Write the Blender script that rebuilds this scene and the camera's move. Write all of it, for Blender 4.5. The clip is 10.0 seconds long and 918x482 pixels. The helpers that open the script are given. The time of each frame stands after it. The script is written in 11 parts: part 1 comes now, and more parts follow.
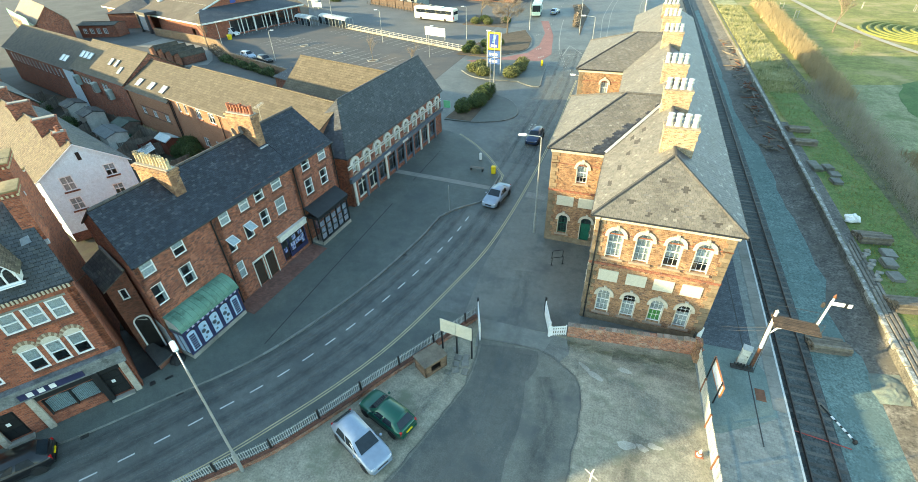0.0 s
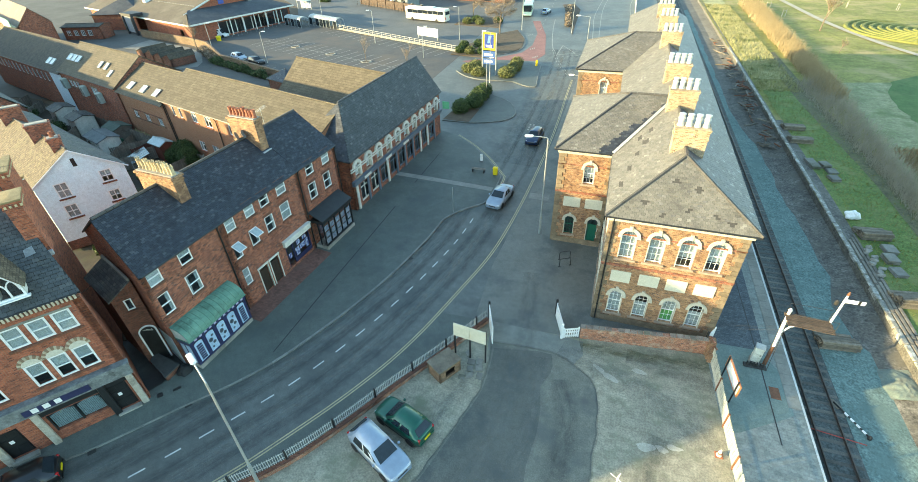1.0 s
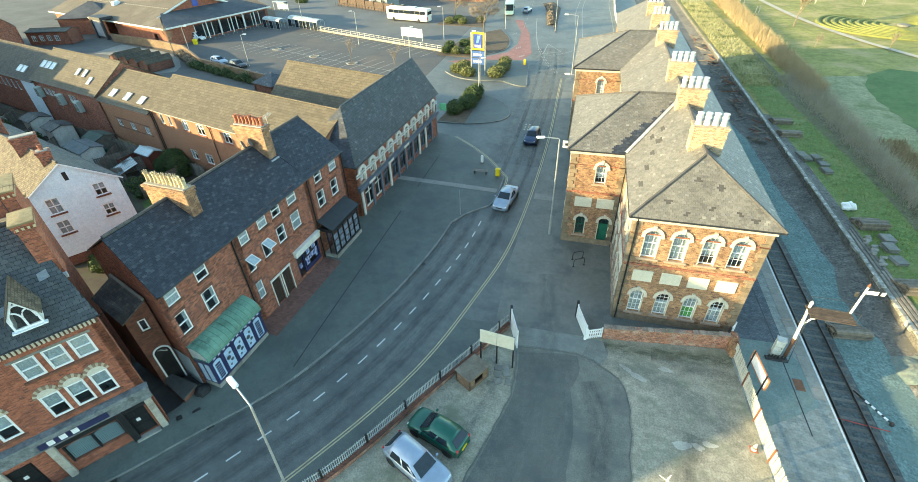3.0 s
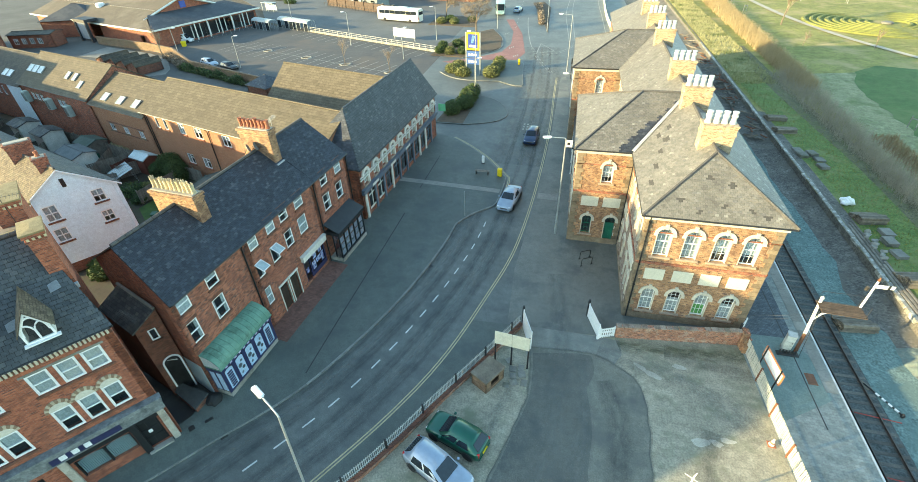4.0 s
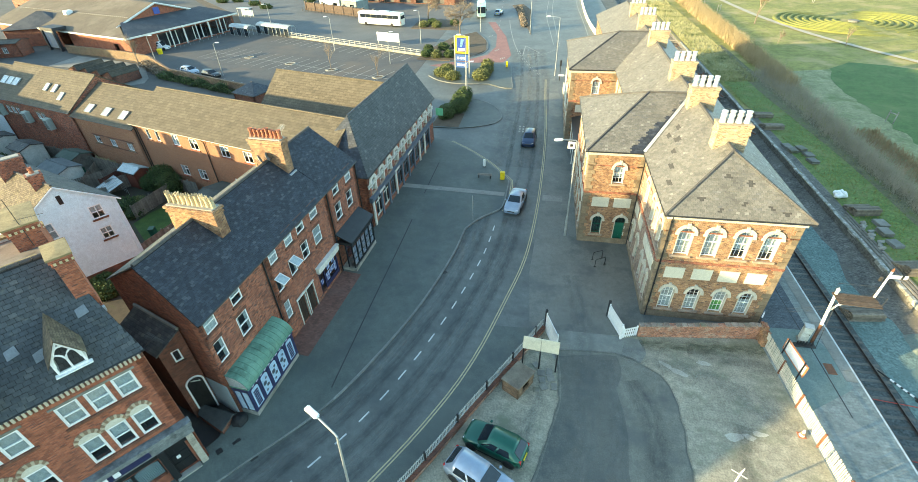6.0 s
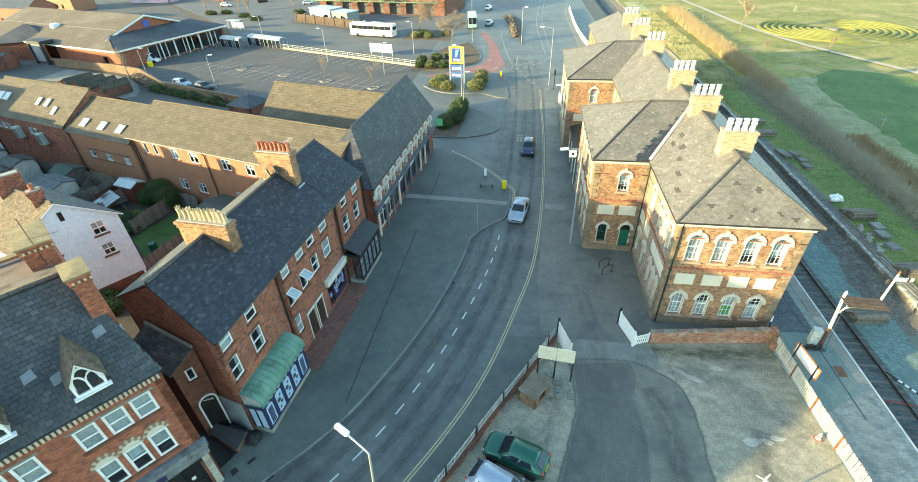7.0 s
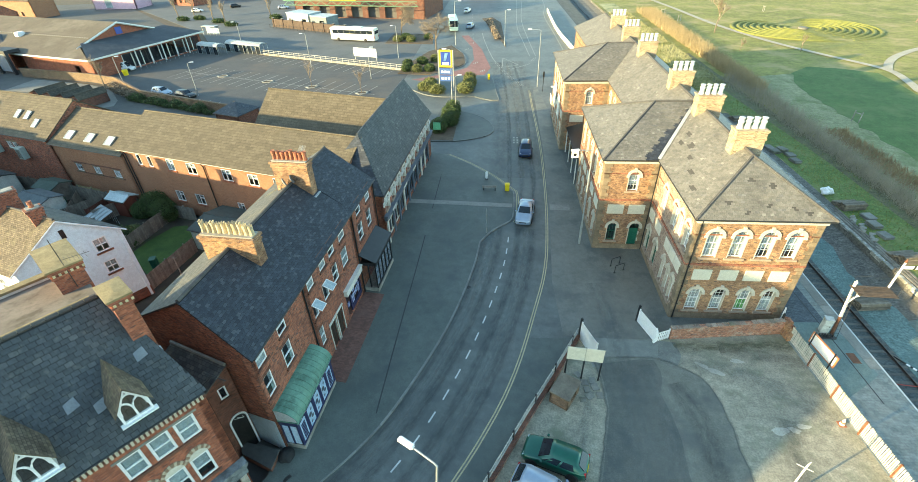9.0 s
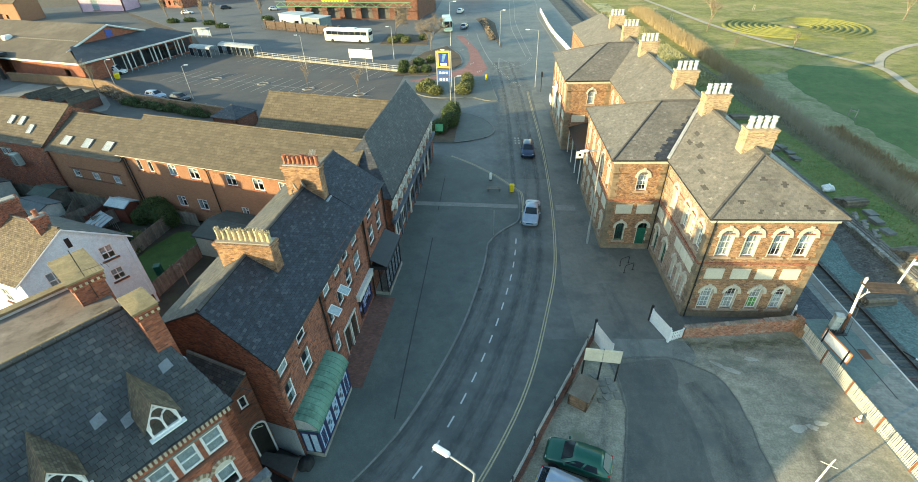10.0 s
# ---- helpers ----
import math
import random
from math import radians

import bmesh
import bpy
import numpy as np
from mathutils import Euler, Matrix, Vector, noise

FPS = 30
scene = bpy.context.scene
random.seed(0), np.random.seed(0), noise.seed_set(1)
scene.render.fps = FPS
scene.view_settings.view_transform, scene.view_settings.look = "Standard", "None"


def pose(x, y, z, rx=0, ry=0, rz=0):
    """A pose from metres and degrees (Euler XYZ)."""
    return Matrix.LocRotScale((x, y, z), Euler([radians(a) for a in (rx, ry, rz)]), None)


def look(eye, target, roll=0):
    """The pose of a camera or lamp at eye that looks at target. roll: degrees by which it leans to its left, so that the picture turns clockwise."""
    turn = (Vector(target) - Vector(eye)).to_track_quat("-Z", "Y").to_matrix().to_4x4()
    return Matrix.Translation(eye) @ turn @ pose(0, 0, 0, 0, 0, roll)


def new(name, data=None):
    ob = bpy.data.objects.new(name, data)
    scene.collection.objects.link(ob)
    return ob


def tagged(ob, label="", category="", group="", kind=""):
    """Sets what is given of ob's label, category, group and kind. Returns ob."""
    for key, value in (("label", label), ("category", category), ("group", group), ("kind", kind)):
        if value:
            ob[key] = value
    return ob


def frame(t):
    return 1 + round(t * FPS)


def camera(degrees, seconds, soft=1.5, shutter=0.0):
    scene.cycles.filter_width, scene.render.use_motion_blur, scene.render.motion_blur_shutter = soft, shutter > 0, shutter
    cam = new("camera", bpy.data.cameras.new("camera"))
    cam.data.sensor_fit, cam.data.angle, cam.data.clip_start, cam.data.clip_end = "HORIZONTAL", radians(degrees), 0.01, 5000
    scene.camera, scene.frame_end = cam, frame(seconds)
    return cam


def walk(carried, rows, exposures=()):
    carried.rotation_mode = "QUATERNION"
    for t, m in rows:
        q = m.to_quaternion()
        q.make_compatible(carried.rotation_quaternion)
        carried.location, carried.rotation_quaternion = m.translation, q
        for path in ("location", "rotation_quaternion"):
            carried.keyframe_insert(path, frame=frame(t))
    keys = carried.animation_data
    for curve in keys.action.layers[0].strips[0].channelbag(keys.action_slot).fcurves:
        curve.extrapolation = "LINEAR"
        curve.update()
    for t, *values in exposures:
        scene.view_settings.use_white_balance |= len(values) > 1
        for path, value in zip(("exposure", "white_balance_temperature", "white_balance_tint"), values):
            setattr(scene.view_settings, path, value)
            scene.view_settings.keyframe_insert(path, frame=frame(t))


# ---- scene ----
cam = camera(89.9, 10.0, soft=0.45)
PATH = [
    (0, (0.644, 3.204, 26.047), (0.073, 4.714, 24.866), -2.0),
    (0.5, (-0.144, 3.128, 26.064), (-0.692, 4.646, 24.882), -1.9),
    (1, (-0.968, 3.078, 26.092), (-1.495, 4.602, 24.91), -1.9),
    (1.5, (-1.732, 3.024, 26.157), (-2.238, 4.554, 24.972), -1.9),
    (2, (-2.554, 2.945, 26.187), (-3.036, 4.482, 25.002), -1.9),
    (2.5, (-3.298, 2.871, 26.243), (-3.758, 4.414, 25.056), -1.9),
    (4, (-5.69, 2.635, 26.316), (-6.082, 4.194, 25.126), -1.9),
    (4.5, (-6.469, 2.54, 26.333), (-6.84, 4.104, 25.143), -1.9),
    (5, (-7.276, 2.479, 26.374), (-7.623, 4.048, 25.183), -1.9),
    (5.5, (-8.049, 2.423, 26.434), (-8.372, 3.997, 25.242), -1.9),
    (7, (-10.466, 2.258, 26.636), (-10.722, 3.869, 25.479), -1.9),
    (7.5, (-11.245, 2.202, 26.697), (-11.478, 3.823, 25.55), -1.9),
    (8, (-12.066, 2.145, 26.714), (-12.271, 3.77, 25.566), -1.9),
    (8.5, (-12.854, 2.096, 26.754), (-13.035, 3.723, 25.605), -1.9),
    (9, (-13.702, 2.095, 26.822), (-13.861, 3.722, 25.67), -1.9),
    (9.5, (-14.483, 2.123, 26.866), (-14.625, 3.751, 25.714), -2.0),
    (10, (-15.333, 2.243, 26.928), (-15.456, 3.873, 25.775), -2.0),
]
walk(cam, [(t, look(eye, target, roll)) for t, eye, target, roll in PATH], [(0.0, 2.60, 7000, -6.5), (5.0, 2.61, 7050, -6.5), (7.0, 2.64, 7050, -6.5), (8.0, 2.55, 7050, -6.5), (9.0, 2.50, 7050, -6.5), (9.5, 2.39, 7050, -6.0), (10.0, 2.14, 7050, -6.0)])

# ---- light ----
SUN_AZ, SUN_EL = 28.0, 12.0     # degrees: the way the light travels, from +x towards +y, and its height
world = bpy.data.worlds.new("sky")
scene.world = world
world.use_nodes = True
wn = world.node_tree.nodes
sky = wn.new("ShaderNodeTexSky")
sky.sky_type, sky.sun_disc = "NISHITA", False
sky.sun_elevation = radians(SUN_EL)
sky.sun_rotation = radians(270 - SUN_AZ)
sky.altitude, sky.air_density, sky.dust_density, sky.ozone_density = 100, 1.0, 0.6, 1.5
world.node_tree.links.new(sky.outputs[0], wn["Background"].inputs[0])
wn["Background"].inputs[1].default_value = 0.13
sun = new("sun", bpy.data.lights.new("sun", "SUN"))
sun.data.energy, sun.data.angle, sun.data.color = 2.75, radians(0.6), (1.0, 0.755, 0.455)
ca, sa, ce, se = math.cos(radians(SUN_AZ)), math.sin(radians(SUN_AZ)), math.cos(radians(SUN_EL)), math.sin(radians(SUN_EL))
sun.matrix_basis = look((-60 * ca * ce, -60 * sa * ce, 60 * se), (0, 0, 0))


# ---- materials ----
def material(name):
    m = bpy.data.materials.new(name)
    m.use_nodes = True
    return m, m.node_tree.nodes, m.node_tree.links, m.node_tree.nodes["Principled BSDF"]


def ramp(nodes, stops):
    r = nodes.new("ShaderNodeValToRGB")
    while len(r.color_ramp.elements) < len(stops):
        r.color_ramp.elements.new(0.5)
    for e, (p, c) in zip(r.color_ramp.elements, stops):
        e.position, e.color = p, (*c, 1)
    return r


def noise_tex(nodes, links, scale, detail=4, rough=0.6, coord="Position"):
    n = nodes.new("ShaderNodeTexNoise")
    n.inputs["Scale"].default_value, n.inputs["Detail"].default_value, n.inputs["Roughness"].default_value = scale, detail, rough
    if coord == "Position":
        links.new(nodes.new("ShaderNodeNewGeometry").outputs["Position"], n.inputs["Vector"])
    else:
        links.new(nodes.new("ShaderNodeTexCoord").outputs[coord], n.inputs["Vector"])
    return n


def mixed(nodes, links, fac, a, b, kind="MIX"):
    m = nodes.new("ShaderNodeMix")
    m.data_type, m.blend_type = "RGBA", kind
    for socket, v in ((m.inputs[0], fac), (m.inputs[6], a), (m.inputs[7], b)):
        if isinstance(v, (int, float)):
            socket.default_value = v
        elif isinstance(v, tuple):
            socket.default_value = (*v, 1)
        else:
            links.new(v, socket)
    return m.outputs[2]


def surface(name, dark, light, scale=3.0, fine=40.0, rough=0.8, bump=0.3, metal=0.0, stain=None, stain_scale=0.35, vary=0.0, spread=(0.3, 0.7), mottle=0.12, grit=0.2):
    """A plain surface with grain and broad patches; stain: a third colour in blotches; vary: random tone from thing to thing; grit: how strong the grain is."""
    m, n, l, p = material(name)
    big, small, mid = noise_tex(n, l, scale, 8, 0.65), noise_tex(n, l, fine, 3), noise_tex(n, l, (scale * fine) ** 0.5, 5, 0.7)
    r = ramp(n, [(spread[0], dark), (spread[1], light)])
    l.new(big.outputs[0], r.inputs[0])
    grain = ramp(n, [(0.25, (1 - 1.1 * grit,) * 3), (0.75, (1 + 0.9 * grit,) * 3)])
    l.new(small.outputs[0], grain.inputs[0])
    c = mixed(n, l, 1.0, r.outputs[0], grain.outputs[0], "MULTIPLY")
    mott = ramp(n, [(0.28, (1 - mottle,) * 3), (0.72, (1 + mottle,) * 3)])
    l.new(mid.outputs[0], mott.inputs[0])
    c = mixed(n, l, 1.0, c, mott.outputs[0], "MULTIPLY")
    if stain:
        s = noise_tex(n, l, stain_scale, 8, 0.68)
        sr = ramp(n, [(0.5, (0, 0, 0)), (0.66, (1, 1, 1))])
        l.new(s.outputs[0], sr.inputs[0])
        c = mixed(n, l, sr.outputs[0], c, stain)
    if vary:
        info = n.new("ShaderNodeObjectInfo")
        vr = ramp(n, [(0, (1 - vary,) * 3), (1, (1 + vary,) * 3)])
        l.new(info.outputs["Random"], vr.inputs[0])
        c = mixed(n, l, 1.0, c, vr.outputs[0], "MULTIPLY")
    l.new(c, p.inputs["Base Color"])
    p.inputs["Roughness"].default_value, p.inputs["Metallic"].default_value = rough, metal
    if bump:
        b = n.new("ShaderNodeBump")
        b.inputs["Strength"].default_value, b.inputs["Distance"].default_value = bump, 0.02
        l.new(small.outputs[0], b.inputs["Height"])
        l.new(b.outputs[0], p.inputs["Normal"])
    return m


def coursed(name, c1, c2, joint, width, height, gap, rough=0.85, bump=0.5, offset=0.5, stain=None, stain_scale=0.5, tone=(0.7, 1.25), tone_scale=1.2, odd=None, warp=0.0, patchy=0.16):
    """Bricks, slates or tiles in courses, laid out in metres; odd: a colour for a few of the pieces."""
    m, n, l, p = material(name)
    uv = n.new("ShaderNodeTexCoord").outputs["UV"]
    b = n.new("ShaderNodeTexBrick")
    b.offset = offset
    for k, v in (("Scale", 1.0), ("Mortar Size", gap), ("Mortar Smooth", 0.3), ("Bias", 0.0), ("Brick Width", width), ("Row Height", height)):
        b.inputs[k].default_value = v
    if warp:
        w = noise_tex(n, l, 1.5, 2, 0.5, "UV")
        va = n.new("ShaderNodeVectorMath")
        va.operation = "SCALE"
        va.inputs["Scale"].default_value = warp
        l.new(w.outputs["Color"], va.inputs[0])
        vb = n.new("ShaderNodeVectorMath")
        l.new(uv, vb.inputs[0])
        l.new(va.outputs[0], vb.inputs[1])
        uv = vb.outputs[0]
    l.new(uv, b.inputs["Vector"])
    b.inputs["Color1"].default_value, b.inputs["Color2"].default_value, b.inputs["Mortar"].default_value = (0, 0, 0, 1), (1, 1, 1, 1), (0.5, 0.5, 0.5, 1)
    stops = [(0.0, c1), (0.8, c2)] + ([(0.93, c2), (0.96, odd)] if odd else [])
    r = ramp(n, stops)
    l.new(b.outputs["Color"], r.inputs[0])
    c = mixed(n, l, b.outputs["Fac"], r.outputs[0], joint)
    t = noise_tex(n, l, tone_scale, 5, 0.7)
    tr = ramp(n, [(0.3, (tone[0],) * 3), (0.7, (tone[1],) * 3)])
    l.new(t.outputs[0], tr.inputs[0])
    c = mixed(n, l, 1.0, c, tr.outputs[0], "MULTIPLY")
    pt = noise_tex(n, l, 5.5, 6, 0.75)
    pr = ramp(n, [(0.3, (1 - patchy,) * 3), (0.7, (1 + patchy,) * 3)])
    l.new(pt.outputs[0], pr.inputs[0])
    c = mixed(n, l, 1.0, c, pr.outputs[0], "MULTIPLY")
    if stain:
        s = noise_tex(n, l, stain_scale, 7, 0.7)
        sr = ramp(n, [(0.52, (0, 0, 0)), (0.72, (0.85, 0.85, 0.85))])
        l.new(s.outputs[0], sr.inputs[0])
        c = mixed(n, l, sr.outputs[0], c, stain)
    l.new(c, p.inputs["Base Color"])
    p.inputs["Roughness"].default_value = rough
    inv = n.new("ShaderNodeMath")
    inv.operation = "MULTIPLY_ADD"
    inv.inputs[1].default_value, inv.inputs[2].default_value = -1.0, 1.0
    l.new(b.outputs["Fac"], inv.inputs[0])
    g = noise_tex(n, l, 30, 2)
    add = n.new("ShaderNodeMath")
    add.operation = "MULTIPLY_ADD"
    add.inputs[1].default_value = 0.5
    l.new(g.outputs[0], add.inputs[0])
    l.new(inv.outputs[0], add.inputs[2])
    bn = n.new("ShaderNodeBump")
    bn.inputs["Strength"].default_value, bn.inputs["Distance"].default_value = bump, 0.02
    l.new(add.outputs[0], bn.inputs["Height"])
    l.new(bn.outputs[0], p.inputs["Normal"])
    return m


def glass_mat(name, tint, rough=0.03):
    m, n, l, p = material(name)
    tr, gl, mx, fr = n.new("ShaderNodeBsdfTransparent"), n.new("ShaderNodeBsdfGlossy"), n.new("ShaderNodeMixShader"), n.new("ShaderNodeLayerWeight")
    tr.inputs[0].default_value = (*tint, 1)
    gl.inputs["Roughness"].default_value = rough
    fr.inputs["Blend"].default_value = 0.5
    gloss = ramp(n, [(0.0, (0.07, 0.07, 0.07)), (0.5, (0.13, 0.13, 0.13)), (0.8, (0.35, 0.35, 0.35)), (1.0, (0.9, 0.9, 0.9))])
    l.new(fr.outputs["Facing"], gloss.inputs[0])
    l.new(gloss.outputs[0], mx.inputs[0])
    l.new(tr.outputs[0], mx.inputs[1])
    l.new(gl.outputs[0], mx.inputs[2])
    l.new(mx.outputs[0], n["Material Output"].inputs[0])
    return m


BRICK_ORANGE = coursed("orange_brick", (0.165, 0.075, 0.036), (0.37, 0.20, 0.098), (0.32, 0.25, 0.18), 0.225, 0.075, 0.009, stain=(0.11, 0.052, 0.034), stain_scale=0.55, odd=(0.10, 0.05, 0.04), tone=(0.62, 1.3), tone_scale=1.8, patchy=0.32)
BRICK_RED = coursed("red_brick", (0.135, 0.038, 0.022), (0.40, 0.126, 0.064), (0.235, 0.165, 0.13), 0.225, 0.075, 0.009, stain=(0.12, 0.046, 0.034), stain_scale=0.8, odd=(0.085, 0.042, 0.04), tone=(0.66, 1.32), tone_scale=1.6, patchy=0.42)
BRICK_FADED = coursed("faded_pink_brick", (0.23, 0.145, 0.105), (0.37, 0.27, 0.20), (0.37, 0.31, 0.25), 0.225, 0.075, 0.01, stain=(0.15, 0.09, 0.065), stain_scale=0.7, odd=(0.14, 0.08, 0.06), tone=(0.65, 1.25), tone_scale=1.2)
BRICK_DARK = coursed("dark_red_brick", (0.10, 0.036, 0.02), (0.20, 0.07, 0.04), (0.15, 0.105, 0.085), 0.225, 0.075, 0.008, stain=(0.065, 0.034, 0.03), stain_scale=0.4, patchy=0.25)
BRICK_SMOOTH = coursed("pressed_red_brick", (0.21, 0.056, 0.032), (0.38, 0.115, 0.058), (0.26, 0.145, 0.10), 0.225, 0.075, 0.008, stain=(0.17, 0.066, 0.044), stain_scale=0.9, odd=(0.14, 0.048, 0.036), tone=(0.7, 1.2), tone_scale=1.6, patchy=0.28)
BRICK_BUFF = coursed("buff_chimney_brick", (0.22, 0.145, 0.08), (0.45, 0.335, 0.205), (0.46, 0.39, 0.295), 0.225, 0.075, 0.012, stain=(0.20, 0.13, 0.082), stain_scale=0.9, odd=(0.15, 0.09, 0.06), tone=(0.7, 1.2), tone_scale=2.0, patchy=0.3)
BRICK_MODERN = coursed("modern_brown_brick", (0.25, 0.115, 0.06), (0.32, 0.15, 0.08), (0.34, 0.20, 0.13), 0.225, 0.075, 0.008, tone=(0.9, 1.1))
BRICK_YARD = coursed("worn_wall_brick", (0.21, 0.07, 0.04), (0.41, 0.165, 0.088), (0.34, 0.26, 0.21), 0.225, 0.075, 0.01, stain=(0.48, 0.42, 0.34), stain_scale=1.3, odd=(0.12, 0.06, 0.05), tone=(0.55, 1.3), tone_scale=2.2, patchy=0.35)
SLATE_GREY = coursed("grey_station_slate", (0.17, 0.155, 0.13), (0.23, 0.21, 0.175), (0.10, 0.09, 0.077), 0.36, 0.26, 0.012, rough=0.75, bump=0.9, stain=(0.36, 0.33, 0.25), stain_scale=0.8, tone=(0.82, 1.15), tone_scale=0.7, odd=(0.16, 0.15, 0.15))
SLATE_BLUE = coursed("blue_black_slate", (0.030, 0.036, 0.048), (0.058, 0.067, 0.082), (0.016, 0.019, 0.024), 0.30, 0.22, 0.012, rough=0.6, bump=0.9, stain=(0.075, 0.075, 0.065), stain_scale=0.5, tone=(0.75, 1.2), odd=(0.10, 0.105, 0.11))
SLATE_MOSS = coursed("weathered_slate", (0.052, 0.056, 0.060), (0.095, 0.098, 0.098), (0.025, 0.026, 0.03), 0.30, 0.22, 0.014, rough=0.7, bump=0.9, stain=(0.12, 0.115, 0.08), stain_scale=0.6, odd=(0.13, 0.13, 0.115))
TILE_BROWN = coursed("brown_concrete_tile", (0.096, 0.080, 0.054), (0.128, 0.106, 0.072), (0.060, 0.050, 0.036), 0.9, 0.34, 0.018, rough=0.9, bump=0.8, stain=(0.09, 0.076, 0.054), stain_scale=0.25, tone=(0.78, 1.15), patchy=0.24)
# darker copy of the brown tile; holds the shade on the long workshop
TILE_DARK = coursed("dark_brown_tile", (0.062, 0.054, 0.043), (0.09, 0.078, 0.06), (0.042, 0.036, 0.03), 0.3, 0.3, 0.016, rough=0.9, bump=0.8, stain=(0.11, 0.088, 0.058), stain_scale=0.16, patchy=0.22)
TILE_OLD = coursed("old_mossy_tile", (0.085, 0.066, 0.046), (0.15, 0.12, 0.083), (0.05, 0.04, 0.03), 0.2, 0.14, 0.012, bump=0.9, stain=(0.14, 0.122, 0.07), stain_scale=1.2, tone=(0.55, 1.35), tone_scale=2.5, patchy=0.4)
SETTS = coursed("blue_grey_setts", (0.175, 0.20, 0.19), (0.225, 0.247, 0.232), (0.155, 0.172, 0.166), 0.3, 0.2, 0.01, bump=0.3, stain=(0.265, 0.265, 0.238), stain_scale=0.35, patchy=0.22)
PAVERS = coursed("red_pavers", (0.135, 0.066, 0.052), (0.19, 0.092, 0.07), (0.12, 0.07, 0.058), 0.22, 0.11, 0.008, bump=0.4, stain=(0.14, 0.085, 0.07))

ASPHALT = surface("worn_asphalt", (0.084, 0.092, 0.087), (0.138, 0.147, 0.138), 0.22, 14, 0.55, 0.3, stain=(0.07, 0.079, 0.078), stain_scale=0.3, mottle=0.17, grit=0.24)
ASPHALT_DARK = surface("dark_patch_asphalt", (0.086, 0.090, 0.080), (0.132, 0.134, 0.118), 0.3, 12, 0.85, 0.35, stain=(0.062, 0.07, 0.07), stain_scale=0.35, mottle=0.2, grit=0.26)
ASPHALT_MID = surface("worn_drive_asphalt", (0.128, 0.130, 0.110), (0.192, 0.19, 0.158), 0.3, 12, 0.85, 0.35, stain=(0.10, 0.106, 0.098), stain_scale=0.35, mottle=0.2, grit=0.26)
FORECOURT = surface("forecourt_asphalt", (0.118, 0.122, 0.108), (0.178, 0.18, 0.158), 0.3, 14, 0.55, 0.3, stain=(0.085, 0.093, 0.09), stain_scale=0.35, mottle=0.16, grit=0.24)
PAVING = surface("pavement_asphalt", (0.068, 0.082, 0.075), (0.109, 0.124, 0.112), 0.25, 14, 0.62, 0.3, stain=(0.065, 0.077, 0.075), stain_scale=0.3, mottle=0.17, grit=0.24)
CARPARK = surface("car_park_asphalt", (0.060, 0.061, 0.063), (0.090, 0.089, 0.088), 0.2, 10, 0.88, 0.25, stain=(0.108, 0.090, 0.078), stain_scale=0.09, grit=0.25)
REDROAD = surface("red_road_surface", (0.20, 0.098, 0.088), (0.285, 0.145, 0.13), 0.4, 9, 0.85, 0.3, mottle=0.2)
YARD = surface("dusty_yard_gravel", (0.225, 0.213, 0.166), (0.362, 0.326, 0.248), 0.35, 9, 0.92, 0.6, stain=(0.178, 0.184, 0.128), stain_scale=0.45, mottle=0.3, grit=0.32)
KERB = surface("kerb_concrete", (0.15, 0.155, 0.145), (0.225, 0.23, 0.215), 1.0, 14, 0.85, 0.3, vary=0.15)
CONCRETE = surface("weathered_concrete", (0.23, 0.22, 0.195), (0.37, 0.355, 0.315), 0.8, 35, 0.9, 0.4, stain=(0.15, 0.145, 0.12))
OLD_CONCRETE = surface("old_grey_concrete", (0.13, 0.125, 0.11), (0.24, 0.23, 0.20), 0.9, 30, 0.9, 0.5, stain=(0.09, 0.095, 0.06), vary=0.2)
EDGE_STONE = surface("lichened_edge_stone", (0.17, 0.165, 0.145), (0.33, 0.32, 0.28), 1.2, 20, 0.9, 0.5, stain=(0.6, 0.59, 0.54), stain_scale=1.7, mottle=0.35, grit=0.3, vary=0.12)
CONCRETE_SLAB = surface("coping_concrete", (0.19, 0.185, 0.165), (0.28, 0.27, 0.24), 0.8, 35, 0.9, 0.4, stain=(0.17, 0.165, 0.14), vary=0.15)
STONE = surface("painted_stone", (0.41, 0.385, 0.32), (0.57, 0.535, 0.45), 1.5, 30, 0.7, 0.15)
CREAM = surface("cream_panel", (0.52, 0.50, 0.41), (0.60, 0.58, 0.48), 0.8, 30, 0.6, 0.05)
SILL_STONE = surface("worn_sill_stone", (0.27, 0.20, 0.15), (0.40, 0.31, 0.235), 2.0, 30, 0.9, 0.3)
QUOIN = surface("brown_sandstone", (0.14, 0.105, 0.07), (0.25, 0.195, 0.13), 2.0, 30, 0.9, 0.4, vary=0.2)
WHITE = surface("white_paint", (0.70, 0.71, 0.71), (0.82, 0.82, 0.81), 1.5, 40, 0.5, 0.05)
WHITE_DIRTY = surface("grimy_white_paint", (0.52, 0.52, 0.47), (0.72, 0.71, 0.65), 1.8, 30, 0.65, 0.1, vary=0.08)
# blue tint put into the white to offset pink light on shaded walls
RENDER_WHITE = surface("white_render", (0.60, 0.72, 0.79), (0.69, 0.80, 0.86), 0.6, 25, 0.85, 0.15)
BLACK = surface("black_paint", (0.012, 0.013, 0.014), (0.022, 0.023, 0.024), 2, 40, 0.4, 0.05)
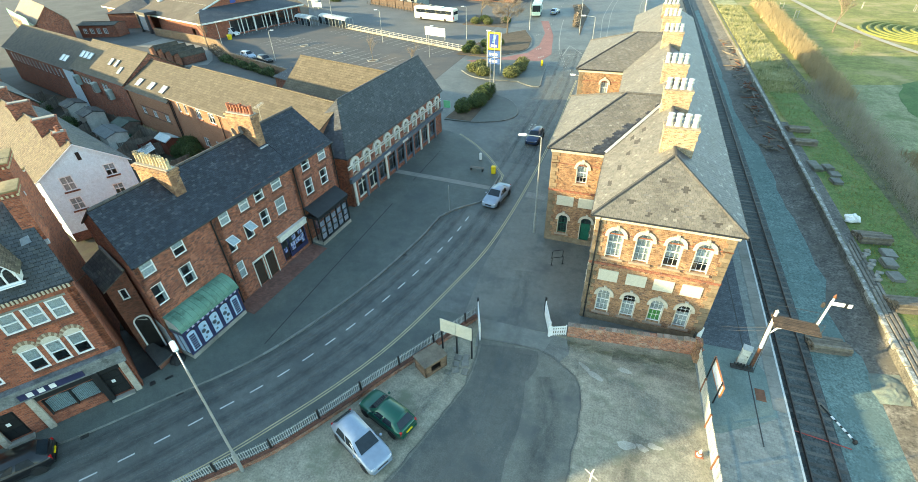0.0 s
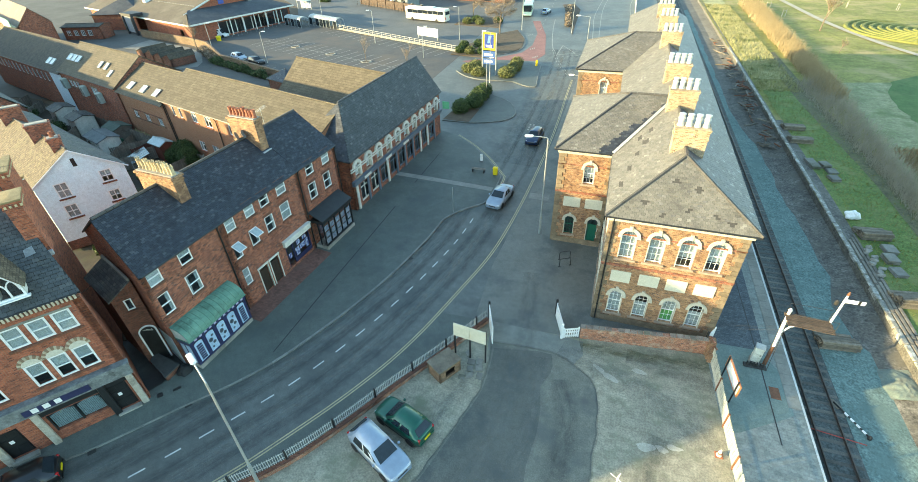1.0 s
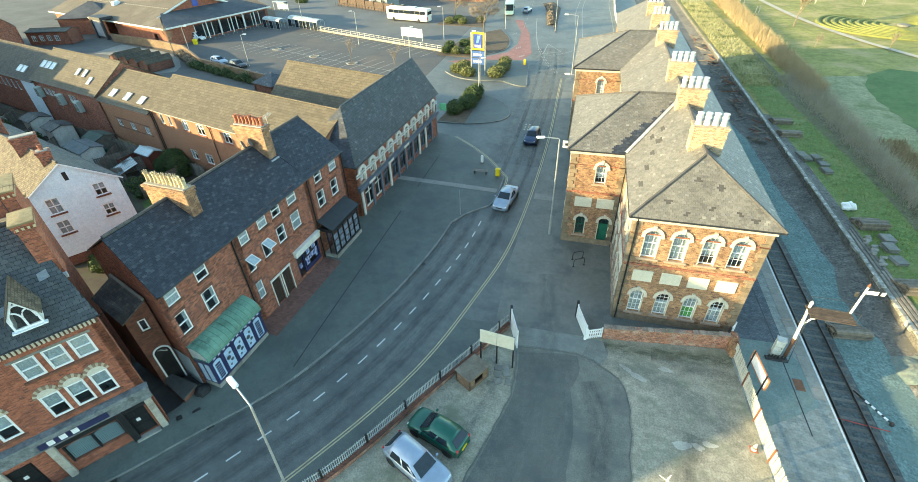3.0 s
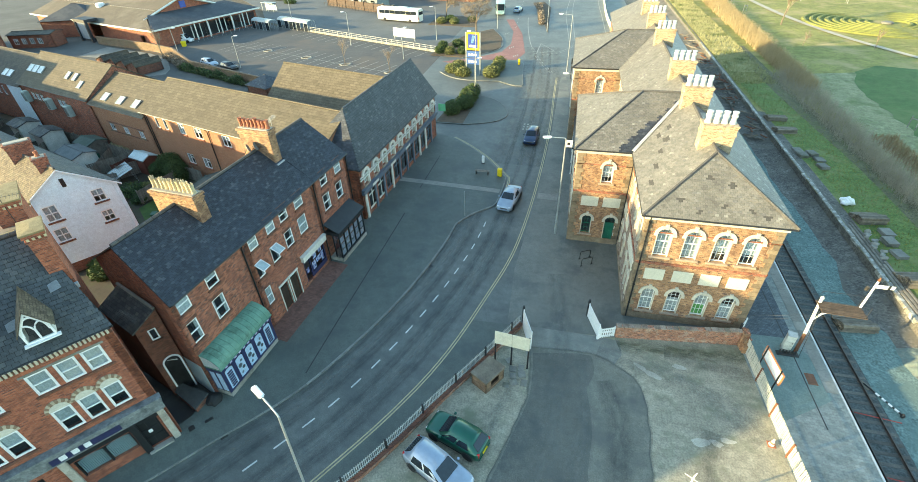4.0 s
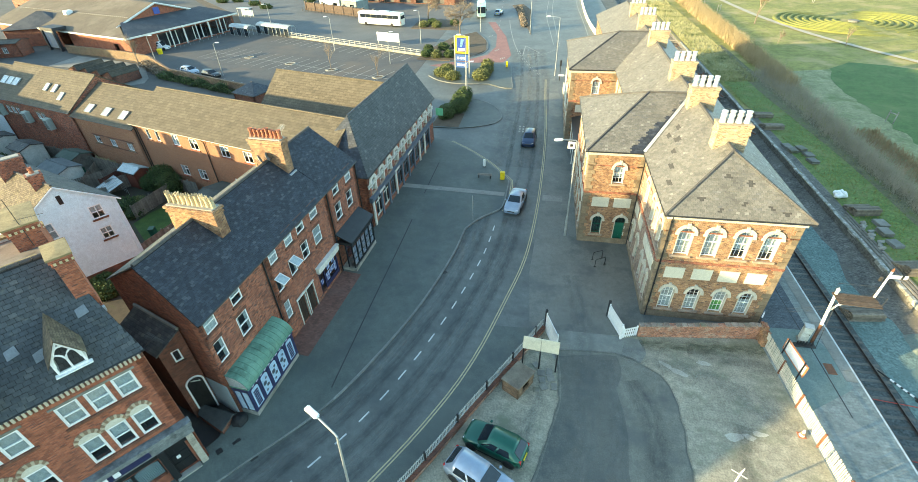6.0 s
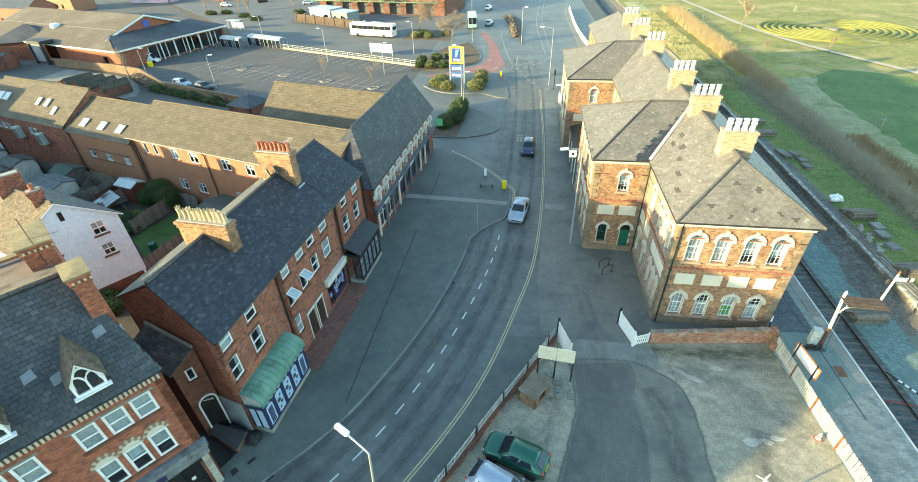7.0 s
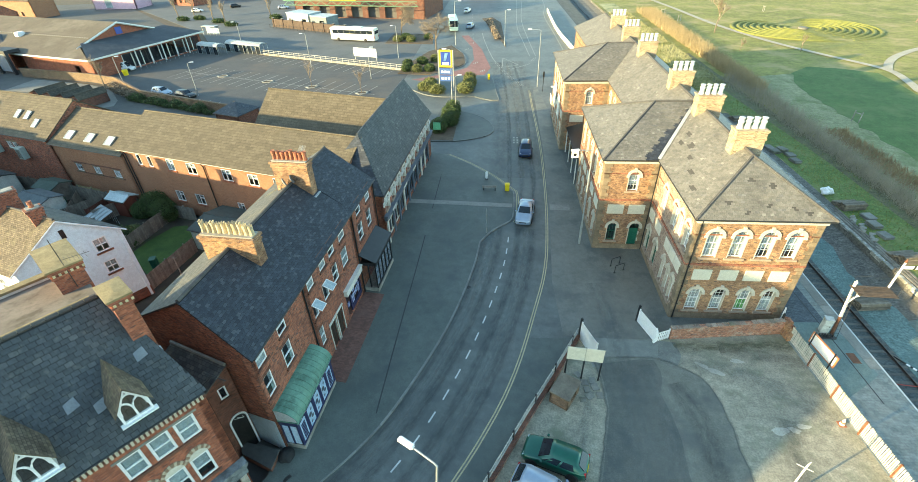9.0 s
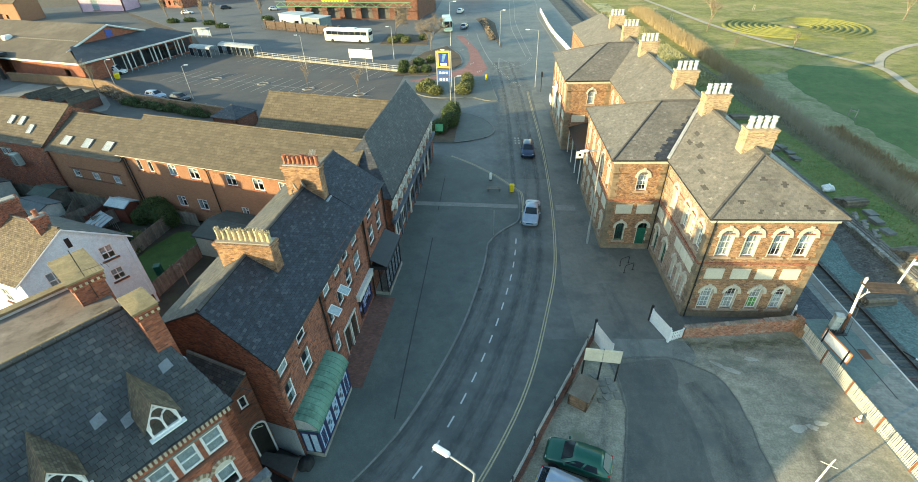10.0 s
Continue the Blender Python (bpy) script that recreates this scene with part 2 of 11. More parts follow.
NAVY = surface("navy_paint", (0.015, 0.02, 0.06), (0.03, 0.035, 0.10), 2, 40, 0.45, 0.05)
SLATE_PAINT = surface("slate_blue_paint", (0.09, 0.115, 0.15), (0.13, 0.16, 0.20), 1.2, 40, 0.5, 0.05)
GREEN_DOOR = surface("green_paint", (0.01, 0.10, 0.065), (0.018, 0.14, 0.09), 2, 40, 0.4, 0.05)
RUST = surface("rusty_steel", (0.10, 0.042, 0.022), (0.22, 0.095, 0.05), 3, 40, 0.8, 0.4)
IRON = surface("dull_iron", (0.03, 0.03, 0.032), (0.06, 0.058, 0.055), 3, 50, 0.55, 0.2, metal=0.4)
RAILTOP = surface("rail_steel", (0.07, 0.055, 0.045), (0.13, 0.10, 0.085), 3, 60, 0.45, 0.2, metal=0.7)
GALV = surface("galvanised_steel", (0.34, 0.36, 0.36), (0.46, 0.48, 0.47), 2, 50, 0.5, 0.1, metal=0.5)
LEAD = surface("lead_flashing", (0.30, 0.33, 0.37), (0.42, 0.45, 0.48), 1.5, 30, 0.6, 0.2)
COPPER = surface("green_copper", (0.085, 0.19, 0.14), (0.16, 0.30, 0.23), 1.2, 30, 0.7, 0.2, stain=(0.06, 0.12, 0.09), stain_scale=0.9)
TERRACOTTA = surface("terracotta", (0.22, 0.075, 0.04), (0.34, 0.13, 0.075), 3, 30, 0.8, 0.2, vary=0.15)
RAILING = surface("pale_worn_railing", (0.30, 0.31, 0.30), (0.46, 0.47, 0.45), 2, 30, 0.6, 0.1, vary=0.12)
BUFF = surface("buff_clay", (0.46, 0.37, 0.22), (0.60, 0.50, 0.32), 3, 30, 0.8, 0.2, vary=0.12, stain=(0.2, 0.17, 0.12), stain_scale=1.5)
POT_WHITE = surface("white_clay", (0.50, 0.49, 0.46), (0.64, 0.63, 0.59), 3, 30, 0.65, 0.1, vary=0.06)
WOOD_GREY = surface("weathered_timber", (0.13, 0.115, 0.095), (0.26, 0.235, 0.195), 2.5, 25, 0.9, 0.5, vary=0.2)
WOOD_DARK = surface("tarred_sleeper", (0.085, 0.08, 0.07), (0.15, 0.138, 0.118), 2.5, 25, 0.9, 0.5, vary=0.3)
WOOD_BROWN = surface("old_brown_timber", (0.11, 0.09, 0.068), (0.22, 0.185, 0.14), 2.5, 25, 0.9, 0.5, vary=0.3)
BALLAST = surface("blue_grey_ballast", (0.10, 0.158, 0.148), (0.172, 0.24, 0.222), 0.5, 7, 0.95, 1.0, stain=(0.115, 0.168, 0.155), mottle=0.2, grit=0.5)
BALLAST_DARK = surface("dark_ballast", (0.05, 0.058, 0.056), (0.11, 0.12, 0.115), 0.6, 7, 0.95, 1.0, mottle=0.3, grit=0.55)
DIRT = surface("cinder_dirt", (0.085, 0.081, 0.072), (0.175, 0.165, 0.145), 0.5, 6, 0.95, 1.0, stain=(0.12, 0.11, 0.09), stain_scale=0.6, mottle=0.45, grit=0.6)
GRASS = surface("short_grass", (0.135, 0.146, 0.03), (0.275, 0.25, 0.066), 0.07, 5, 0.95, 0.9, stain=(0.34, 0.265, 0.12), mottle=0.36, stain_scale=0.12, grit=0.35)
VERGE = surface("green_verge_grass", (0.085, 0.142, 0.03), (0.16, 0.205, 0.055), 0.5, 6, 0.95, 0.9, stain=(0.19, 0.2, 0.075), stain_scale=0.4, mottle=0.34, grit=0.45)
LAWN = surface("mown_lawn", (0.035, 0.075, 0.014), (0.07, 0.12, 0.025), 0.6, 12, 0.95, 0.7)
ROUGH_GRASS = surface("rough_pale_grass", (0.26, 0.25, 0.11), (0.42, 0.39, 0.21), 0.35, 6, 0.95, 1.0, stain=(0.08, 0.11, 0.03), stain_scale=0.25)
GRAVEL_PATH = surface("pale_path_gravel", (0.33, 0.29, 0.22), (0.44, 0.39, 0.31), 0.5, 20, 0.95, 0.3)
EARTH = surface("bare_earth", (0.06, 0.045, 0.03), (0.12, 0.09, 0.06), 0.7, 12, 0.95, 0.8)
PAINT_WHITE = surface("road_paint_white", (0.42, 0.44, 0.43), (0.62, 0.63, 0.61), 1.4, 30, 0.7, 0.1)
PAINT_FADED = surface("faded_bay_paint", (0.20, 0.20, 0.18), (0.36, 0.355, 0.32), 1.4, 30, 0.7, 0.1)
RIDGE_DARK = surface("dark_ridge_tile", (0.055, 0.053, 0.052), (0.10, 0.095, 0.09), 1.5, 25, 0.85, 0.3)
PAINT_YELLOW = surface("road_paint_yellow", (0.33, 0.295, 0.17), (0.49, 0.435, 0.26), 1.2, 12, 0.7, 0.1)
ROOF_FELT = surface("dark_roof_felt", (0.014, 0.015, 0.017), (0.024, 0.025, 0.027), 2, 20, 0.95, 0.1)


ROOF_GREY = surface("grey_batten", (0.058, 0.055, 0.052), (0.085, 0.08, 0.074), 2, 20, 0.95, 0.1)


def wear_or_sun_mat(name, colour, strength):
    """Worn or dusted tracks, or sunlight put into the colour, that fade out at their sides, streaked along the way."""
    m, n, l, p = material(name)
    p.inputs["Base Color"].default_value = (*colour, 1)
    p.inputs["Roughness"].default_value = 0.85
    uv = n.new("ShaderNodeTexCoord").outputs["UV"]
    sep = n.new("ShaderNodeSeparateXYZ")
    l.new(uv, sep.inputs[0])
    side = ramp(n, [(0.0, (0, 0, 0)), (0.35, (1, 1, 1)), (0.65, (1, 1, 1)), (1.0, (0, 0, 0))])
    l.new(sep.outputs[0], side.inputs[0])
    sc = n.new("ShaderNodeMapping")
    sc.inputs["Scale"].default_value = (1.6, 0.28, 1)
    l.new(uv, sc.inputs["Vector"])
    ns = n.new("ShaderNodeTexNoise")
    ns.inputs["Scale"].default_value, ns.inputs["Detail"].default_value, ns.inputs["Roughness"].default_value = 2.0, 8, 0.7
    l.new(sc.outputs[0], ns.inputs["Vector"])
    nr = ramp(n, [(0.32, (0, 0, 0)), (0.66, (strength,) * 3)])
    l.new(ns.outputs[0], nr.inputs[0])
    f = mixed(n, l, 1.0, side.outputs[0], nr.outputs[0], "MULTIPLY")
    tr, mx = n.new("ShaderNodeBsdfTransparent"), n.new("ShaderNodeMixShader")
    l.new(f, mx.inputs[0])
    l.new(tr.outputs[0], mx.inputs[1])
    l.new(p.outputs[0], mx.inputs[2])
    l.new(mx.outputs[0], n["Material Output"].inputs[0])
    return m


WEAR_DARK = wear_or_sun_mat("dark_tyre_wear", (0.058, 0.064, 0.066), 0.42)
WEAR_MOSS = wear_or_sun_mat("mossy_soil", (0.10, 0.105, 0.055), 0.75)
WEAR_PALE_SUN = wear_or_sun_mat("pale_dust_and_sun", (0.19, 0.20, 0.185), 0.4)
TARMAC_SEAM = surface("bitumen_seam", (0.028, 0.030, 0.032), (0.045, 0.047, 0.05), 1.5, 40, 0.7, 0.1)
CURTAIN = surface("net_curtain", (0.50, 0.52, 0.50), (0.70, 0.71, 0.69), 5, 30, 0.9, 0.1, vary=0.15)
# plaster made dark in its colour to stand for unlit rooms
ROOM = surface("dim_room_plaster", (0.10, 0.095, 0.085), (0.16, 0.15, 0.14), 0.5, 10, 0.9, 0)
def slate_pieces(name, stops, stain, rough=0.65):
    """Single slates: each has a tone of its own, with lichen over several."""
    m, n, l, p = material(name)
    geo, info, add, fr = n.new("ShaderNodeNewGeometry"), n.new("ShaderNodeObjectInfo"), n.new("ShaderNodeMath"), n.new("ShaderNodeMath")
    add.operation, fr.operation = "ADD", "FRACT"
    l.new(geo.outputs["Random Per Island"], add.inputs[0])
    l.new(info.outputs["Random"], add.inputs[1])
    l.new(add.outputs[0], fr.inputs[0])
    r = ramp(n, stops)
    l.new(fr.outputs[0], r.inputs[0])
    big = noise_tex(n, l, 0.7, 6, 0.7)
    br = ramp(n, [(0.3, (0.75, 0.75, 0.75)), (0.7, (1.2, 1.2, 1.2))])
    l.new(big.outputs[0], br.inputs[0])
    c = mixed(n, l, 1.0, r.outputs[0], br.outputs[0], "MULTIPLY")
    sp = noise_tex(n, l, 11, 5, 0.8)
    spr = ramp(n, [(0.3, (0.72, 0.72, 0.72)), (0.55, (1.0, 1.0, 1.0)), (0.75, (1.5, 1.5, 1.5))])
    l.new(sp.outputs[0], spr.inputs[0])
    c = mixed(n, l, 1.0, c, spr.outputs[0], "MULTIPLY")
    s = noise_tex(n, l, 2.6, 8, 0.75)
    sr = ramp(n, [(0.54, (0, 0, 0)), (0.72, (0.8, 0.8, 0.8))])
    l.new(s.outputs[0], sr.inputs[0])
    c = mixed(n, l, sr.outputs[0], c, stain)
    l.new(c, p.inputs["Base Color"])
    p.inputs["Roughness"].default_value = rough
    bn = n.new("ShaderNodeBump")
    bn.inputs["Strength"].default_value, bn.inputs["Distance"].default_value = 0.4, 0.01
    l.new(noise_tex(n, l, 25, 4).outputs[0], bn.inputs["Height"])
    l.new(bn.outputs[0], p.inputs["Normal"])
    return m


SLATES_DARK = slate_pieces("blue_black_slates", [(0.0, (0.022, 0.027, 0.037)), (0.5, (0.031, 0.037, 0.050)), (0.9, (0.046, 0.053, 0.068)), (0.97, (0.075, 0.082, 0.09))], (0.06, 0.064, 0.065))
SLATES_MOSSY = slate_pieces("mossy_grey_slates", [(0.0, (0.044, 0.050, 0.056)), (0.4, (0.053, 0.060, 0.066)), (0.9, (0.064, 0.071, 0.077)), (0.97, (0.09, 0.095, 0.097))], (0.115, 0.115, 0.095))
# shaded copy of the station slates; the platform slope's shade is painted in
SLATES_SHADED = slate_pieces("shaded_station_slates", [(0.0, (0.068, 0.078, 0.095)), (0.5, (0.084, 0.095, 0.114)), (0.94, (0.105, 0.116, 0.135)), (0.98, (0.19, 0.2, 0.21))], (0.12, 0.128, 0.14), 0.5)
SLATES_ARCADE = slate_pieces("green_grey_slates", [(0.0, (0.038, 0.045, 0.048)), (0.5, (0.049, 0.057, 0.061)), (0.92, (0.064, 0.072, 0.075)), (0.98, (0.10, 0.106, 0.106))], (0.09, 0.095, 0.088))
SLATES_STATION = slate_pieces("grey_brown_slates", [(0.0, (0.13, 0.122, 0.106)), (0.5, (0.166, 0.156, 0.135)), (0.92, (0.19, 0.178, 0.154)), (0.95, (0.12, 0.115, 0.112)), (0.99, (0.25, 0.24, 0.21))], (0.225, 0.205, 0.16))
GLASS = glass_mat("window_glass", (0.86, 0.9, 0.92))
GLASS_FROST = surface("frosted_shop_glass", (0.32, 0.45, 0.60), (0.46, 0.60, 0.74), 0.8, 20, 0.25, 0.0)
# darker core greens: shade within the hedges is put into the colour
LEAF_HEART = surface("shaded_hedge_heart", (0.018, 0.03, 0.009), (0.04, 0.058, 0.018), 1.5, 9, 0.95, 0.4, grit=0.4)
HEART_PALE = surface("olive_hedge_heart", (0.05, 0.058, 0.018), (0.10, 0.108, 0.04), 1.5, 9, 0.95, 0.4, grit=0.4)
LEAF = surface("hedge_leaf", (0.030, 0.060, 0.014), (0.085, 0.125, 0.035), 1.2, 9, 0.8, 0.0)
LEAF_PALE = surface("yellow_hedge_leaf", (0.09, 0.115, 0.03), (0.20, 0.20, 0.07), 1.2, 9, 0.8, 0.0)
TWIG = surface("bare_twigs", (0.18, 0.14, 0.10), (0.32, 0.255, 0.185), 1.0, 9, 0.9, 0.0)
REED = surface("golden_reeds", (0.26, 0.20, 0.11), (0.41, 0.325, 0.19), 0.6, 9, 0.9, 0.0)
BARK = surface("grey_bark", (0.11, 0.085, 0.06), (0.22, 0.175, 0.13), 3, 20, 0.9, 0.6)


# ---- building blocks ----
def metre_uv(bm):
    """Lay every face out in metres, across and up its slope."""
    layer = bm.loops.layers.uv.verify()
    up = Vector((0, 0, 1))
    for f in bm.faces:
        n = f.normal
        u = up.cross(n) if abs(n.z) < 0.995 else Vector((1, 0, 0))
        u.normalize()
        v = n.cross(u)
        for lp in f.loops:
            lp[layer].uv = (lp.vert.co.dot(u), lp.vert.co.dot(v))


def finish(bm, name, *mats, smooth=False):
    bm.normal_update()
    metre_uv(bm)
    me = bpy.data.meshes.new(name)
    bm.to_mesh(me)
    bm.free()
    for m in mats:
        me.materials.append(m)
    if smooth:
        me.polygons.foreach_set("use_smooth", [True] * len(me.polygons))
    return me


def thing(name, at=(0, 0, 0), label="", category="", group="", turn=0.0, kind=""):
    ob = new(name)
    ob.empty_display_size = 0.3
    ob.matrix_basis = pose(*at, 0, 0, turn)
    return tagged(ob, label, category, group, kind)


def piece(name, me, parent, m=None, label=""):
    """A part on mesh data that may be shared; m is its place within its parent."""
    ob = new(name, me)
    if parent is not None:
        ob.parent = parent
    if m is not None:
        ob.matrix_basis = m
    return tagged(ob, label)


def part(name, bm, mat, parent, label="", m=None, smooth=False):
    mats = mat if isinstance(mat, tuple) else (mat,)
    return piece(name, finish(bm, name, *mats, smooth=smooth), parent, m, label)


def setting(name, bm, mat, label, category, smooth=False, kind="structure"):
    mats = mat if isinstance(mat, tuple) else (mat,)
    return tagged(new(name, finish(bm, name, *mats, smooth=smooth)), label, category, "", kind)


def box(bm, x0, y0, z0, x1, y1, z1, slot=0, m=None):
    vs = [bm.verts.new((x, y, z)) for z in (z0, z1) for y in (y0, y1) for x in (x0, x1)]
    if m is not None:
        for v in vs:
            v.co = m @ v.co
    fs = []
    for q in ((0, 2, 3, 1), (4, 5, 7, 6), (0, 1, 5, 4), (2, 6, 7, 3), (0, 4, 6, 2), (1, 3, 7, 5)):
        f = bm.faces.new([vs[i] for i in q])
        f.material_index = slot
        fs.append(f)
    return fs


def bevel_box(x0, y0, z0, x1, y1, z1, r=0.02, seg=1):
    bm = bmesh.new()
    box(bm, x0, y0, z0, x1, y1, z1)
    bmesh.ops.bevel(bm, geom=bm.edges[:], offset=r, segments=seg, affect="EDGES")
    return bm


def prism(bm, pts, z0, z1, slot=0):
    """An upright prism on a plan outline; z0 and z1 are numbers or functions of x, y."""
    f0 = z0 if callable(z0) else (lambda x, y: z0)
    f1 = z1 if callable(z1) else (lambda x, y: z1)
    area = sum(a[0] * b[1] - b[0] * a[1] for a, b in zip(pts, pts[1:] + pts[:1]))
    pts = pts if area > 0 else pts[::-1]
    lo = [bm.verts.new((x, y, f0(x, y))) for x, y in pts]
    hi = [bm.verts.new((x, y, f1(x, y))) for x, y in pts]
    n = len(pts)
    fs = [bm.faces.new(hi), bm.faces.new(lo[::-1])]
    fs += [bm.faces.new((lo[i], lo[(i + 1) % n], hi[(i + 1) % n], hi[i])) for i in range(n)]
    for f in fs:
        f.material_index = slot
    return fs


def tube(bm, pts, r, sides=8, slot=0):
    """A round bar along points; r is one radius or one for each point."""
    rs = r if isinstance(r, (list, tuple)) else [r] * len(pts)
    pts = [Vector(p) for p in pts]
    rings = []
    for i, p in enumerate(pts):
        d = (pts[min(i + 1, len(pts) - 1)] - pts[max(i - 1, 0)]).normalized()
        a = d.cross(Vector((0, 0, 1)) if abs(d.z) < 0.9 else Vector((1, 0, 0))).normalized()
        b = d.cross(a)
        rings.append([bm.verts.new(p + rs[i] * (a * math.cos(2 * math.pi * k / sides) + b * math.sin(2 * math.pi * k / sides))) for k in range(sides)])
    for q, w in zip(rings, rings[1:]):
        for k in range(sides):
            bm.faces.new((q[k], q[(k + 1) % sides], w[(k + 1) % sides], w[k])).material_index = slot
    bm.faces.new(rings[0][::-1]).material_index = slot
    bm.faces.new(rings[-1]).material_index = slot


def lathe(bm, prof, sides=12, at=(0, 0, 0), slot=0):
    """A turned form from (radius, height) pairs."""
    rings = [[bm.verts.new((at[0] + r * math.cos(2 * math.pi * k / sides), at[1] + r * math.sin(2 * math.pi * k / sides), at[2] + z)) for k in range(sides)] for r, z in prof]
    for q, w in zip(rings, rings[1:]):
        for k in range(sides):
            bm.faces.new((q[k], q[(k + 1) % sides], w[(k + 1) % sides], w[k])).material_index = slot
    bm.faces.new(rings[0][::-1]).material_index = slot
    bm.faces.new(rings[-1]).material_index = slot


def slab(bm, polys, th=0.12, slot=0):
    """Thick roof planes from outlines in space."""
    for poly in polys:
        pts = [Vector(p) for p in poly]
        n = (pts[1] - pts[0]).cross(pts[2] - pts[0])
        if n.z < 0:
            pts = pts[::-1]
        hi = [bm.verts.new(p) for p in pts]
        lo = [bm.verts.new(p - Vector((0, 0, th))) for p in pts]
        k = len(pts)
        bm.faces.new(hi).material_index = slot
        bm.faces.new(lo[::-1]).material_index = slot
        for i in range(k):
            bm.faces.new((lo[i], lo[(i + 1) % k], hi[(i + 1) % k], hi[i])).material_index = slot


def smooth_line(pts, step=1.0):
    """A smooth curve through plan points, cut at even steps."""
    p = [Vector((*q, 0)) if len(q) == 2 else Vector(q) for q in pts]
    p = [2 * p[0] - p[1]] + p + [2 * p[-1] - p[-2]]
    out = []
    for a, b, c, d in zip(p, p[1:], p[2:], p[3:]):
        k = max(1, int((c - b).length / step))
        for i in range(k):
            t = i / k
            out.append(0.5 * (2 * b + (c - a) * t + (2 * a - 5 * b + 4 * c - d) * t * t + (3 * b - a - 3 * c + d) * t ** 3))
    return out + [p[-2]]


def offset_line(pts, d):
    """The line shifted by d to its right, in plan."""
    out = []
    for i, p in enumerate(pts):
        t = (pts[min(i + 1, len(pts) - 1)] - pts[max(i - 1, 0)]).normalized()
        out.append(p + Vector((t.y, -t.x, 0)) * d)
    return out


def ribbon(bm, pts, a, b, z, slot=0, th=0.0):
    """A flat strip along pts between the offsets a and b to the right."""
    zf = z if callable(z) else (lambda x, y: z)
    le, ri = offset_line(pts, a), offset_line(pts, b)
    vl = [bm.verts.new((p.x, p.y, zf(p.x, p.y))) for p in le]
    vr = [bm.verts.new((p.x, p.y, zf(p.x, p.y))) for p in ri]
    for i in range(len(pts) - 1):
        f = bm.faces.new((vl[i], vr[i], vr[i + 1], vl[i + 1]))
        f.normal_update()
        if f.normal.z < 0:
            f.normal_flip()
        f.material_index = slot


def wear_or_sun_strip(name, pts, a, b, z, mat, label):
    """A worn track, or a band of painted sun, along pts between two offsets; laid out across and along."""
    le, ri = offset_line(pts, a), offset_line(pts, b)
    zf = z if callable(z) else (lambda x, y: z)
    me = bpy.data.meshes.new(name)
    vs = [(p.x, p.y, zf(p.x, p.y)) for pair in zip(le, ri) for p in pair]
    k = len(pts)
    flip = b < a
    me.from_pydata(vs, [], [(2 * i, 2 * i + 1, 2 * i + 3, 2 * i + 2)[::-1 if flip else 1] for i in range(k - 1)])
    s, acc_l = 0.0, [0.0]
    for p, q in zip(pts, pts[1:]):
        s += (q - p).length
        acc_l.append(s)
    layer = me.uv_layers.new(name="UVMap")
    for lp in me.loops:
        layer.data[lp.index].uv = (lp.vertex_index % 2, acc_l[lp.vertex_index // 2])
    me.materials.append(mat)
    return tagged(new(name, me), label, "road wear", "", "structure")


def face_frame(p0, p1, z=0.0):
    """The place of a wall face: x along it from its left end as seen from outside, y inwards, z up."""
    d = Vector((p1[0] - p0[0], p1[1] - p0[1], 0))
    length = d.length
    m = Matrix.Translation((p0[0], p0[1], z)) @ pose(0, 0, 0, 0, 0, math.degrees(math.atan2(d.y, d.x)))
    return m, length


def wall_mesh(bm, length, z0, z1, th, holes, m=None, slot=0, top=None):
    """A wall with openings that go through it; holes are (x0, x1, z0, z1). top(x): an uneven upper edge."""
    xs = sorted({0.0, length, *[h[0] for h in holes], *[h[1] for h in holes]})
    zs = sorted({z0, z1, *[h[2] for h in holes], *[h[3] for h in holes]})
    tf = m if m is not None else Matrix.Identity(4)

    def quad(*pts):
        f = bm.faces.new([bm.verts.new(tf @ Vector(p)) for p in pts])
        f.material_index = slot
    for xa, xb in zip(xs, xs[1:]):
        for za, zb in zip(zs, zs[1:]):
            cx, cz = (xa + xb) / 2, (za + zb) / 2
            if any(h[0] < cx < h[1] and h[2] < cz < h[3] for h in holes):
                continue
            quad((xa, 0, za), (xb, 0, za), (xb, 0, zb), (xa, 0, zb))
            quad((xb, th, za), (xa, th, za), (xa, th, zb), (xb, th, zb))
    for a, b, c, d in holes:
        quad((a, 0, c), (a, th, c), (b, th, c), (b, 0, c))
        quad((a, 0, d), (b, 0, d), (b, th, d), (a, th, d))
        quad((a, 0, c), (a, 0, d), (a, th, d), (a, th, c))
        quad((b, 0, c), (b, th, c), (b, th, d), (b, 0, d))
    quad((0, 0, z1), (length, 0, z1), (length, th, z1), (0, th, z1))
    quad((0, 0, z0), (0, th, z0), (length, th, z0), (length, 0, z0))
    quad((0, 0, z0), (0, 0, z1), (0, th, z1), (0, th, z0))
    quad((length, 0, z0), (length, th, z0), (length, th, z1), (length, 0, z1))


WINDOW_CACHE = {}
# curtains and blinds of each kind of window: spans across and up, as parts of its width and height
NET, HALF, LOW, SIDES = [(0, 1, 0.04, 0.98)], [(0, 1, 0.52, 0.98)], [(0, 1, 0.04, 0.5)], [(0, 0.24, 0.04, 0.98), (0.76, 1, 0.04, 0.98)]
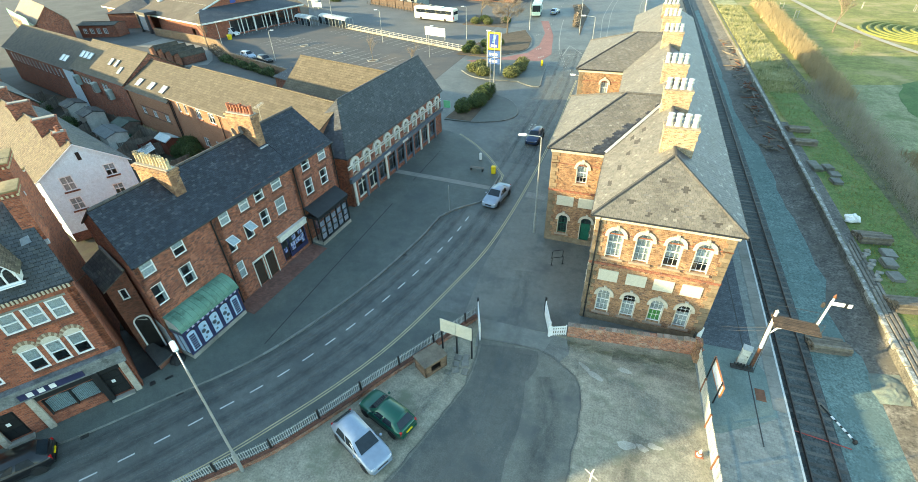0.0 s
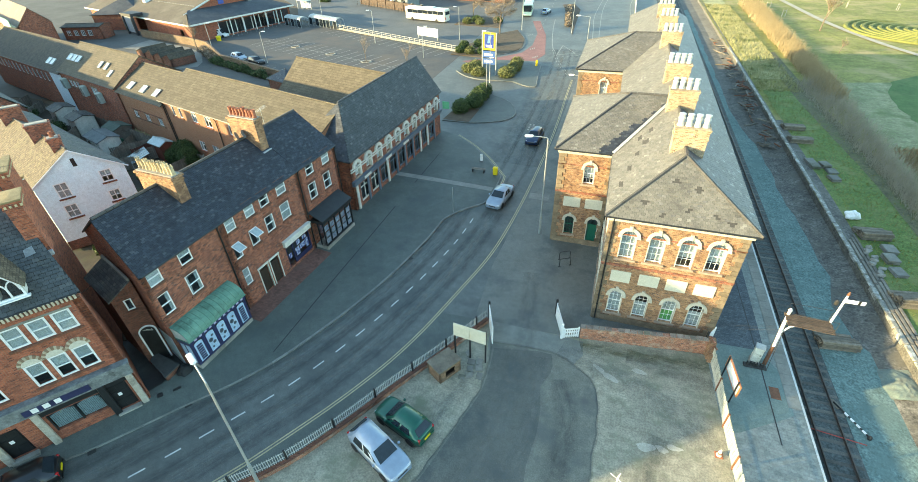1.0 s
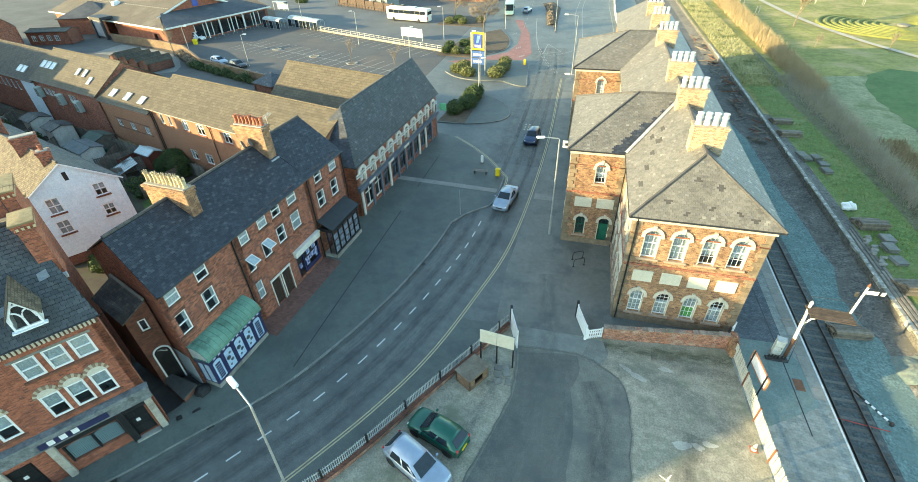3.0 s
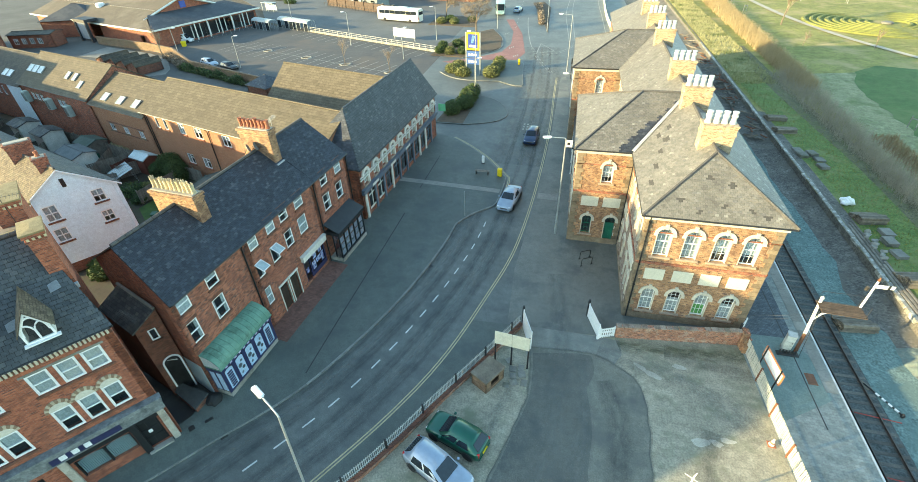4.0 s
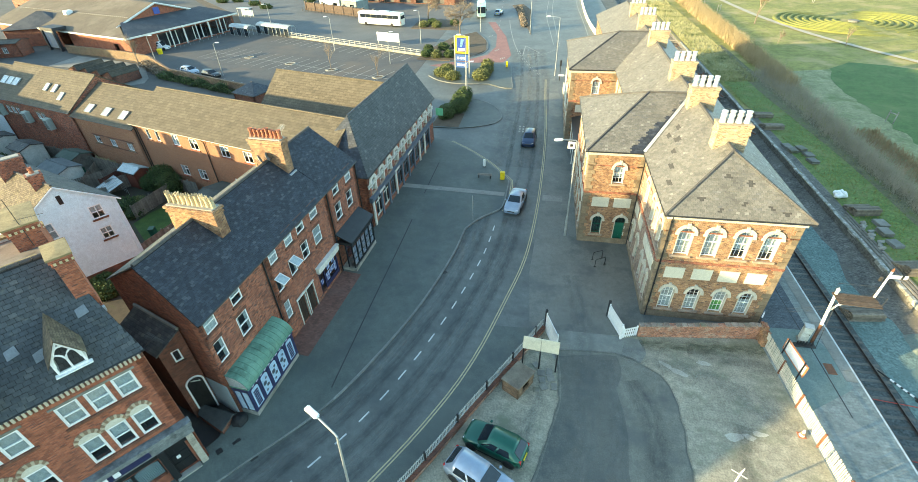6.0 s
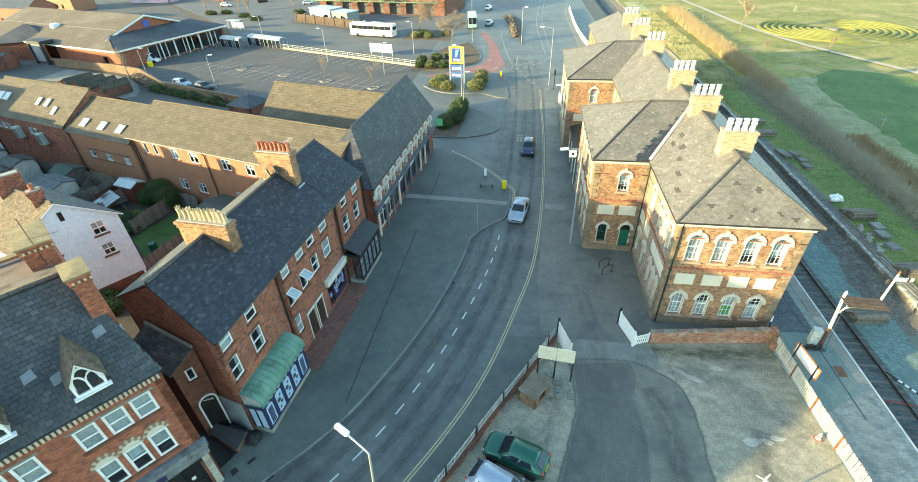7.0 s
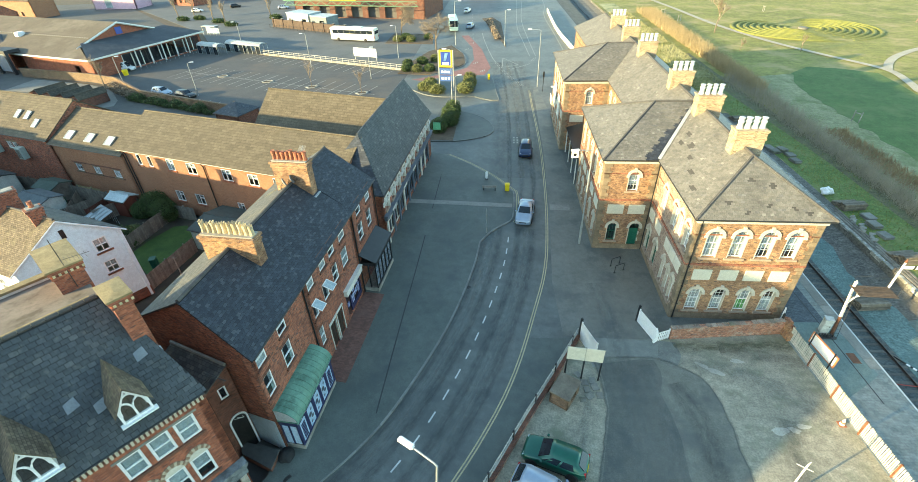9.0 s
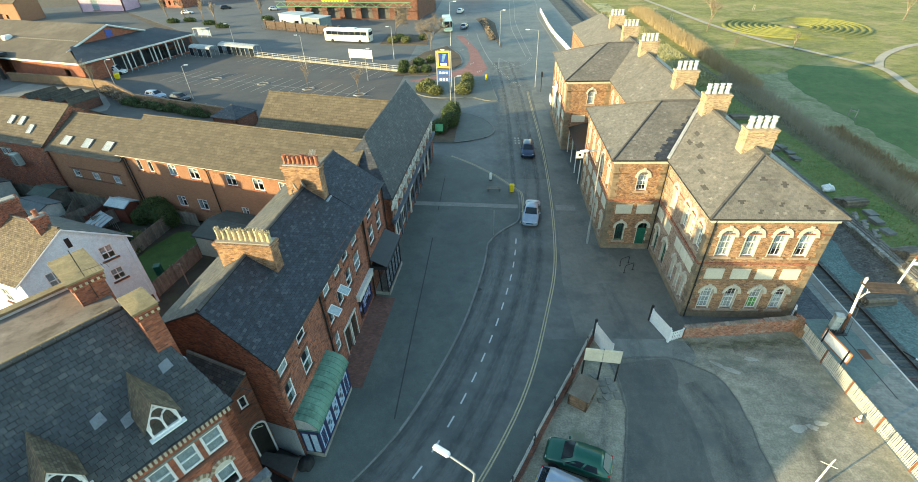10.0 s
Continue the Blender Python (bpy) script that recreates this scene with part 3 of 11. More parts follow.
BLIND_STYLES = {"sash": (NET, SIDES, HALF, SIDES, LOW), "sash_mullion": (NET, NET, NET, HALF), "upvc": (HALF, SIDES, NET), "cottage": (NET, SIDES), "house": (NET, NET, HALF),
                "tall_sash": (NET,), "half_sash": (HALF, [(0, 1, 0.45, 0.98)]), "station": (NET, [(0, 1, 0.3, 0.98)], NET, NET, [(0, 1, 0.04, 0.6)]), "plain": (NET, SIDES)}
window_rng = random.Random(41)


def window_meshes(kind, w, h, arched, style=0):
    """The meshes of one kind of window, which its copies share. Origin: the middle of its sill line, on the wall face."""
    key = (kind, round(w, 2), round(h, 2), arched, style)
    if key in WINDOW_CACHE:
        return WINDOW_CACHE[key]
    out = {}
    deep = 0.17 if kind.startswith("station") else 0.0        # the station's sashes stand deep in white reveals
    t, d0, d1 = 0.11 if kind in ("tall_sash", "half_sash") else 0.07 if deep else 0.085, 0.03 + deep, 0.10 + deep
    hw = w / 2
    mat = GREEN_DOOR if kind == "station_green" else WHITE
    fr = bmesh.new()
    rings = [[fr.verts.new((x, y, z)) for x, z in ((-hw + q, q), (hw - q, q), (hw - q, h - q), (-hw + q, h - q))] for q, y in ((0, d0), (t, d0), (t, d1), (0, d1))]
    for p, q in zip(rings, rings[1:] + rings[:1]):
        for i in range(4):
            j = (i + 1) % 4
            fr.faces.new((p[i], p[j], q[j], q[i]))
    bmesh.ops.recalc_face_normals(fr, faces=fr.faces[:])
    out["window"] = finish(fr, "window_frame", mat)
    bars = []
    if kind in ("sash", "tall_sash", "half_sash", "house", "station", "station_green"):
        bars.append((-hw + t, d0 - 0.015, h * 0.5 - 0.035, hw - t, d1 - 0.01, h * 0.5 + 0.035))
    if kind in ("station", "station_green", "cottage"):
        for x in ((0,) if kind == "cottage" else (-0.15 * w, 0.15 * w)):
            bars.append((x - 0.012, d0 + 0.01, t, x + 0.012, d1 - 0.02, h - t))
        for f in (0.27, 0.74):
            bars.append((-hw + t, d0 + 0.012, h * f - 0.012, hw - t, d1 - 0.022, h * f + 0.012))
    if kind == "house":
        bars.append((-0.03, d0 - 0.005, t, 0.03, d1 - 0.015, h - t))
    if kind == "sash_mullion":
        bars.append((-0.035, d0 - 0.01, t, 0.035, d1 - 0.01, h - t))
        bars.append((-hw + t, d0 - 0.005, h * 0.6 - 0.035, hw - t, d1 - 0.012, h * 0.6 + 0.035))
    if kind == "upvc":
        bars.append((-0.045, d0 - 0.01, t, 0.045, d1 - 0.01, h - t))
        bars.append((0.045, d0 - 0.005, h * 0.68 - 0.04, hw - t, d1 - 0.012, h * 0.68 + 0.04))
    for i, q in enumerate(bars):
        br = bmesh.new()
        box(br, *q)
        out["glazing_bar|%d" % i] = finish(br, "glazing_bar", mat)
    pn = bmesh.new()
    box(pn, -hw + t, 0.056 + deep, t, hw - t, 0.066 + deep, h - t)
    out["pane"] = finish(pn, "pane", GLASS)
    if kind in BLIND_STYLES:
        bl = bmesh.new()
        for xa, xb, za, zb in BLIND_STYLES[kind][style % len(BLIND_STYLES[kind])]:
            k = 12
            row = []
            for i in range(k + 1):
                x = (-hw + 0.02 + (w - 0.04) * (xa + (xb - xa) * i / k))
                y = 0.12 + deep + 0.016 * math.sin(i * 2.1)
                row.append([bl.verts.new((x, y + dy, h * z)) for dy in (0, 0.015) for z in (za, zb)])
            for p, q in zip(row, row[1:]):
                bl.faces.new((p[0], q[0], q[1], p[1]))
                bl.faces.new((q[2], p[2], p[3], q[3]))
                bl.faces.new((p[0], p[2], q[2], q[0]))
        out["blind"] = finish(bl, "blind", CURTAIN)
    sl = bmesh.new()
    if kind.startswith("station"):
        box(sl, -hw - 0.2, -0.13, -0.15, hw + 0.2, 0.12, -0.002)
    elif kind == "shop":
        box(sl, -hw - 0.05, -0.05, -0.08, hw + 0.05, 0.1, -0.002)
    else:
        box(sl, -hw - 0.12, -0.10, -0.14, hw + 0.12, 0.1, -0.002)
    out["sill"] = finish(sl, "sill", SILL_STONE if kind.startswith("station") else (BRICK_SMOOTH if kind == "upvc" else BRICK_DARK if kind in ("house", "tall_sash", "half_sash", "sash", "plain") else QUOIN))
    su = bmesh.new()
    if arched:
        rin, rout, zc = hw - 0.001, hw + 0.22, h - hw
        for s in (-1, 1):
            xa, xb = sorted((s * (hw - 0.03), s * (hw + 0.035)))
            box(su, xa, -0.014, 0, xb, d0 - 0.002, zc)
        k = 12
        ring = []
        for i in range(k + 1):
            a = math.pi * i / k
            c, s = math.cos(a), math.sin(a)
            ring.append([su.verts.new((r * c, y, zc + r * s)) for r in (rin, rout) for y in (-0.09, d0 - 0.004)])
        for a, b in zip(ring, ring[1:]):
            su.faces.new((a[0], a[2], b[2], b[0]))
            su.faces.new((a[2], a[3], b[3], b[2]))
            su.faces.new((a[1], a[0], b[0], b[1]))
            su.faces.new((a[3], a[1], b[1], b[3]))
        su.faces.new((ring[0][0], ring[0][1], ring[0][3], ring[0][2]))
        su.faces.new((ring[-1][0], ring[-1][2], ring[-1][3], ring[-1][1]))
        for s in (-1, 1):       # the blocks at the springing
            xa, xb = sorted((s * (hw + 0.01), s * (hw + 0.235)))
            box(su, xa, -0.1, zc - 0.1, xb, 0.08, zc + 0.0)
        box(su, -0.10, -0.13, h - 0.02, 0.10, 0.05, h + 0.36)
        out["surround"] = finish(su, "surround", STONE)
    elif kind in ("sash", "cottage", "sash_mullion"):
        box(su, -hw - 0.1, -0.02, h, hw + 0.1, 0.08, h + 0.22)
        out["lintel"] = finish(su, "lintel", BRICK_DARK if kind == "sash" else QUOIN)
    else:
        su.free()
    WINDOW_CACHE[key] = out
    return out


def window(parent, m, kind, w, h, arched=False, blind=True, label=""):
    """A window with its panes, sill and surround, at m: the middle of its sill line on the wall face."""
    me = window_meshes(kind, w, h, arched, window_rng.randrange(5) if blind else 0)
    ob = piece("window", me["window"], parent, m, label)
    for k, d in me.items():
        if k != "window" and (blind or k != "blind"):
            piece(k.split("|")[0], d, ob)
    return ob


def at_face(m, x, z):
    return m @ Matrix.Translation((x, 0, z))


def slate_field(parent, poly, width, row, mat, parts=0, m=None, seed=0, label="", keep=None, gap=0.008, seam=0.0):
    """Slates in courses on a flat outline in space, whose first edge is the eave. The first so many (parts) are pieces of their own, the rest one mesh; seam: an open joint under each course."""
    r = random.Random(seed)
    pts = [Vector(p) for p in poly]
    u = (pts[1] - pts[0]).normalized()
    n = u.cross(pts[2] - pts[0]).normalized()
    if n.z < 0:
        n = -n
    v = n.cross(u)
    if v.z < 0:
        v = -v
    uv = [((p - pts[0]).dot(u), (p - pts[0]).dot(v)) for p in pts]
    top = max(q[1] for q in uv)
    verts, faces, shared, done = [], [], None, 0
    for j in range(int(top / row)):
        c = (j + 0.5) * row
        cut = sorted(a[0] + (b[0] - a[0]) * (c - a[1]) / (b[1] - a[1]) for a, b in zip(uv, uv[1:] + uv[:1]) if (a[1] - c) * (b[1] - c) < 0)
        if len(cut) < 2:
            continue
        lo, hi = cut[0], cut[-1]
        x = lo - (width / 2 if j % 2 else 0) - ((lo % width) if lo > 0 else 0)
        while x < hi:
            xa, xb = max(x, lo) + gap, min(x + width, hi) - gap
            x += width
            if xb - xa < 0.05 or (keep and not keep(xa, c)):
                continue
            lift, slip, tw = r.uniform(0.018, 0.032), r.gauss(0, 0.006) - (0.05 if r.random() < 0.008 else 0), r.gauss(0, 0.004)
            if done < parts and xb - xa > width - 0.04:
                if shared is None:
                    me = bpy.data.meshes.new("slate")
                    deep = row - seam if seam else row * 1.25
                    q = [(0, 0, 0.026), (width - 2 * gap, 0, 0.026), (width - 2 * gap, deep, 0.004), (0, deep, 0.004), (0, 0, 0), (width - 2 * gap, 0, 0)]
                    me.from_pydata(q, [], [(0, 1, 2, 3), (4, 5, 1, 0), (0, 3, 4), (1, 5, 2)])
                    me.materials.append(mat)
                    shared = me
                o = pts[0] + u * xa + v * (j * row + slip)
                mm = Matrix(((u.x, v.x, n.x, o.x), (u.y, v.y, n.y, o.y), (u.z, v.z, n.z, o.z), (0, 0, 0, 1)))
                piece("slate", shared, parent, (m @ mm if m is not None else mm) @ pose(0, 0, r.uniform(-0.003, 0.003), 0, 0, math.degrees(tw)))
                done += 1
                continue
            k = len(verts)
            y0, y1 = j * row + slip, ((j + 1) * row - seam if seam else (j + 1.25) * row)
            for px, py, pz in ((xa, y0 - tw, lift), (xb, y0 + tw, lift), (xb, min(y1, top), 0.004), (xa, min(y1, top), 0.004), (xa, y0 - tw, 0), (xb, y0 + tw, 0)):
                verts.append(pts[0] + u * px + v * py + n * pz)
            faces += [(k, k + 1, k + 2, k + 3), (k + 4, k + 5, k + 1, k), (k, k + 3, k + 4), (k + 1, k + 5, k + 2)]
    if faces:
        me = bpy.data.meshes.new("slating")
        me.from_pydata(verts, [], faces)
        me.materials.append(mat)
        ob = piece("slating", me, parent, m)
        tagged(ob, label, "", "", "stuff")


# ---- ground, roads and pavements ----
def platform_x(y):
    """The platform's edge, which bends away to the left in the distance."""
    return 13.72 - 0.00004 * max(0.0, y - 20) ** 2 - 0.004 * max(0.0, y - 40)


def ground_sheet():
    bm = bmesh.new()
    ys = [-900, -60, 0] + list(range(10, 240, 10)) + [300, 900]
    prof = [(-900, -0.06, 0), (-60, -0.06, 0), (0.0, -0.06, 1), (0.01, -1.01, 1), (2.75, -1.01, 1), (3.0, -1.12, 1), (6.2, -1.12, 3), (7.9, -0.65, 3), (7.95, -0.05, 3), (16, -0.08, 4), (90, 0.0, 4), (900, 0.2, 4)]
    rows = []
    for y in ys:
        px = platform_x(min(y, 240))
        rows.append([bm.verts.new((px + x if -50 < x < 80 else x, y, z)) for x, z, _ in prof])
    for a, b in zip(rows, rows[1:]):
        for i in range(len(prof) - 1):
            f = bm.faces.new((a[i], a[i + 1], b[i + 1], b[i]))
            f.material_index = prof[i + 1][2] if i else 0
    return setting("ground", bm, (EARTH, BALLAST_DARK, BALLAST, DIRT, GRASS), "open ground with trackbed ballast and grass", "ground")


ground_sheet()

KERB_LEFT = [(-44, -6), (-36, 2), (-30.6, 7.2), (-27.6, 10.0), (-24.45, 14.05), (-21.95, 17.2), (-20.25, 20.1), (-18.25, 25.1), (-16.85, 29.7), (-15.65, 35.6), (-15.2, 39.8)]
KERB_SPUR = [(-15.2, 39.8), (-14.2, 41.6), (-12.9, 43.0), (-12.1, 43.8), (-11.75, 45.5), (-11.7, 50.3), (-12.6, 51.6), (-14.6, 54.5), (-17.7, 57.9), (-20.6, 60.4)]
kerb_line = smooth_line(KERB_LEFT, 1.0)
spur_line = smooth_line(KERB_SPUR, 0.8)
YELLOW = smooth_line([(-26, 2.5), (-22.2, 6.8), (-19.05, 10.7), (-17.95, 12.3), (-16.55, 14.65), (-15.2, 17.0), (-14.1, 19.15), (-12.95, 21.7), (-11.75, 25.2), (-10.4, 30.4), (-9.4, 34.6), (-8.8, 38.8), (-8.3, 45.5), (-8.0, 53), (-7.85, 60), (-7.84, 68), (-8.1, 80), (-8.2, 89)], 1.0)
CENTRE = smooth_line([(-30.5, 1.5), (-27.5, 5.0), (-24.5, 8.7), (-21.3, 13.4), (-18.45, 18.1), (-16.25, 23.3), (-14.5, 28.9), (-13.15, 34.8), (-12.6, 38.6), (-12.3, 42.6)], 0.25)
FENCE = smooth_line([(-26.5, 0.5), (-22.0, 5.9), (-18.1, 10.35), (-15.6, 12.95), (-13.6, 16.1), (-11.7, 19.6), (-9.55, 23.3), (-7.3, 27.35)], 0.5)
edge_all = kerb_line + spur_line


def sheet(name, pts, z, mat, label, category, th=0.05):
    bm = bmesh.new()
    prism(bm, pts, lambda x, y: (z(x, y) if callable(z) else z) - th, z)
    return setting(name, bm, mat, label, category)


sheet("road", [(-60, -30), (9.0, -30), (9.0, 130), (6, 240), (-60, 240), (-60, 140), (-34, 128), (-34, 60), (-60, 60)], 0.0, ASPHALT, "worn grey asphalt street curving past the station", "road")
# the big footway in front of the shops, lofted from the kerb to the fronts
SHOP_LINE = smooth_line([(-47, -3), (-33.2, 7.2), (-27.2, 14.0), (-26.4, 17.0), (-25.2, 32.0), (-24.5, 38.5), (-24.0, 46.0), (-23.5, 54.0), (-23.1, 60.5)], 0.5)


def spaced(line, n):
    acc_l = [0.0]
    for p, q in zip(line, line[1:]):
        acc_l.append(acc_l[-1] + (q - p).length)
    return [along(line, acc_l, acc_l[-1] * i / n) for i in range(n + 1)]


def along(line, acc_l, s):
    for i in range(len(line) - 1):
        if acc_l[i + 1] >= s:
            return line[i].lerp(line[i + 1], (s - acc_l[i]) / max(1e-6, acc_l[i + 1] - acc_l[i]))
    return line[-1]


bm = bmesh.new()
cols = []
for p, q in zip(spaced(edge_all, 90), spaced(SHOP_LINE, 90)):
    cols.append([bm.verts.new((*p.lerp(q, t).xy, 0.12 + 0.38 * t if t else 0.12)) for t in (0.0, 0.25, 0.5, 0.75, 1.04)])
for p, q in zip(cols, cols[1:]):
    for i in range(4):
        bm.faces.new((p[i], q[i], q[i + 1], p[i + 1]))
setting("pavement", bm, PAVING, "grey asphalt footway in front of the shops", "pavement")


def west_z(x, y):
    """The height of that footway."""
    d = min((p.x - x) ** 2 + (p.y - y) ** 2 for p in edge_all) ** 0.5
    e = min((p.x - x) ** 2 + (p.y - y) ** 2 for p in SHOP_LINE) ** 0.5
    return 0.12 + 0.38 * d / max(0.01, d + e)


def kerb_run(name, line, parent_label, z0=-0.03, z1=0.13, w=0.15, limit=400):
    """A kerb of separate stones along a line, lying to its left."""
    k = thing(name, (0, 0, 0), parent_label, "kerb")
    left = offset_line(line, -w)
    for i in range(min(limit, len(line) - 1)):
        bm = bmesh.new()
        a, b, c, d = line[i], line[i + 1], left[i + 1], left[i]
        q = [a.lerp(b, 0.012), b.lerp(a, 0.012), c.lerp(d, 0.012), d.lerp(c, 0.012)]
        prism(bm, [(v.x, v.y) for v in q], z0, z1)
        part("kerb_stone", bm, KERB, k)
    return k


kerb_run("kerb", kerb_line, "grey concrete kerb along the curving footway")
kerb_run("kerb", spur_line, "grey concrete kerb round the built-out corner")
# the narrow footway by the yard fence
bm = bmesh.new()
near_y = [p for p in YELLOW if p.y < 27.5]
rim = offset_line(near_y, 0.28)
prism(bm, [(p.x, p.y) for p in rim] + [(p.x, p.y) for p in FENCE[::-1] if p.y < 27.4], -0.04, 0.07)
setting("pavement", bm, PAVING, "narrow grey footway beside the yard fence", "pavement")

# road markings
bm = bmesh.new()
acc = [0.0]
for a, b in zip(CENTRE, CENTRE[1:]):
    acc.append(acc[-1] + (b - a).length)
total = acc[-1]


s = 0.85
while s + 1.1 < total:
    ribbon(bm, [along(CENTRE, acc, s + 0.3 * k) for k in range(4)], -0.055, 0.055, 0.006)
    s += 1.93
setting("lane_marking", bm, PAINT_WHITE, "broken white centre line on the road", "road marking")
bm = bmesh.new()
ribbon(bm, YELLOW, -0.06, 0.03, 0.006)
ribbon(bm, YELLOW, 0.13, 0.22, 0.006)
right_spur = [p for p in offset_line(spur_line, 0.25)]
ribbon(bm, right_spur[5:], -0.05, 0.04, 0.006)
ribbon(bm, right_spur[5:], 0.13, 0.22, 0.006)
setting("yellow_lines", bm, PAINT_YELLOW, "double yellow lines along the road edge", "road marking")

# forecourt of the station and the yard
sheet("forecourt", [(-8.3, 27.6), (-7.3, 27.4), (-1.6, 27.5), (0.4, 28.2), (0.4, 39.4), (-4.3, 39.4), (-4.3, 53), (-5.2, 62), (-5.4, 78), (-6.5, 90), (-7.4, 89), (-7.4, 62), (-7.9, 45), (-8.6, 34)], 0.012, FORECOURT, "dark asphalt station forecourt", "forecourt")
sheet("yard", [(p.x + 0.1, p.y) for p in FENCE if p.y > 3] + [(-1.4, 27.5), (8.35, 28.6), (8.75, 22.6), (8.95, 19), (9.7, 3)], 0.010, YARD, "dusty pale gravel station yard", "yard")
drive = [(p.x, p.y) for p in smooth_line([(-10.5, 6), (-9.2, 11), (-8.0, 14.5), (-6.75, 18.8), (-6.15, 21.2), (-6.15, 23.6), (-6.4, 25.5)], 0.5)]
drive += [(p.x, p.y) for p in smooth_line([(-3.2, 25.7), (-2.0, 25.75), (-0.9, 25.4), (0.2, 24.6), (1.25, 23.4), (1.5, 20.2), (1.35, 17.6), (1.3, 11), (2, 6)], 0.7)]
rng = random.Random(12)
drive = [(x + rng.uniform(-0.07, 0.07), y + rng.uniform(-0.05, 0.05)) for x, y in drive]
sheet("yard_apron", [(-6.95, 27.45), (-6.5, 24.6), (-2.0, 25.2), (-0.6, 24.8), (0.1, 26.0), (0.0, 27.3), (-1.5, 27.44)], 0.013, surface("pale_apron_asphalt", (0.155, 0.162, 0.145), (0.225, 0.228, 0.205), 0.3, 14, 0.8, 0.3, stain=(0.13, 0.14, 0.13), stain_scale=0.4, mottle=0.16, grit=0.22), "pale smooth asphalt apron at the yard entrance", "apron")
sheet("driveway", drive, 0.016, ASPHALT_MID, "worn grey asphalt drive across the yard", "driveway")
dark_lane = [(p.x + 0.02, p.y) for p in smooth_line([(-10.3, 6), (-9.0, 11), (-7.8, 14.5), (-6.6, 18.8), (-6.0, 21.2), (-6.0, 23.6), (-6.1, 24.9)], 0.5)] + [(x + rng.uniform(-0.06, 0.06), y) for x, y in ((-4.4, 25.25), (-3.0, 25.5), (-2.06, 25.5), (-1.85, 24.5), (-1.9, 23.8), (-2.3, 22.6), (-2.15, 21.5), (-2.05, 20.5), (-2.0, 19.2), (-2.2, 17), (-2.0, 14), (-2.2, 11), (-2.0, 6))]
sheet("dark_lane", dark_lane, 0.0195, ASPHALT_DARK, "darker patched lane in the yard drive", "driveway")
edge_d = [Vector((x, y, 0)) for x, y in drive]
wear_or_sun_strip("drive_seam", edge_d[14:], -0.12, 0.14, 0.021, WEAR_DARK, "dark worn seam along the edge of the drive")
wear_or_sun_strip("drive_seam", edge_d[:14], -0.12, 0.14, 0.021, WEAR_DARK, "dark worn seam along the edge of the drive")
for pts, hw_, mt in (([(-7, 6), (-5.2, 14), (-4.3, 20), (-4.2, 27), (-5.0, 34)], 0.9, WEAR_PALE_SUN), ([(-4.4, 6), (-3.2, 14), (-2.4, 20), (-2.8, 25)], 0.7, WEAR_PALE_SUN), ([(-1.8, 8), (-0.9, 14), (-0.3, 20), (-1.2, 23.5)], 0.9, WEAR_DARK), ([(-1.5, 26.3), (2, 25.2), (5, 24), (8, 21)], 1.3, WEAR_PALE_SUN), ([(3.0, 26.6), (6, 26.3), (8.6, 26.0)], 0.9, WEAR_DARK), ([(3.5, 13), (4.2, 17), (5.2, 21)], 0.9, WEAR_DARK), ([(-8.9, 16), (-7.9, 19.5), (-7.0, 22.5)], 0.6, WEAR_PALE_SUN)):
    wear_or_sun_strip("yard_wear", smooth_line(pts, 0.8), -hw_, hw_, 0.0235, mt, "worn vehicle track across the yard")
for off, hw_, mt in ((-2.4, 0.5, WEAR_DARK), (-0.95, 0.45, WEAR_DARK), (0.95, 0.45, WEAR_DARK), (2.35, 0.5, WEAR_DARK), (-3.3, 0.35, WEAR_PALE_SUN), (1.65, 0.35, WEAR_PALE_SUN), (-1.65, 0.35, WEAR_PALE_SUN)):
    wear_or_sun_strip("lane_wear", CENTRE[::4], off - hw_, off + hw_, 0.004, mt, "worn wheel track in the road lane")
far_lane = smooth_line([(-11.6, 44), (-11.0, 52), (-10.9, 62), (-10.9, 75), (-11.3, 90), (-12.5, 110)], 2.0)
for off in (-1.2, 0.3, 1.7):
    wear_or_sun_strip("lane_wear", far_lane, off - 0.4, off + 0.4, 0.005, WEAR_DARK if off != 0.3 else WEAR_PALE_SUN, "worn wheel track in the road lane")
# broad pale bands put the low sun on the far road into its colour
for off, hw_ in ((-2.4, 1.5), (0.4, 1.6), (3.0, 1.2)):
    wear_or_sun_strip("lane_dust", far_lane[5:], off - hw_, off + hw_, 0.0035, WEAR_PALE_SUN, "pale band along the far road, sunlight in its colour")
sheet("platform_asphalt", [(8.95, 22.6), (9.6, 22.75), (11.1, 23.7), (12.5, 24.6), (13.0, 25.0), (12.95, 27.5), (12.7, 28.6), (12.0, 30.0), (9.1, 29.9), (8.6, 28.3), (8.75, 25.0)], 0.036, surface("teal_grey_asphalt", (0.115, 0.162, 0.152), (0.17, 0.222, 0.207), 0.5, 12, 0.88, 0.3, mottle=0.15), "plain grey-green asphalt stretch of platform", "platform", 0.03)
bm = bmesh.new()
prism(bm, [(platform_x(y), y) for y in range(-20, 150, 5)] + [(8.75, 145), (8.75, 30.0), (8.36, 28.58), (8.76, 22.6), (8.96, 19), (9.9, -20)], -1.12, 0.03)
setting("platform", bm, SETTS, "station platform paved with blue-grey setts", "platform")
bm = bmesh.new()
edge = [Vector((platform_x(y), y, 0)) for y in range(-20, 150, 4)]
ribbon(bm, edge, -0.14, -0.02, 0.04)
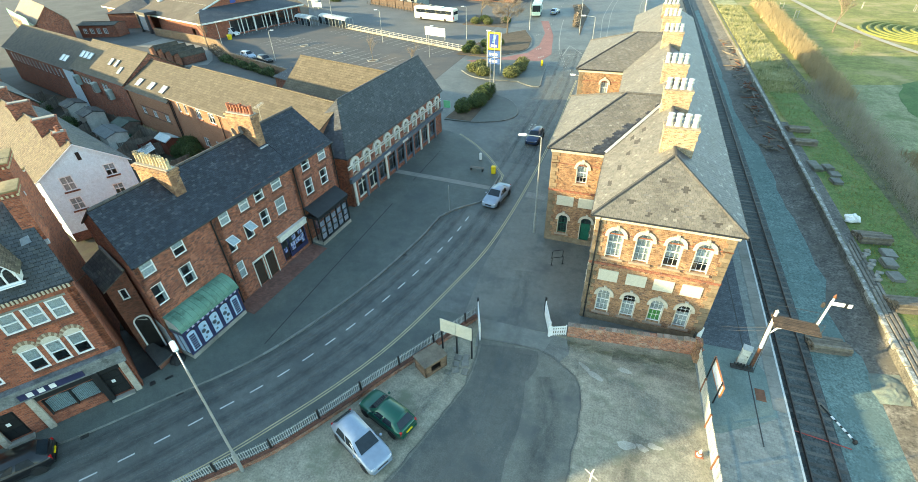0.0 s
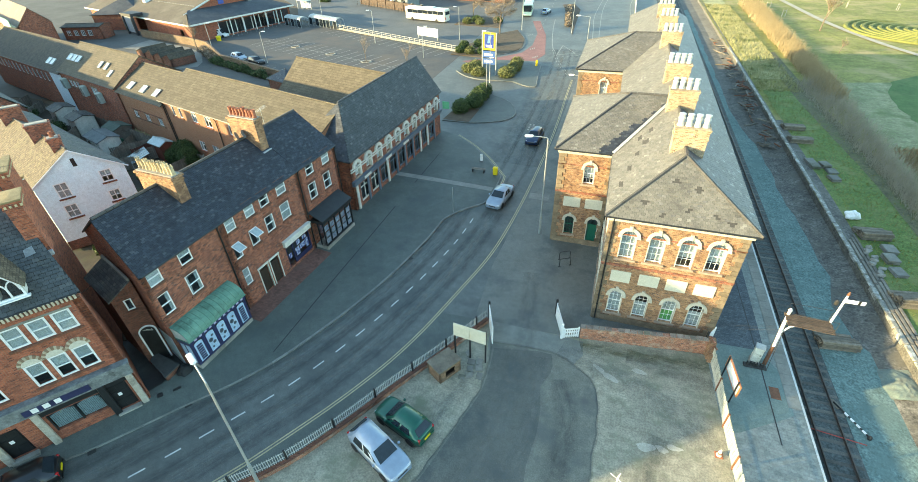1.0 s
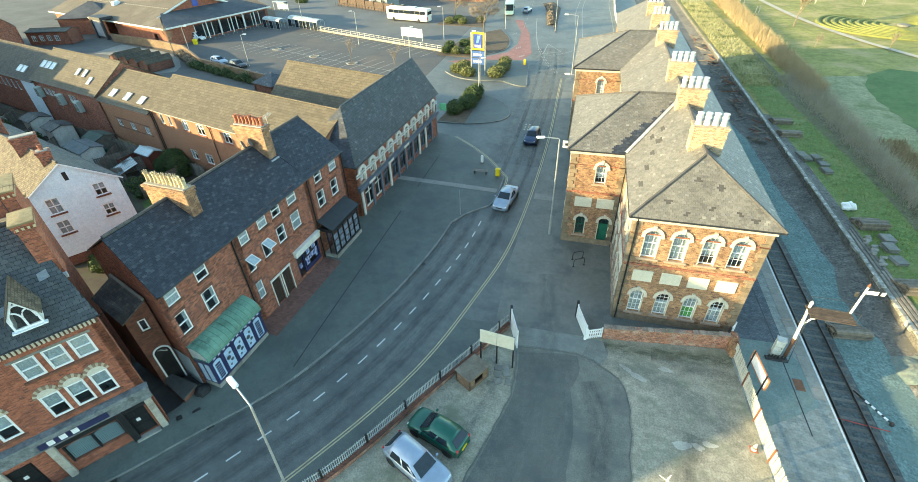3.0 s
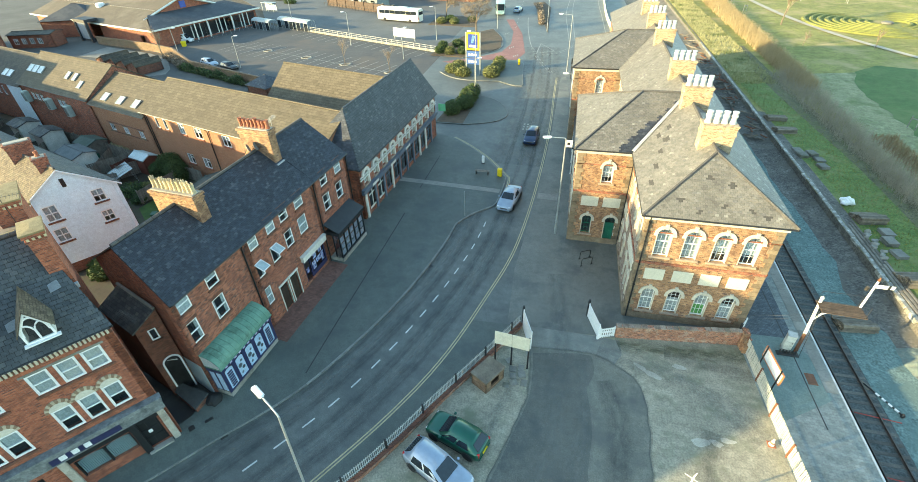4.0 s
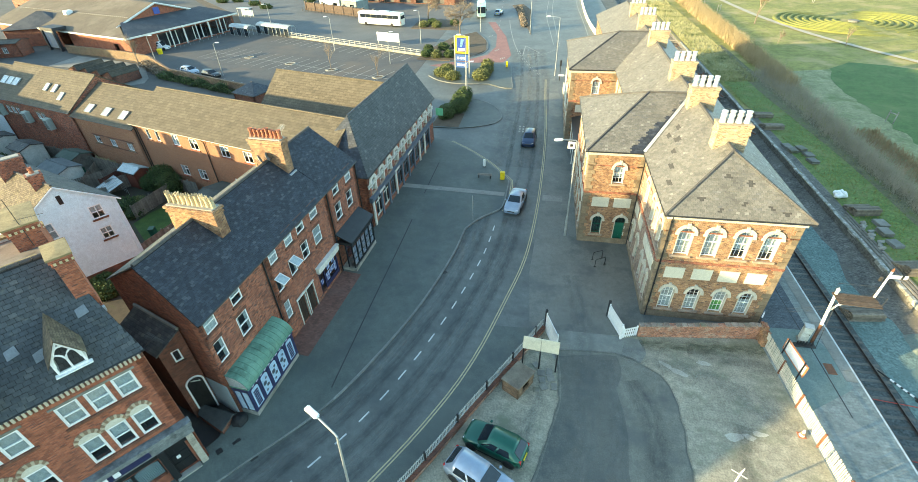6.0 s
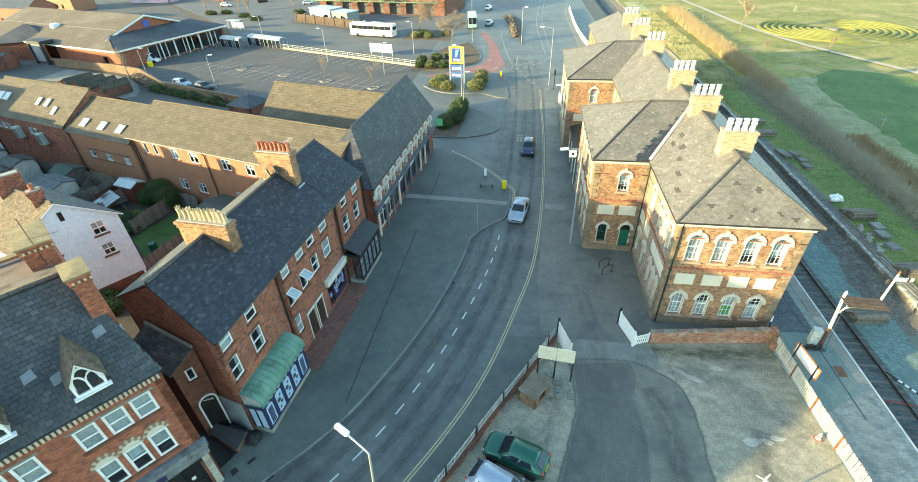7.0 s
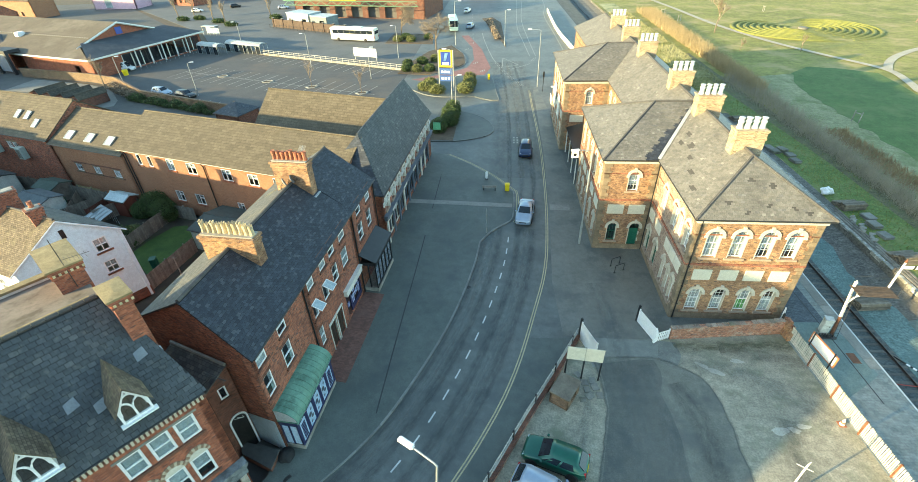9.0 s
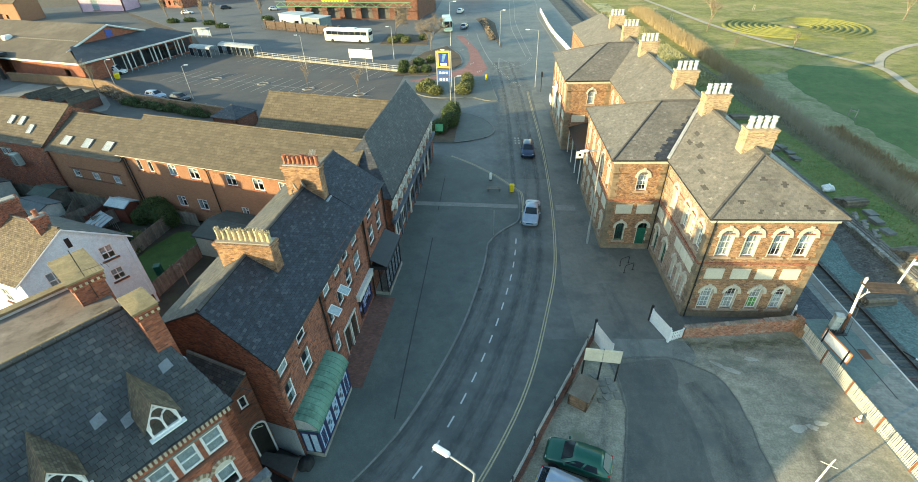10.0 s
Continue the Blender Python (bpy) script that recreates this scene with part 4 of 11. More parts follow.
setting("platform_line", bm, PAINT_WHITE, "white line on the platform edge", "platform edge")
# setts sheet darkened in its colour for the shade beside the station
sheet("platform_setts", [(9.0, 29.9), (12.25, 29.9), (12.1, 45), (11.9, 90), (9.0, 90)], 0.034, coursed("shaded_slate_setts", (0.06, 0.075, 0.09), (0.10, 0.12, 0.14), (0.045, 0.055, 0.065), 0.23, 0.12, 0.012, bump=0.4), "dark blue-grey setts, with the station's shade in the colour", "platform", 0.03)
coping = thing("platform_coping", (0, 0, 0.03), "pale coping slabs of the platform edge", "platform edge", kind="structure")
slab_me = finish(bevel_box(-0.75, 0, 0, 0, 0.9, 0.014, 0.005), "coping_slab", CONCRETE_SLAB)
for i in range(110):
    y = 25.5 + i * 0.92
    piece("coping_slab", slab_me, coping, Matrix.Translation((platform_x(y) - 0.17, y, random.uniform(0, 0.006))) @ pose(0, 0, 0, 0, 0, random.uniform(-0.4, 0.4)))

# ---- the station ----
station = thing("station_building", (4.5, 30.1, 0), "two-storey Victorian railway station of orange brick with white arched windows", "station")
S_INV = Matrix.Translation((-4.5, -30.1, 0))


def spart(name, bm, mat, label="", smooth=False):
    return part(name, bm, mat, station, label, S_INV, smooth)


EAVE, RIDGE = 9.45, 12.4
# faces: left and right end as seen from outside, with columns of windows
STATION_FACES = [
    ((0.3, 30.1), (8.7, 30.1), "front"),
    ((0.3, 39.4), (0.3, 30.1), "side"),
    ((-4.3, 39.4), (0.3, 39.4), "wing"),
    ((-4.3, 51.8), (-4.3, 39.4), "wing_side"),
    ((0.3, 51.8), (-4.3, 51.8), "blank"),
    ((0.3, 62.6), (0.3, 51.8), "recess"),
    ((-5.2, 62.6), (0.3, 62.6), "wing"),
    ((-5.2, 76.4), (-5.2, 62.6), "wing_side"),
    ((0.3, 76.4), (-5.2, 76.4), "blank"),
    ((0.3, 96.0), (0.3, 76.4), "blank"),
    ((8.7, 96.0), (0.3, 96.0), "blank"),
    ((8.7, 30.1), (8.7, 96.0), "platform"),
]


def station_windows(kind, length):
    """(centre, sill height, width, height, arched, style) for each opening of a face."""
    up, lo = 6.05, 0.9
    if kind == "front":
        cs = [1.42, 3.22, 5.1, 6.86]
        return [(c, up, 0.98, 2.35, True, "station") for c in cs] + [(c, lo, 0.92, 2.2, True, "station") for c in cs]
    if kind == "side":
        ups = [0.15 + 0.35, 2.75, 5.4, 6.7, 8.2]
        return [(c, up, 0.95, 2.3, True, "station") for c in ups[1:]] + [(1.1, 0.75, 0.95, 2.5, True, "station_green"), (3.3, 0.75, 0.95, 2.5, True, "station_green")] + [(c, lo, 0.62, 2.35, True, "station") for c in (5.7, 6.95, 8.1)]
    if kind == "wing":
        out = [(length * 0.57, 6.35, 0.9, 1.9, True, "station")]
        return out + [(length * 0.33, 0.95, 0.85, 2.0, True, "station_green"), (length * 0.78, 0.02, 0.95, 2.95, True, "door")]
    if kind == "wing_side":
        cs = [length * f for f in (0.12, 0.31, 0.5, 0.69, 0.88)]
        return [(c, up, 0.9, 2.3, True, "station") for c in cs] + [(c, lo, 0.9, 2.2, True, "station") for c in cs]
    if kind == "recess":
        cs = [length * f for f in (0.15, 0.38, 0.62, 0.85)]
        return [(c, up, 0.9, 2.3, True, "station") for c in cs]
    if kind == "platform":
        cs = [3 + 3.2 * i for i in range(19)]
        return [(c, up, 0.9, 2.2, True, "station") for c in cs]
    return []


station_walls, faded_wall = bmesh.new(), bmesh.new()
cornice, strings = bmesh.new(), bmesh.new()
for p0, p1, kind in STATION_FACES:
    m, length = face_frame(p0, p1)
    ws = station_windows(kind, length)
    wall_mesh(faded_wall if kind == "side" else station_walls, length, 0, EAVE, 0.4, [(c - w / 2, c + w / 2, z, z + h) for c, z, w, h, _, _ in ws], m)
    for c, z, w, h, arched, style in ws:
        place = S_INV @ at_face(m, c, z)
        if style == "door":
            win = window(station, place, "station_green", w, h, True, label="tall green door with a white arched surround")
            bm = bmesh.new()
            box(bm, -w / 2 + 0.087, 0.205, 0.09, w / 2 - 0.087, 0.224, h * 0.74)
            for x0, x1 in ((-w / 2 + 0.14, -0.05), (0.05, w / 2 - 0.14)):
                for z0, z1 in ((0.15, 0.9), (1.05, 2.0)):
                    box(bm, x0, 0.192, z0, x1, 0.2052, z1)
            part("door_leaf", bm, GREEN_DOOR, win)
        else:
            win = window(station, place, style, w, h, arched, blind=style == "station" and (z > 3 or kind == "front"))
            if kind == "front" and z < 3 and c == 5.1:
                b = bevel_box(-w / 2 + 0.1, 0.24, 0.1, w / 2 - 0.1, 0.25, h * 0.48, 0.003)
                part("poster", b, surface("green_poster", (0.10, 0.42, 0.10), (0.25, 0.6, 0.16), 3, 20, 0.5, 0), win, "bright green poster behind the glass")
    # cream panels between the storeys
    if kind in ("front", "wing", "side", "wing_side"):
        if kind == "front":
            spans = [(0.75, 2.1), (2.65, 3.98), (4.45, 5.77), (6.25, 7.55)]
        elif kind == "wing":
            spans = [(length * 0.17, length * 0.49), (length * 0.58, length * 0.9)]
        elif kind == "side":
            spans = [(0.3, 1.6), (2.2, 3.6), (5.0, 6.2), (6.3, 7.5), (7.6, 8.7)]
        else:
            spans = [(length * f - 0.8, length * f + 0.8) for f in (0.12, 0.31, 0.5, 0.69, 0.88)]
        for a, b in spans:
            bm = bevel_box(a, -0.06, 3.95, b, 0.02, 4.92, 0.02)
            part("panel", bm, CREAM, station, "blank cream signboard panel", S_INV @ m)
    # cornice with blocks, string courses
    box(cornice, -0.28, -0.30, EAVE - 0.12, length + 0.28, -0.002, EAVE + 0.04, 0, m)
    box(cornice, -0.1, -0.12, EAVE - 0.4, length + 0.1, -0.003, EAVE - 0.122, 0, m)
    box(strings, 0, -0.07, 5.32, length, -0.002, 5.52, 0, m)
    box(strings, 0, -0.05, 0.0, length, -0.002, 0.55, 1, m)
    box(strings, 0, -0.045, 8.0, length, -0.002, 8.09, 0, m)
spart("wall", station_walls, BRICK_ORANGE)
spart("side_wall", faded_wall, BRICK_FADED, "faded pinkish brick side wall")
spart("cornice", cornice, STONE, "plain cream eaves cornice")
spart("string_course", strings, (BRICK_RED, QUOIN))
# quoins at the outer corners
qm = {}
for wq in (0.42, 0.62):
    b = bevel_box(0, -0.045, 0.01, wq, 0.06, 0.36, 0.015)
    qm[wq] = finish(b, "quoin", QUOIN)
for p0, p1, kind in STATION_FACES[:4] + STATION_FACES[6:8]:
    m, length = face_frame(p0, p1)
    for i in range(24):
        z = 0.55 + i * 0.37
        if z > 8.8:
            break
        for wq, x in ((0.42 if i % 2 else 0.62, 0.0), (0.42 if i % 2 else 0.62, None)):
            piece("quoin", qm[wq], station, S_INV @ m @ Matrix.Translation((0.0 if x is not None else length - wq, 0, z)))

# roofs
e, ez = 0.38, EAVE + 0.06
x0, x1, y0, y1, xm = 0.3 - e, 8.7 + e, 30.1 - e, 96.4, 4.4
main_roof = [
    [(x0, y0, ez), (x1, y0, ez), (xm, 33.8, RIDGE)],
    [(x0, y1, ez), (x0, y0, ez), (xm, 33.8, RIDGE), (xm, y1 - 4, RIDGE)],
    [(x1, y0, ez), (x1, y1, ez), (xm, y1 - 4, RIDGE), (xm, 33.8, RIDGE)],
    [(x1, y1, ez), (x0, y1, ez), (xm, y1 - 4, RIDGE)]]
for wx, wy0, wy1 in ((-4.3, 39.4, 51.8), (-5.2, 62.6, 76.4)):
    a, b, c = wx - e, wy0 - e, wy1 + e
    ym, xa = (b + c) / 2, 0.7
    main_roof += [
        [(a, c, ez), (a, b, ez), (xa, ym, RIDGE)],
        [(a, b, ez), (x0 - 0.0, b, ez), (xm, ym, RIDGE + 0.01), (xa, ym, RIDGE)],
        [(x0 - 0.0, c, ez), (a, c, ez), (xa, ym, RIDGE), (xm, ym, RIDGE + 0.01)]]
LOST = ((2.2, 1.2), (3.3, 0.6), (4.8, 1.1), (6.4, 0.9), (5.3, 2.6), (3.9, 3.0), (7.3, 0.5))        # places where slates have slipped away
LOST_SIDE = ((59.0, 2.0), (57.5, 2.6), (55.5, 3.0), (61.0, 1.4), (56.2, 2.2), (52.5, 3.4), (63.0, 0.9))
for i, plane in enumerate(main_roof):
    b = bmesh.new()
    slab(b, [plane], 0.14)
    ob = spart("roof", b, SLATE_GREY if i == 3 else ROOF_GREY, "grey slate hipped roof with replaced slates")
    if i == 0:
        slate_field(ob, plane, 0.27, 0.18, SLATES_STATION, 230, seed=5, label="grey slates", keep=lambda x, y: not any(abs(x - a) < 0.17 and abs(y - b) < 0.2 for a, b in LOST))
    elif i == 1:
        slate_field(ob, plane, 0.27, 0.18, SLATES_STATION, 0, seed=6, label="grey slates", keep=lambda x, y: not any(abs(x - a) < 0.4 and abs(y - b) < 0.2 for a, b in LOST_SIDE))
    elif i == 2:
        slate_field(ob, plane, 0.3, 0.2, SLATES_SHADED, 0, seed=31, label="station slates of the platform slope, painted in shade")
    elif i > 3:
        valley_u = lambda y: (x0 - plane[0][0]) + (xm - x0) * y / 5.6
        new_u = lambda y: valley_u(y) - 1.3 - 0.3 * (int(y / 0.44) % 2)
        slate_field(ob, plane, 0.27, 0.18, SLATES_STATION, 0, seed=7 + i, label="grey slates", keep=lambda x, y: i != 5 or x < new_u(y))
        if i == 5:
            slate_field(ob, plane, 0.27, 0.18, SLATES_DARK, 0, seed=27, label="dark new slates beside the valley", keep=lambda x, y: x >= new_u(y))
tiles = bmesh.new()


def ridge_run(bm, a, b, r=0.14, step=0.45):
    a, b = Vector(a), Vector(b)
    k = max(1, int((b - a).length / step))
    d = (b - a) / k
    for i in range(k):
        tube(bm, [a + d * (i + 0.03), a + d * (i + 0.97)], r, 6)


ridge_run(tiles, (xm, 33.8, RIDGE), (xm, 92, RIDGE))
for c in ((x0, y0), (x1, y0)):
    ridge_run(tiles, (*c, ez), (xm, 33.8, RIDGE), 0.12)
for wx, wy0, wy1 in ((-4.3, 39.4, 51.8), (-5.2, 62.6, 76.4)):
    ym = (wy0 + wy1) / 2
    ridge_run(tiles, (wx - e, wy0 - e, ez), (0.7, ym, RIDGE), 0.12)
    ridge_run(tiles, (wx - e, wy1 + e, ez), (0.7, ym, RIDGE), 0.12)
    ridge_run(tiles, (0.7, ym, RIDGE), (xm, ym, RIDGE), 0.12)
spart("ridge_tiles", tiles, RIDGE_DARK)
# lead in the valley and the strip of darker new slates beside it
v = bmesh.new()
va, vb = Vector((x0, 39.4 - e, ez + 0.15)), Vector((xm, 45.6, RIDGE + 0.16))
side = Vector((0.1, -0.1, 0))
v.faces.new([v.verts.new(p) for p in (va - side, va + side, vb + side, vb - side)])
bmesh.ops.solidify(v, geom=v.faces[:], thickness=0.03)
spart("valley", v, surface("pale_new_lead", (0.55, 0.57, 0.59), (0.68, 0.7, 0.71), 1.5, 20, 0.5, 0.1), "white-grey lead valley gutter")


def station_chimney(x, y, w=2.1, d=1.05, base=10.4, top=13.72):
    ch = bmesh.new()
    x, y = x - 4.5, y - 30.1
    box(ch, x, y, base, x + w, y + d, top - 0.74)
    box(ch, x - 0.05, y - 0.05, top - 0.74, x + w + 0.05, y + d + 0.05, top - 0.6)
    box(ch, x - 0.015, y - 0.015, top - 0.6, x + w + 0.015, y + d + 0.015, top - 0.2)
    box(ch, x - 0.05, y - 0.05, top - 0.2, x + w + 0.05, y + d + 0.05, top - 0.1)
    box(ch, x - 0.085, y - 0.085, top - 0.1, x + w + 0.085, y + d + 0.085, top)
    ob = part("chimney", ch, BRICK_BUFF, station, "buff brick chimney stack with four white pots")
    if "station_pot" not in WINDOW_CACHE:
        b = bmesh.new()
        lathe(b, [(0.23, 0), (0.21, 0.08), (0.185, 0.15), (0.175, 0.42), (0.225, 0.47), (0.225, 0.55), (0.185, 0.6), (0.175, 0.7), (0.215, 0.74), (0.215, 0.82), (0.13, 0.83)], 10)
        WINDOW_CACHE["station_pot"] = finish(b, "pot", POT_WHITE, smooth=False)
    for k in range(4):
        piece("pot", WINDOW_CACHE["station_pot"], ob, Matrix.Translation((x + w * (k + 0.5) / 4, y + d / 2, top)), "white clay chimney pot")


for y in (35.1, 43.0, 50.6, 63.8, 73.0, 81.5):
    station_chimney(3.5, y)
# gutters and downpipes
g = bmesh.new()
for a, b in (((x0, y0), (x1, y0)), ((x0, 39.4 - e), (x0, y0)), ((-4.3 - e, 39.4 - e), (x0, 39.4 - e)), ((-4.3 - e, 51.8 + e), (-4.3 - e, 39.4 - e)), ((-5.2 - e, 62.6 - e), (x0, 62.6 - e)), ((-5.2 - e, 76.4 + e), (-5.2 - e, 62.6 - e)), ((x1, y0), (x1, 96))):
    tube(g, [(*a, ez - 0.06), (*b, ez - 0.06)], 0.06, 6)
spart("gutter", g, BLACK)
for x, y in ((0.55, 30.02), (0.22, 39.25)):
    b = bmesh.new()
    tube(b, [(x, y, 0.05), (x, y, 9.2), (x, y - 0.25, 9.42)], 0.055, 8)
    for z in (1.5, 3.3, 5.2, 7.2, 8.8):
        box(b, x - 0.08, y - 0.075, z, x + 0.08, y + 0.075, z + 0.08)
    spart("downpipe", b, BLACK, "black cast-iron rainwater pipe")
# floors and a partition added inside, so that the rooms are dim
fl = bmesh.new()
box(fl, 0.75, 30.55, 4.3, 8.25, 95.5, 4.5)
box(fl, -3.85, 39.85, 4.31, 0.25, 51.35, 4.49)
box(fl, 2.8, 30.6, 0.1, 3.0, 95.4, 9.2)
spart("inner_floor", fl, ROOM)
# glazed canopy between the wings
b = bmesh.new()
slab(b, [[(-4.6, 52.3, 3.4), (-4.6, 62.2, 3.4), (0.25, 62.2, 4.7), (0.25, 52.3, 4.7)]], 0.1)
spart("canopy_roof", b, BLACK, "dark lean-to canopy between the wings")
for y in (52.6, 55.5, 58.6, 61.8):
    b = bmesh.new()
    tube(b, [(-4.45, y, 0), (-4.45, y, 3.35)], 0.07, 8)
    spart("canopy_post", b, WHITE_DIRTY)


# ---- the brick terrace ----
T0, T1 = (-26.15, 16.9), (-24.5, 36.7)
T_EAVE, T_RIDGE, T_MID, T_DEEP, T_BASE = 8.7, 11.2, 3.65, 7.8, 0.3


def gabled_house(name, label, p0, p1, base, eave, ridge, depth, mid, holes, wall_mat, roof_mat, skew0=0.0, over=0.25, end_over=0.0, category="house", th=0.35, back_roof=None, pieces=None, skew1=0.0):
    """A house on a front line, with pitched roof; skew0: how far its left end runs back at a slant. Holes are (x0, x1, z0, z1) in the front."""
    m, length = face_frame(p0, p1, base)
    h = thing(name, (p0[0], p0[1], base), label, category)
    h.matrix_basis = m
    e, r = eave - base, ridge - base
    w = bmesh.new()
    wall_mesh(w, length, 0, e, th, [(a, b, c - base, d - base) for a, b, c, d in holes])
    sk = lambda y: skew0 * y / mid
    end_x = lambda y: length + skew1 * min(y, mid) / mid
    # back, ends with gables
    for pts in ([(end_x(depth), depth), (sk(depth), depth)],):
        mm, ll = face_frame(pts[0], pts[1])
        wall_mesh(w, ll, 0, e, th, [], mm)
    for sx, end in ((0, True), (1, False)):
        x = lambda y: (sk(y) if sx == 0 else end_x(y))
        t = th if sx == 0 else -th
        ring = [(x(0), 0, 0), (x(depth), depth, 0), (x(depth), depth, e), (x(mid), mid, r - 0.12), (x(0), 0, e)]
        a = [w.verts.new(q) for q in ring]
        b = [w.verts.new((q[0] + t, q[1], q[2])) for q in ring]
        w.faces.new(a if sx else a[::-1])
        w.faces.new(b[::-1] if sx else b)
        for i in range(5):
            j = (i + 1) % 5
            w.faces.new((a[i], a[j], b[j], b[i]) if sx == 0 else (a[j], a[i], b[i], b[j]))
    bmesh.ops.recalc_face_normals(w, faces=w.faces[:])
    part("wall", w, wall_mat, h)
    ro = bmesh.new()
    slope = (r - e) / mid
    ze = e - over * slope + 0.1
    slab(ro, [[(sk(-over) - end_over, -over, ze), (length + end_over, -over, ze), (end_x(mid) + end_over, mid, r + 0.1), (sk(mid) - end_over, mid, r + 0.1)]], 0.1)
    roof_ob = part("roof", ro, ROOF_FELT if pieces else roof_mat, h)
    if pieces:
        plane = [(sk(-over) - end_over, -over, ze), (length + end_over, -over, ze), (end_x(mid) + end_over, mid, r + 0.1), (sk(mid) - end_over, mid, r + 0.1)]
        slate_field(roof_ob, plane, *pieces[3], pieces[0], pieces[1], seed=int(length * 10), label="slates of the front slope", keep=pieces[2], gap=0.009, seam=pieces[4] if len(pieces) > 4 else 0.0)
    ro = bmesh.new()
    slope = (r - e) / (depth - mid)
    slab(ro, [[(end_x(mid) + end_over, depth + over, e - over * slope + 0.1), (sk(depth) - end_over, depth + over, e - over * slope + 0.1), (sk(mid) - end_over, mid, r + 0.1), (end_x(mid) + end_over, mid, r + 0.1)]], 0.1)
    part("back_roof", ro, back_roof or roof_mat, h)
    rt = bmesh.new()
    ridge_run(rt, (sk(mid), mid, r + 0.1), (end_x(mid), mid, r + 0.1), 0.11)
    part("ridge_tiles", rt, RIDGE_DARK, h)
    g = bmesh.new()
    tube(g, [(0, -over - 0.04, ze - 0.04), (length, -over - 0.04, ze - 0.04)], 0.06, 6)
    part("gutter", g, BLACK, h)
    # partition and floors added behind the windows to keep the rooms dim
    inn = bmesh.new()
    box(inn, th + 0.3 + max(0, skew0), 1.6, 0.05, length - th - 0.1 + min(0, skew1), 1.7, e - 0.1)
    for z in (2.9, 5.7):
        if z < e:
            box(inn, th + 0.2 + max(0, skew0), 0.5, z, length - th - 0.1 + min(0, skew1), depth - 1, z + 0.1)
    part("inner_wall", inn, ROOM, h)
    return h, m, length


MOSS_CAP = surface("yellow_mossy_mortar", (0.19, 0.145, 0.075), (0.32, 0.25, 0.135), 2, 25, 0.95, 0.5)


def stack(parent, x0, x1, y0, y1, z0, z1, brick, pots, pot_mat, pot_h=0.8, label="", pot_style=0, cap=None):
    """A chimney stack with its row of pots along the longer side, in the parent's own frame."""
    c = bmesh.new()
    box(c, x0, y0, z0, x1, y1, z1 - 0.42)
    box(c, x0 - 0.06, y0 - 0.06, z1 - 0.42, x1 + 0.06, y1 + 0.06, z1 - 0.3)
    box(c, x0 - 0.02, y0 - 0.02, z1 - 0.3, x1 + 0.02, y1 + 0.02, z1 - 0.16)
    box(c, x0 - 0.1, y0 - 0.1, z1 - 0.16, x1 + 0.1, y1 + 0.1, z1)
    box(c, x0 + 0.05, y0 + 0.05, z1, x1 - 0.05, y1 - 0.05, z1 + 0.08, 1)
    ob = part("chimney", c, (brick, CONCRETE), parent, label)
    if cap:
        b = bmesh.new()
        q = 0.14
        base = [b.verts.new(p) for p in ((x0 - q, y0 - q, z1 + 0.002), (x1 + q, y0 - q, z1 + 0.002), (x1 + q, y1 + q, z1 + 0.002), (x0 - q, y1 + q, z1 + 0.002))]
        top = [b.verts.new((p.co.x, p.co.y, z1 + 0.09)) for p in base]
        long_x = x1 - x0 > y1 - y0
        rr = min(x1 - x0, y1 - y0) / 2 + q
        ends = [((x0 - q + rr, (y0 + y1) / 2), (x1 + q - rr, (y0 + y1) / 2))] if long_x else [(((x0 + x1) / 2, y0 - q + rr), ((x0 + x1) / 2, y1 + q - rr))]
        e0, e1 = [b.verts.new((px, py, z1 + 0.12)) for px, py in ends[0]]
        for i in range(4):
            b.faces.new((base[i], base[(i + 1) % 4], top[(i + 1) % 4], top[i]))
        b.faces.new(base[::-1])
        for fc in ((top[0], top[1], e1, e0), (top[1], top[2], e1), (top[2], top[3], e0, e1), (top[3], top[0], e0)) if long_x else ((top[0], top[1], e0), (top[1], top[2], e1, e0), (top[2], top[3], e1), (top[3], top[0], e0, e1)):
            b.faces.new(fc)
        bmesh.ops.recalc_face_normals(b, faces=b.faces[:])
        part("mossy_cap", b, cap, ob, "mossy yellow mortar cap")
        for xx in [x0 + 0.04 + 0.22 * i for i in range(int((x1 - x0) / 0.22) + 1)]:
            b = bmesh.new()
            box(b, xx, y0 - 0.09, z1 - 0.3, xx + 0.1, y0 - 0.021, z1 - 0.161)
            part("corbel", b, BUFF, ob)
        for yy in [y0 + 0.04 + 0.22 * i for i in range(int((y1 - y0) / 0.22) + 1)]:
            b = bmesh.new()
            box(b, x1 + 0.021, yy, z1 - 0.3, x1 + 0.09, yy + 0.1, z1 - 0.161)
            part("corbel", b, BUFF, ob)
    fl = bmesh.new()
    box(fl, x0 - 0.05, y0 - 0.22, z0, x1 + 0.05, y0 - 0.003, z0 + 0.25)
    part("flashing", fl, LEAD, ob)
    key = ("pot", pot_mat.name, pot_h, pot_style)
    if key not in WINDOW_CACHE:
        b = bmesh.new()
        if pot_style:
            lathe(b, [(0.165, 0), (0.16, 0.1), (0.14, 0.15), (0.13, pot_h - 0.26), (0.155, pot_h - 0.24), (0.155, pot_h - 0.17), (0.13, pot_h - 0.15), (0.13, pot_h - 0.1), (0.085, pot_h - 0.12)], 8)
            for q in range(4):
                an = math.pi / 2 * q
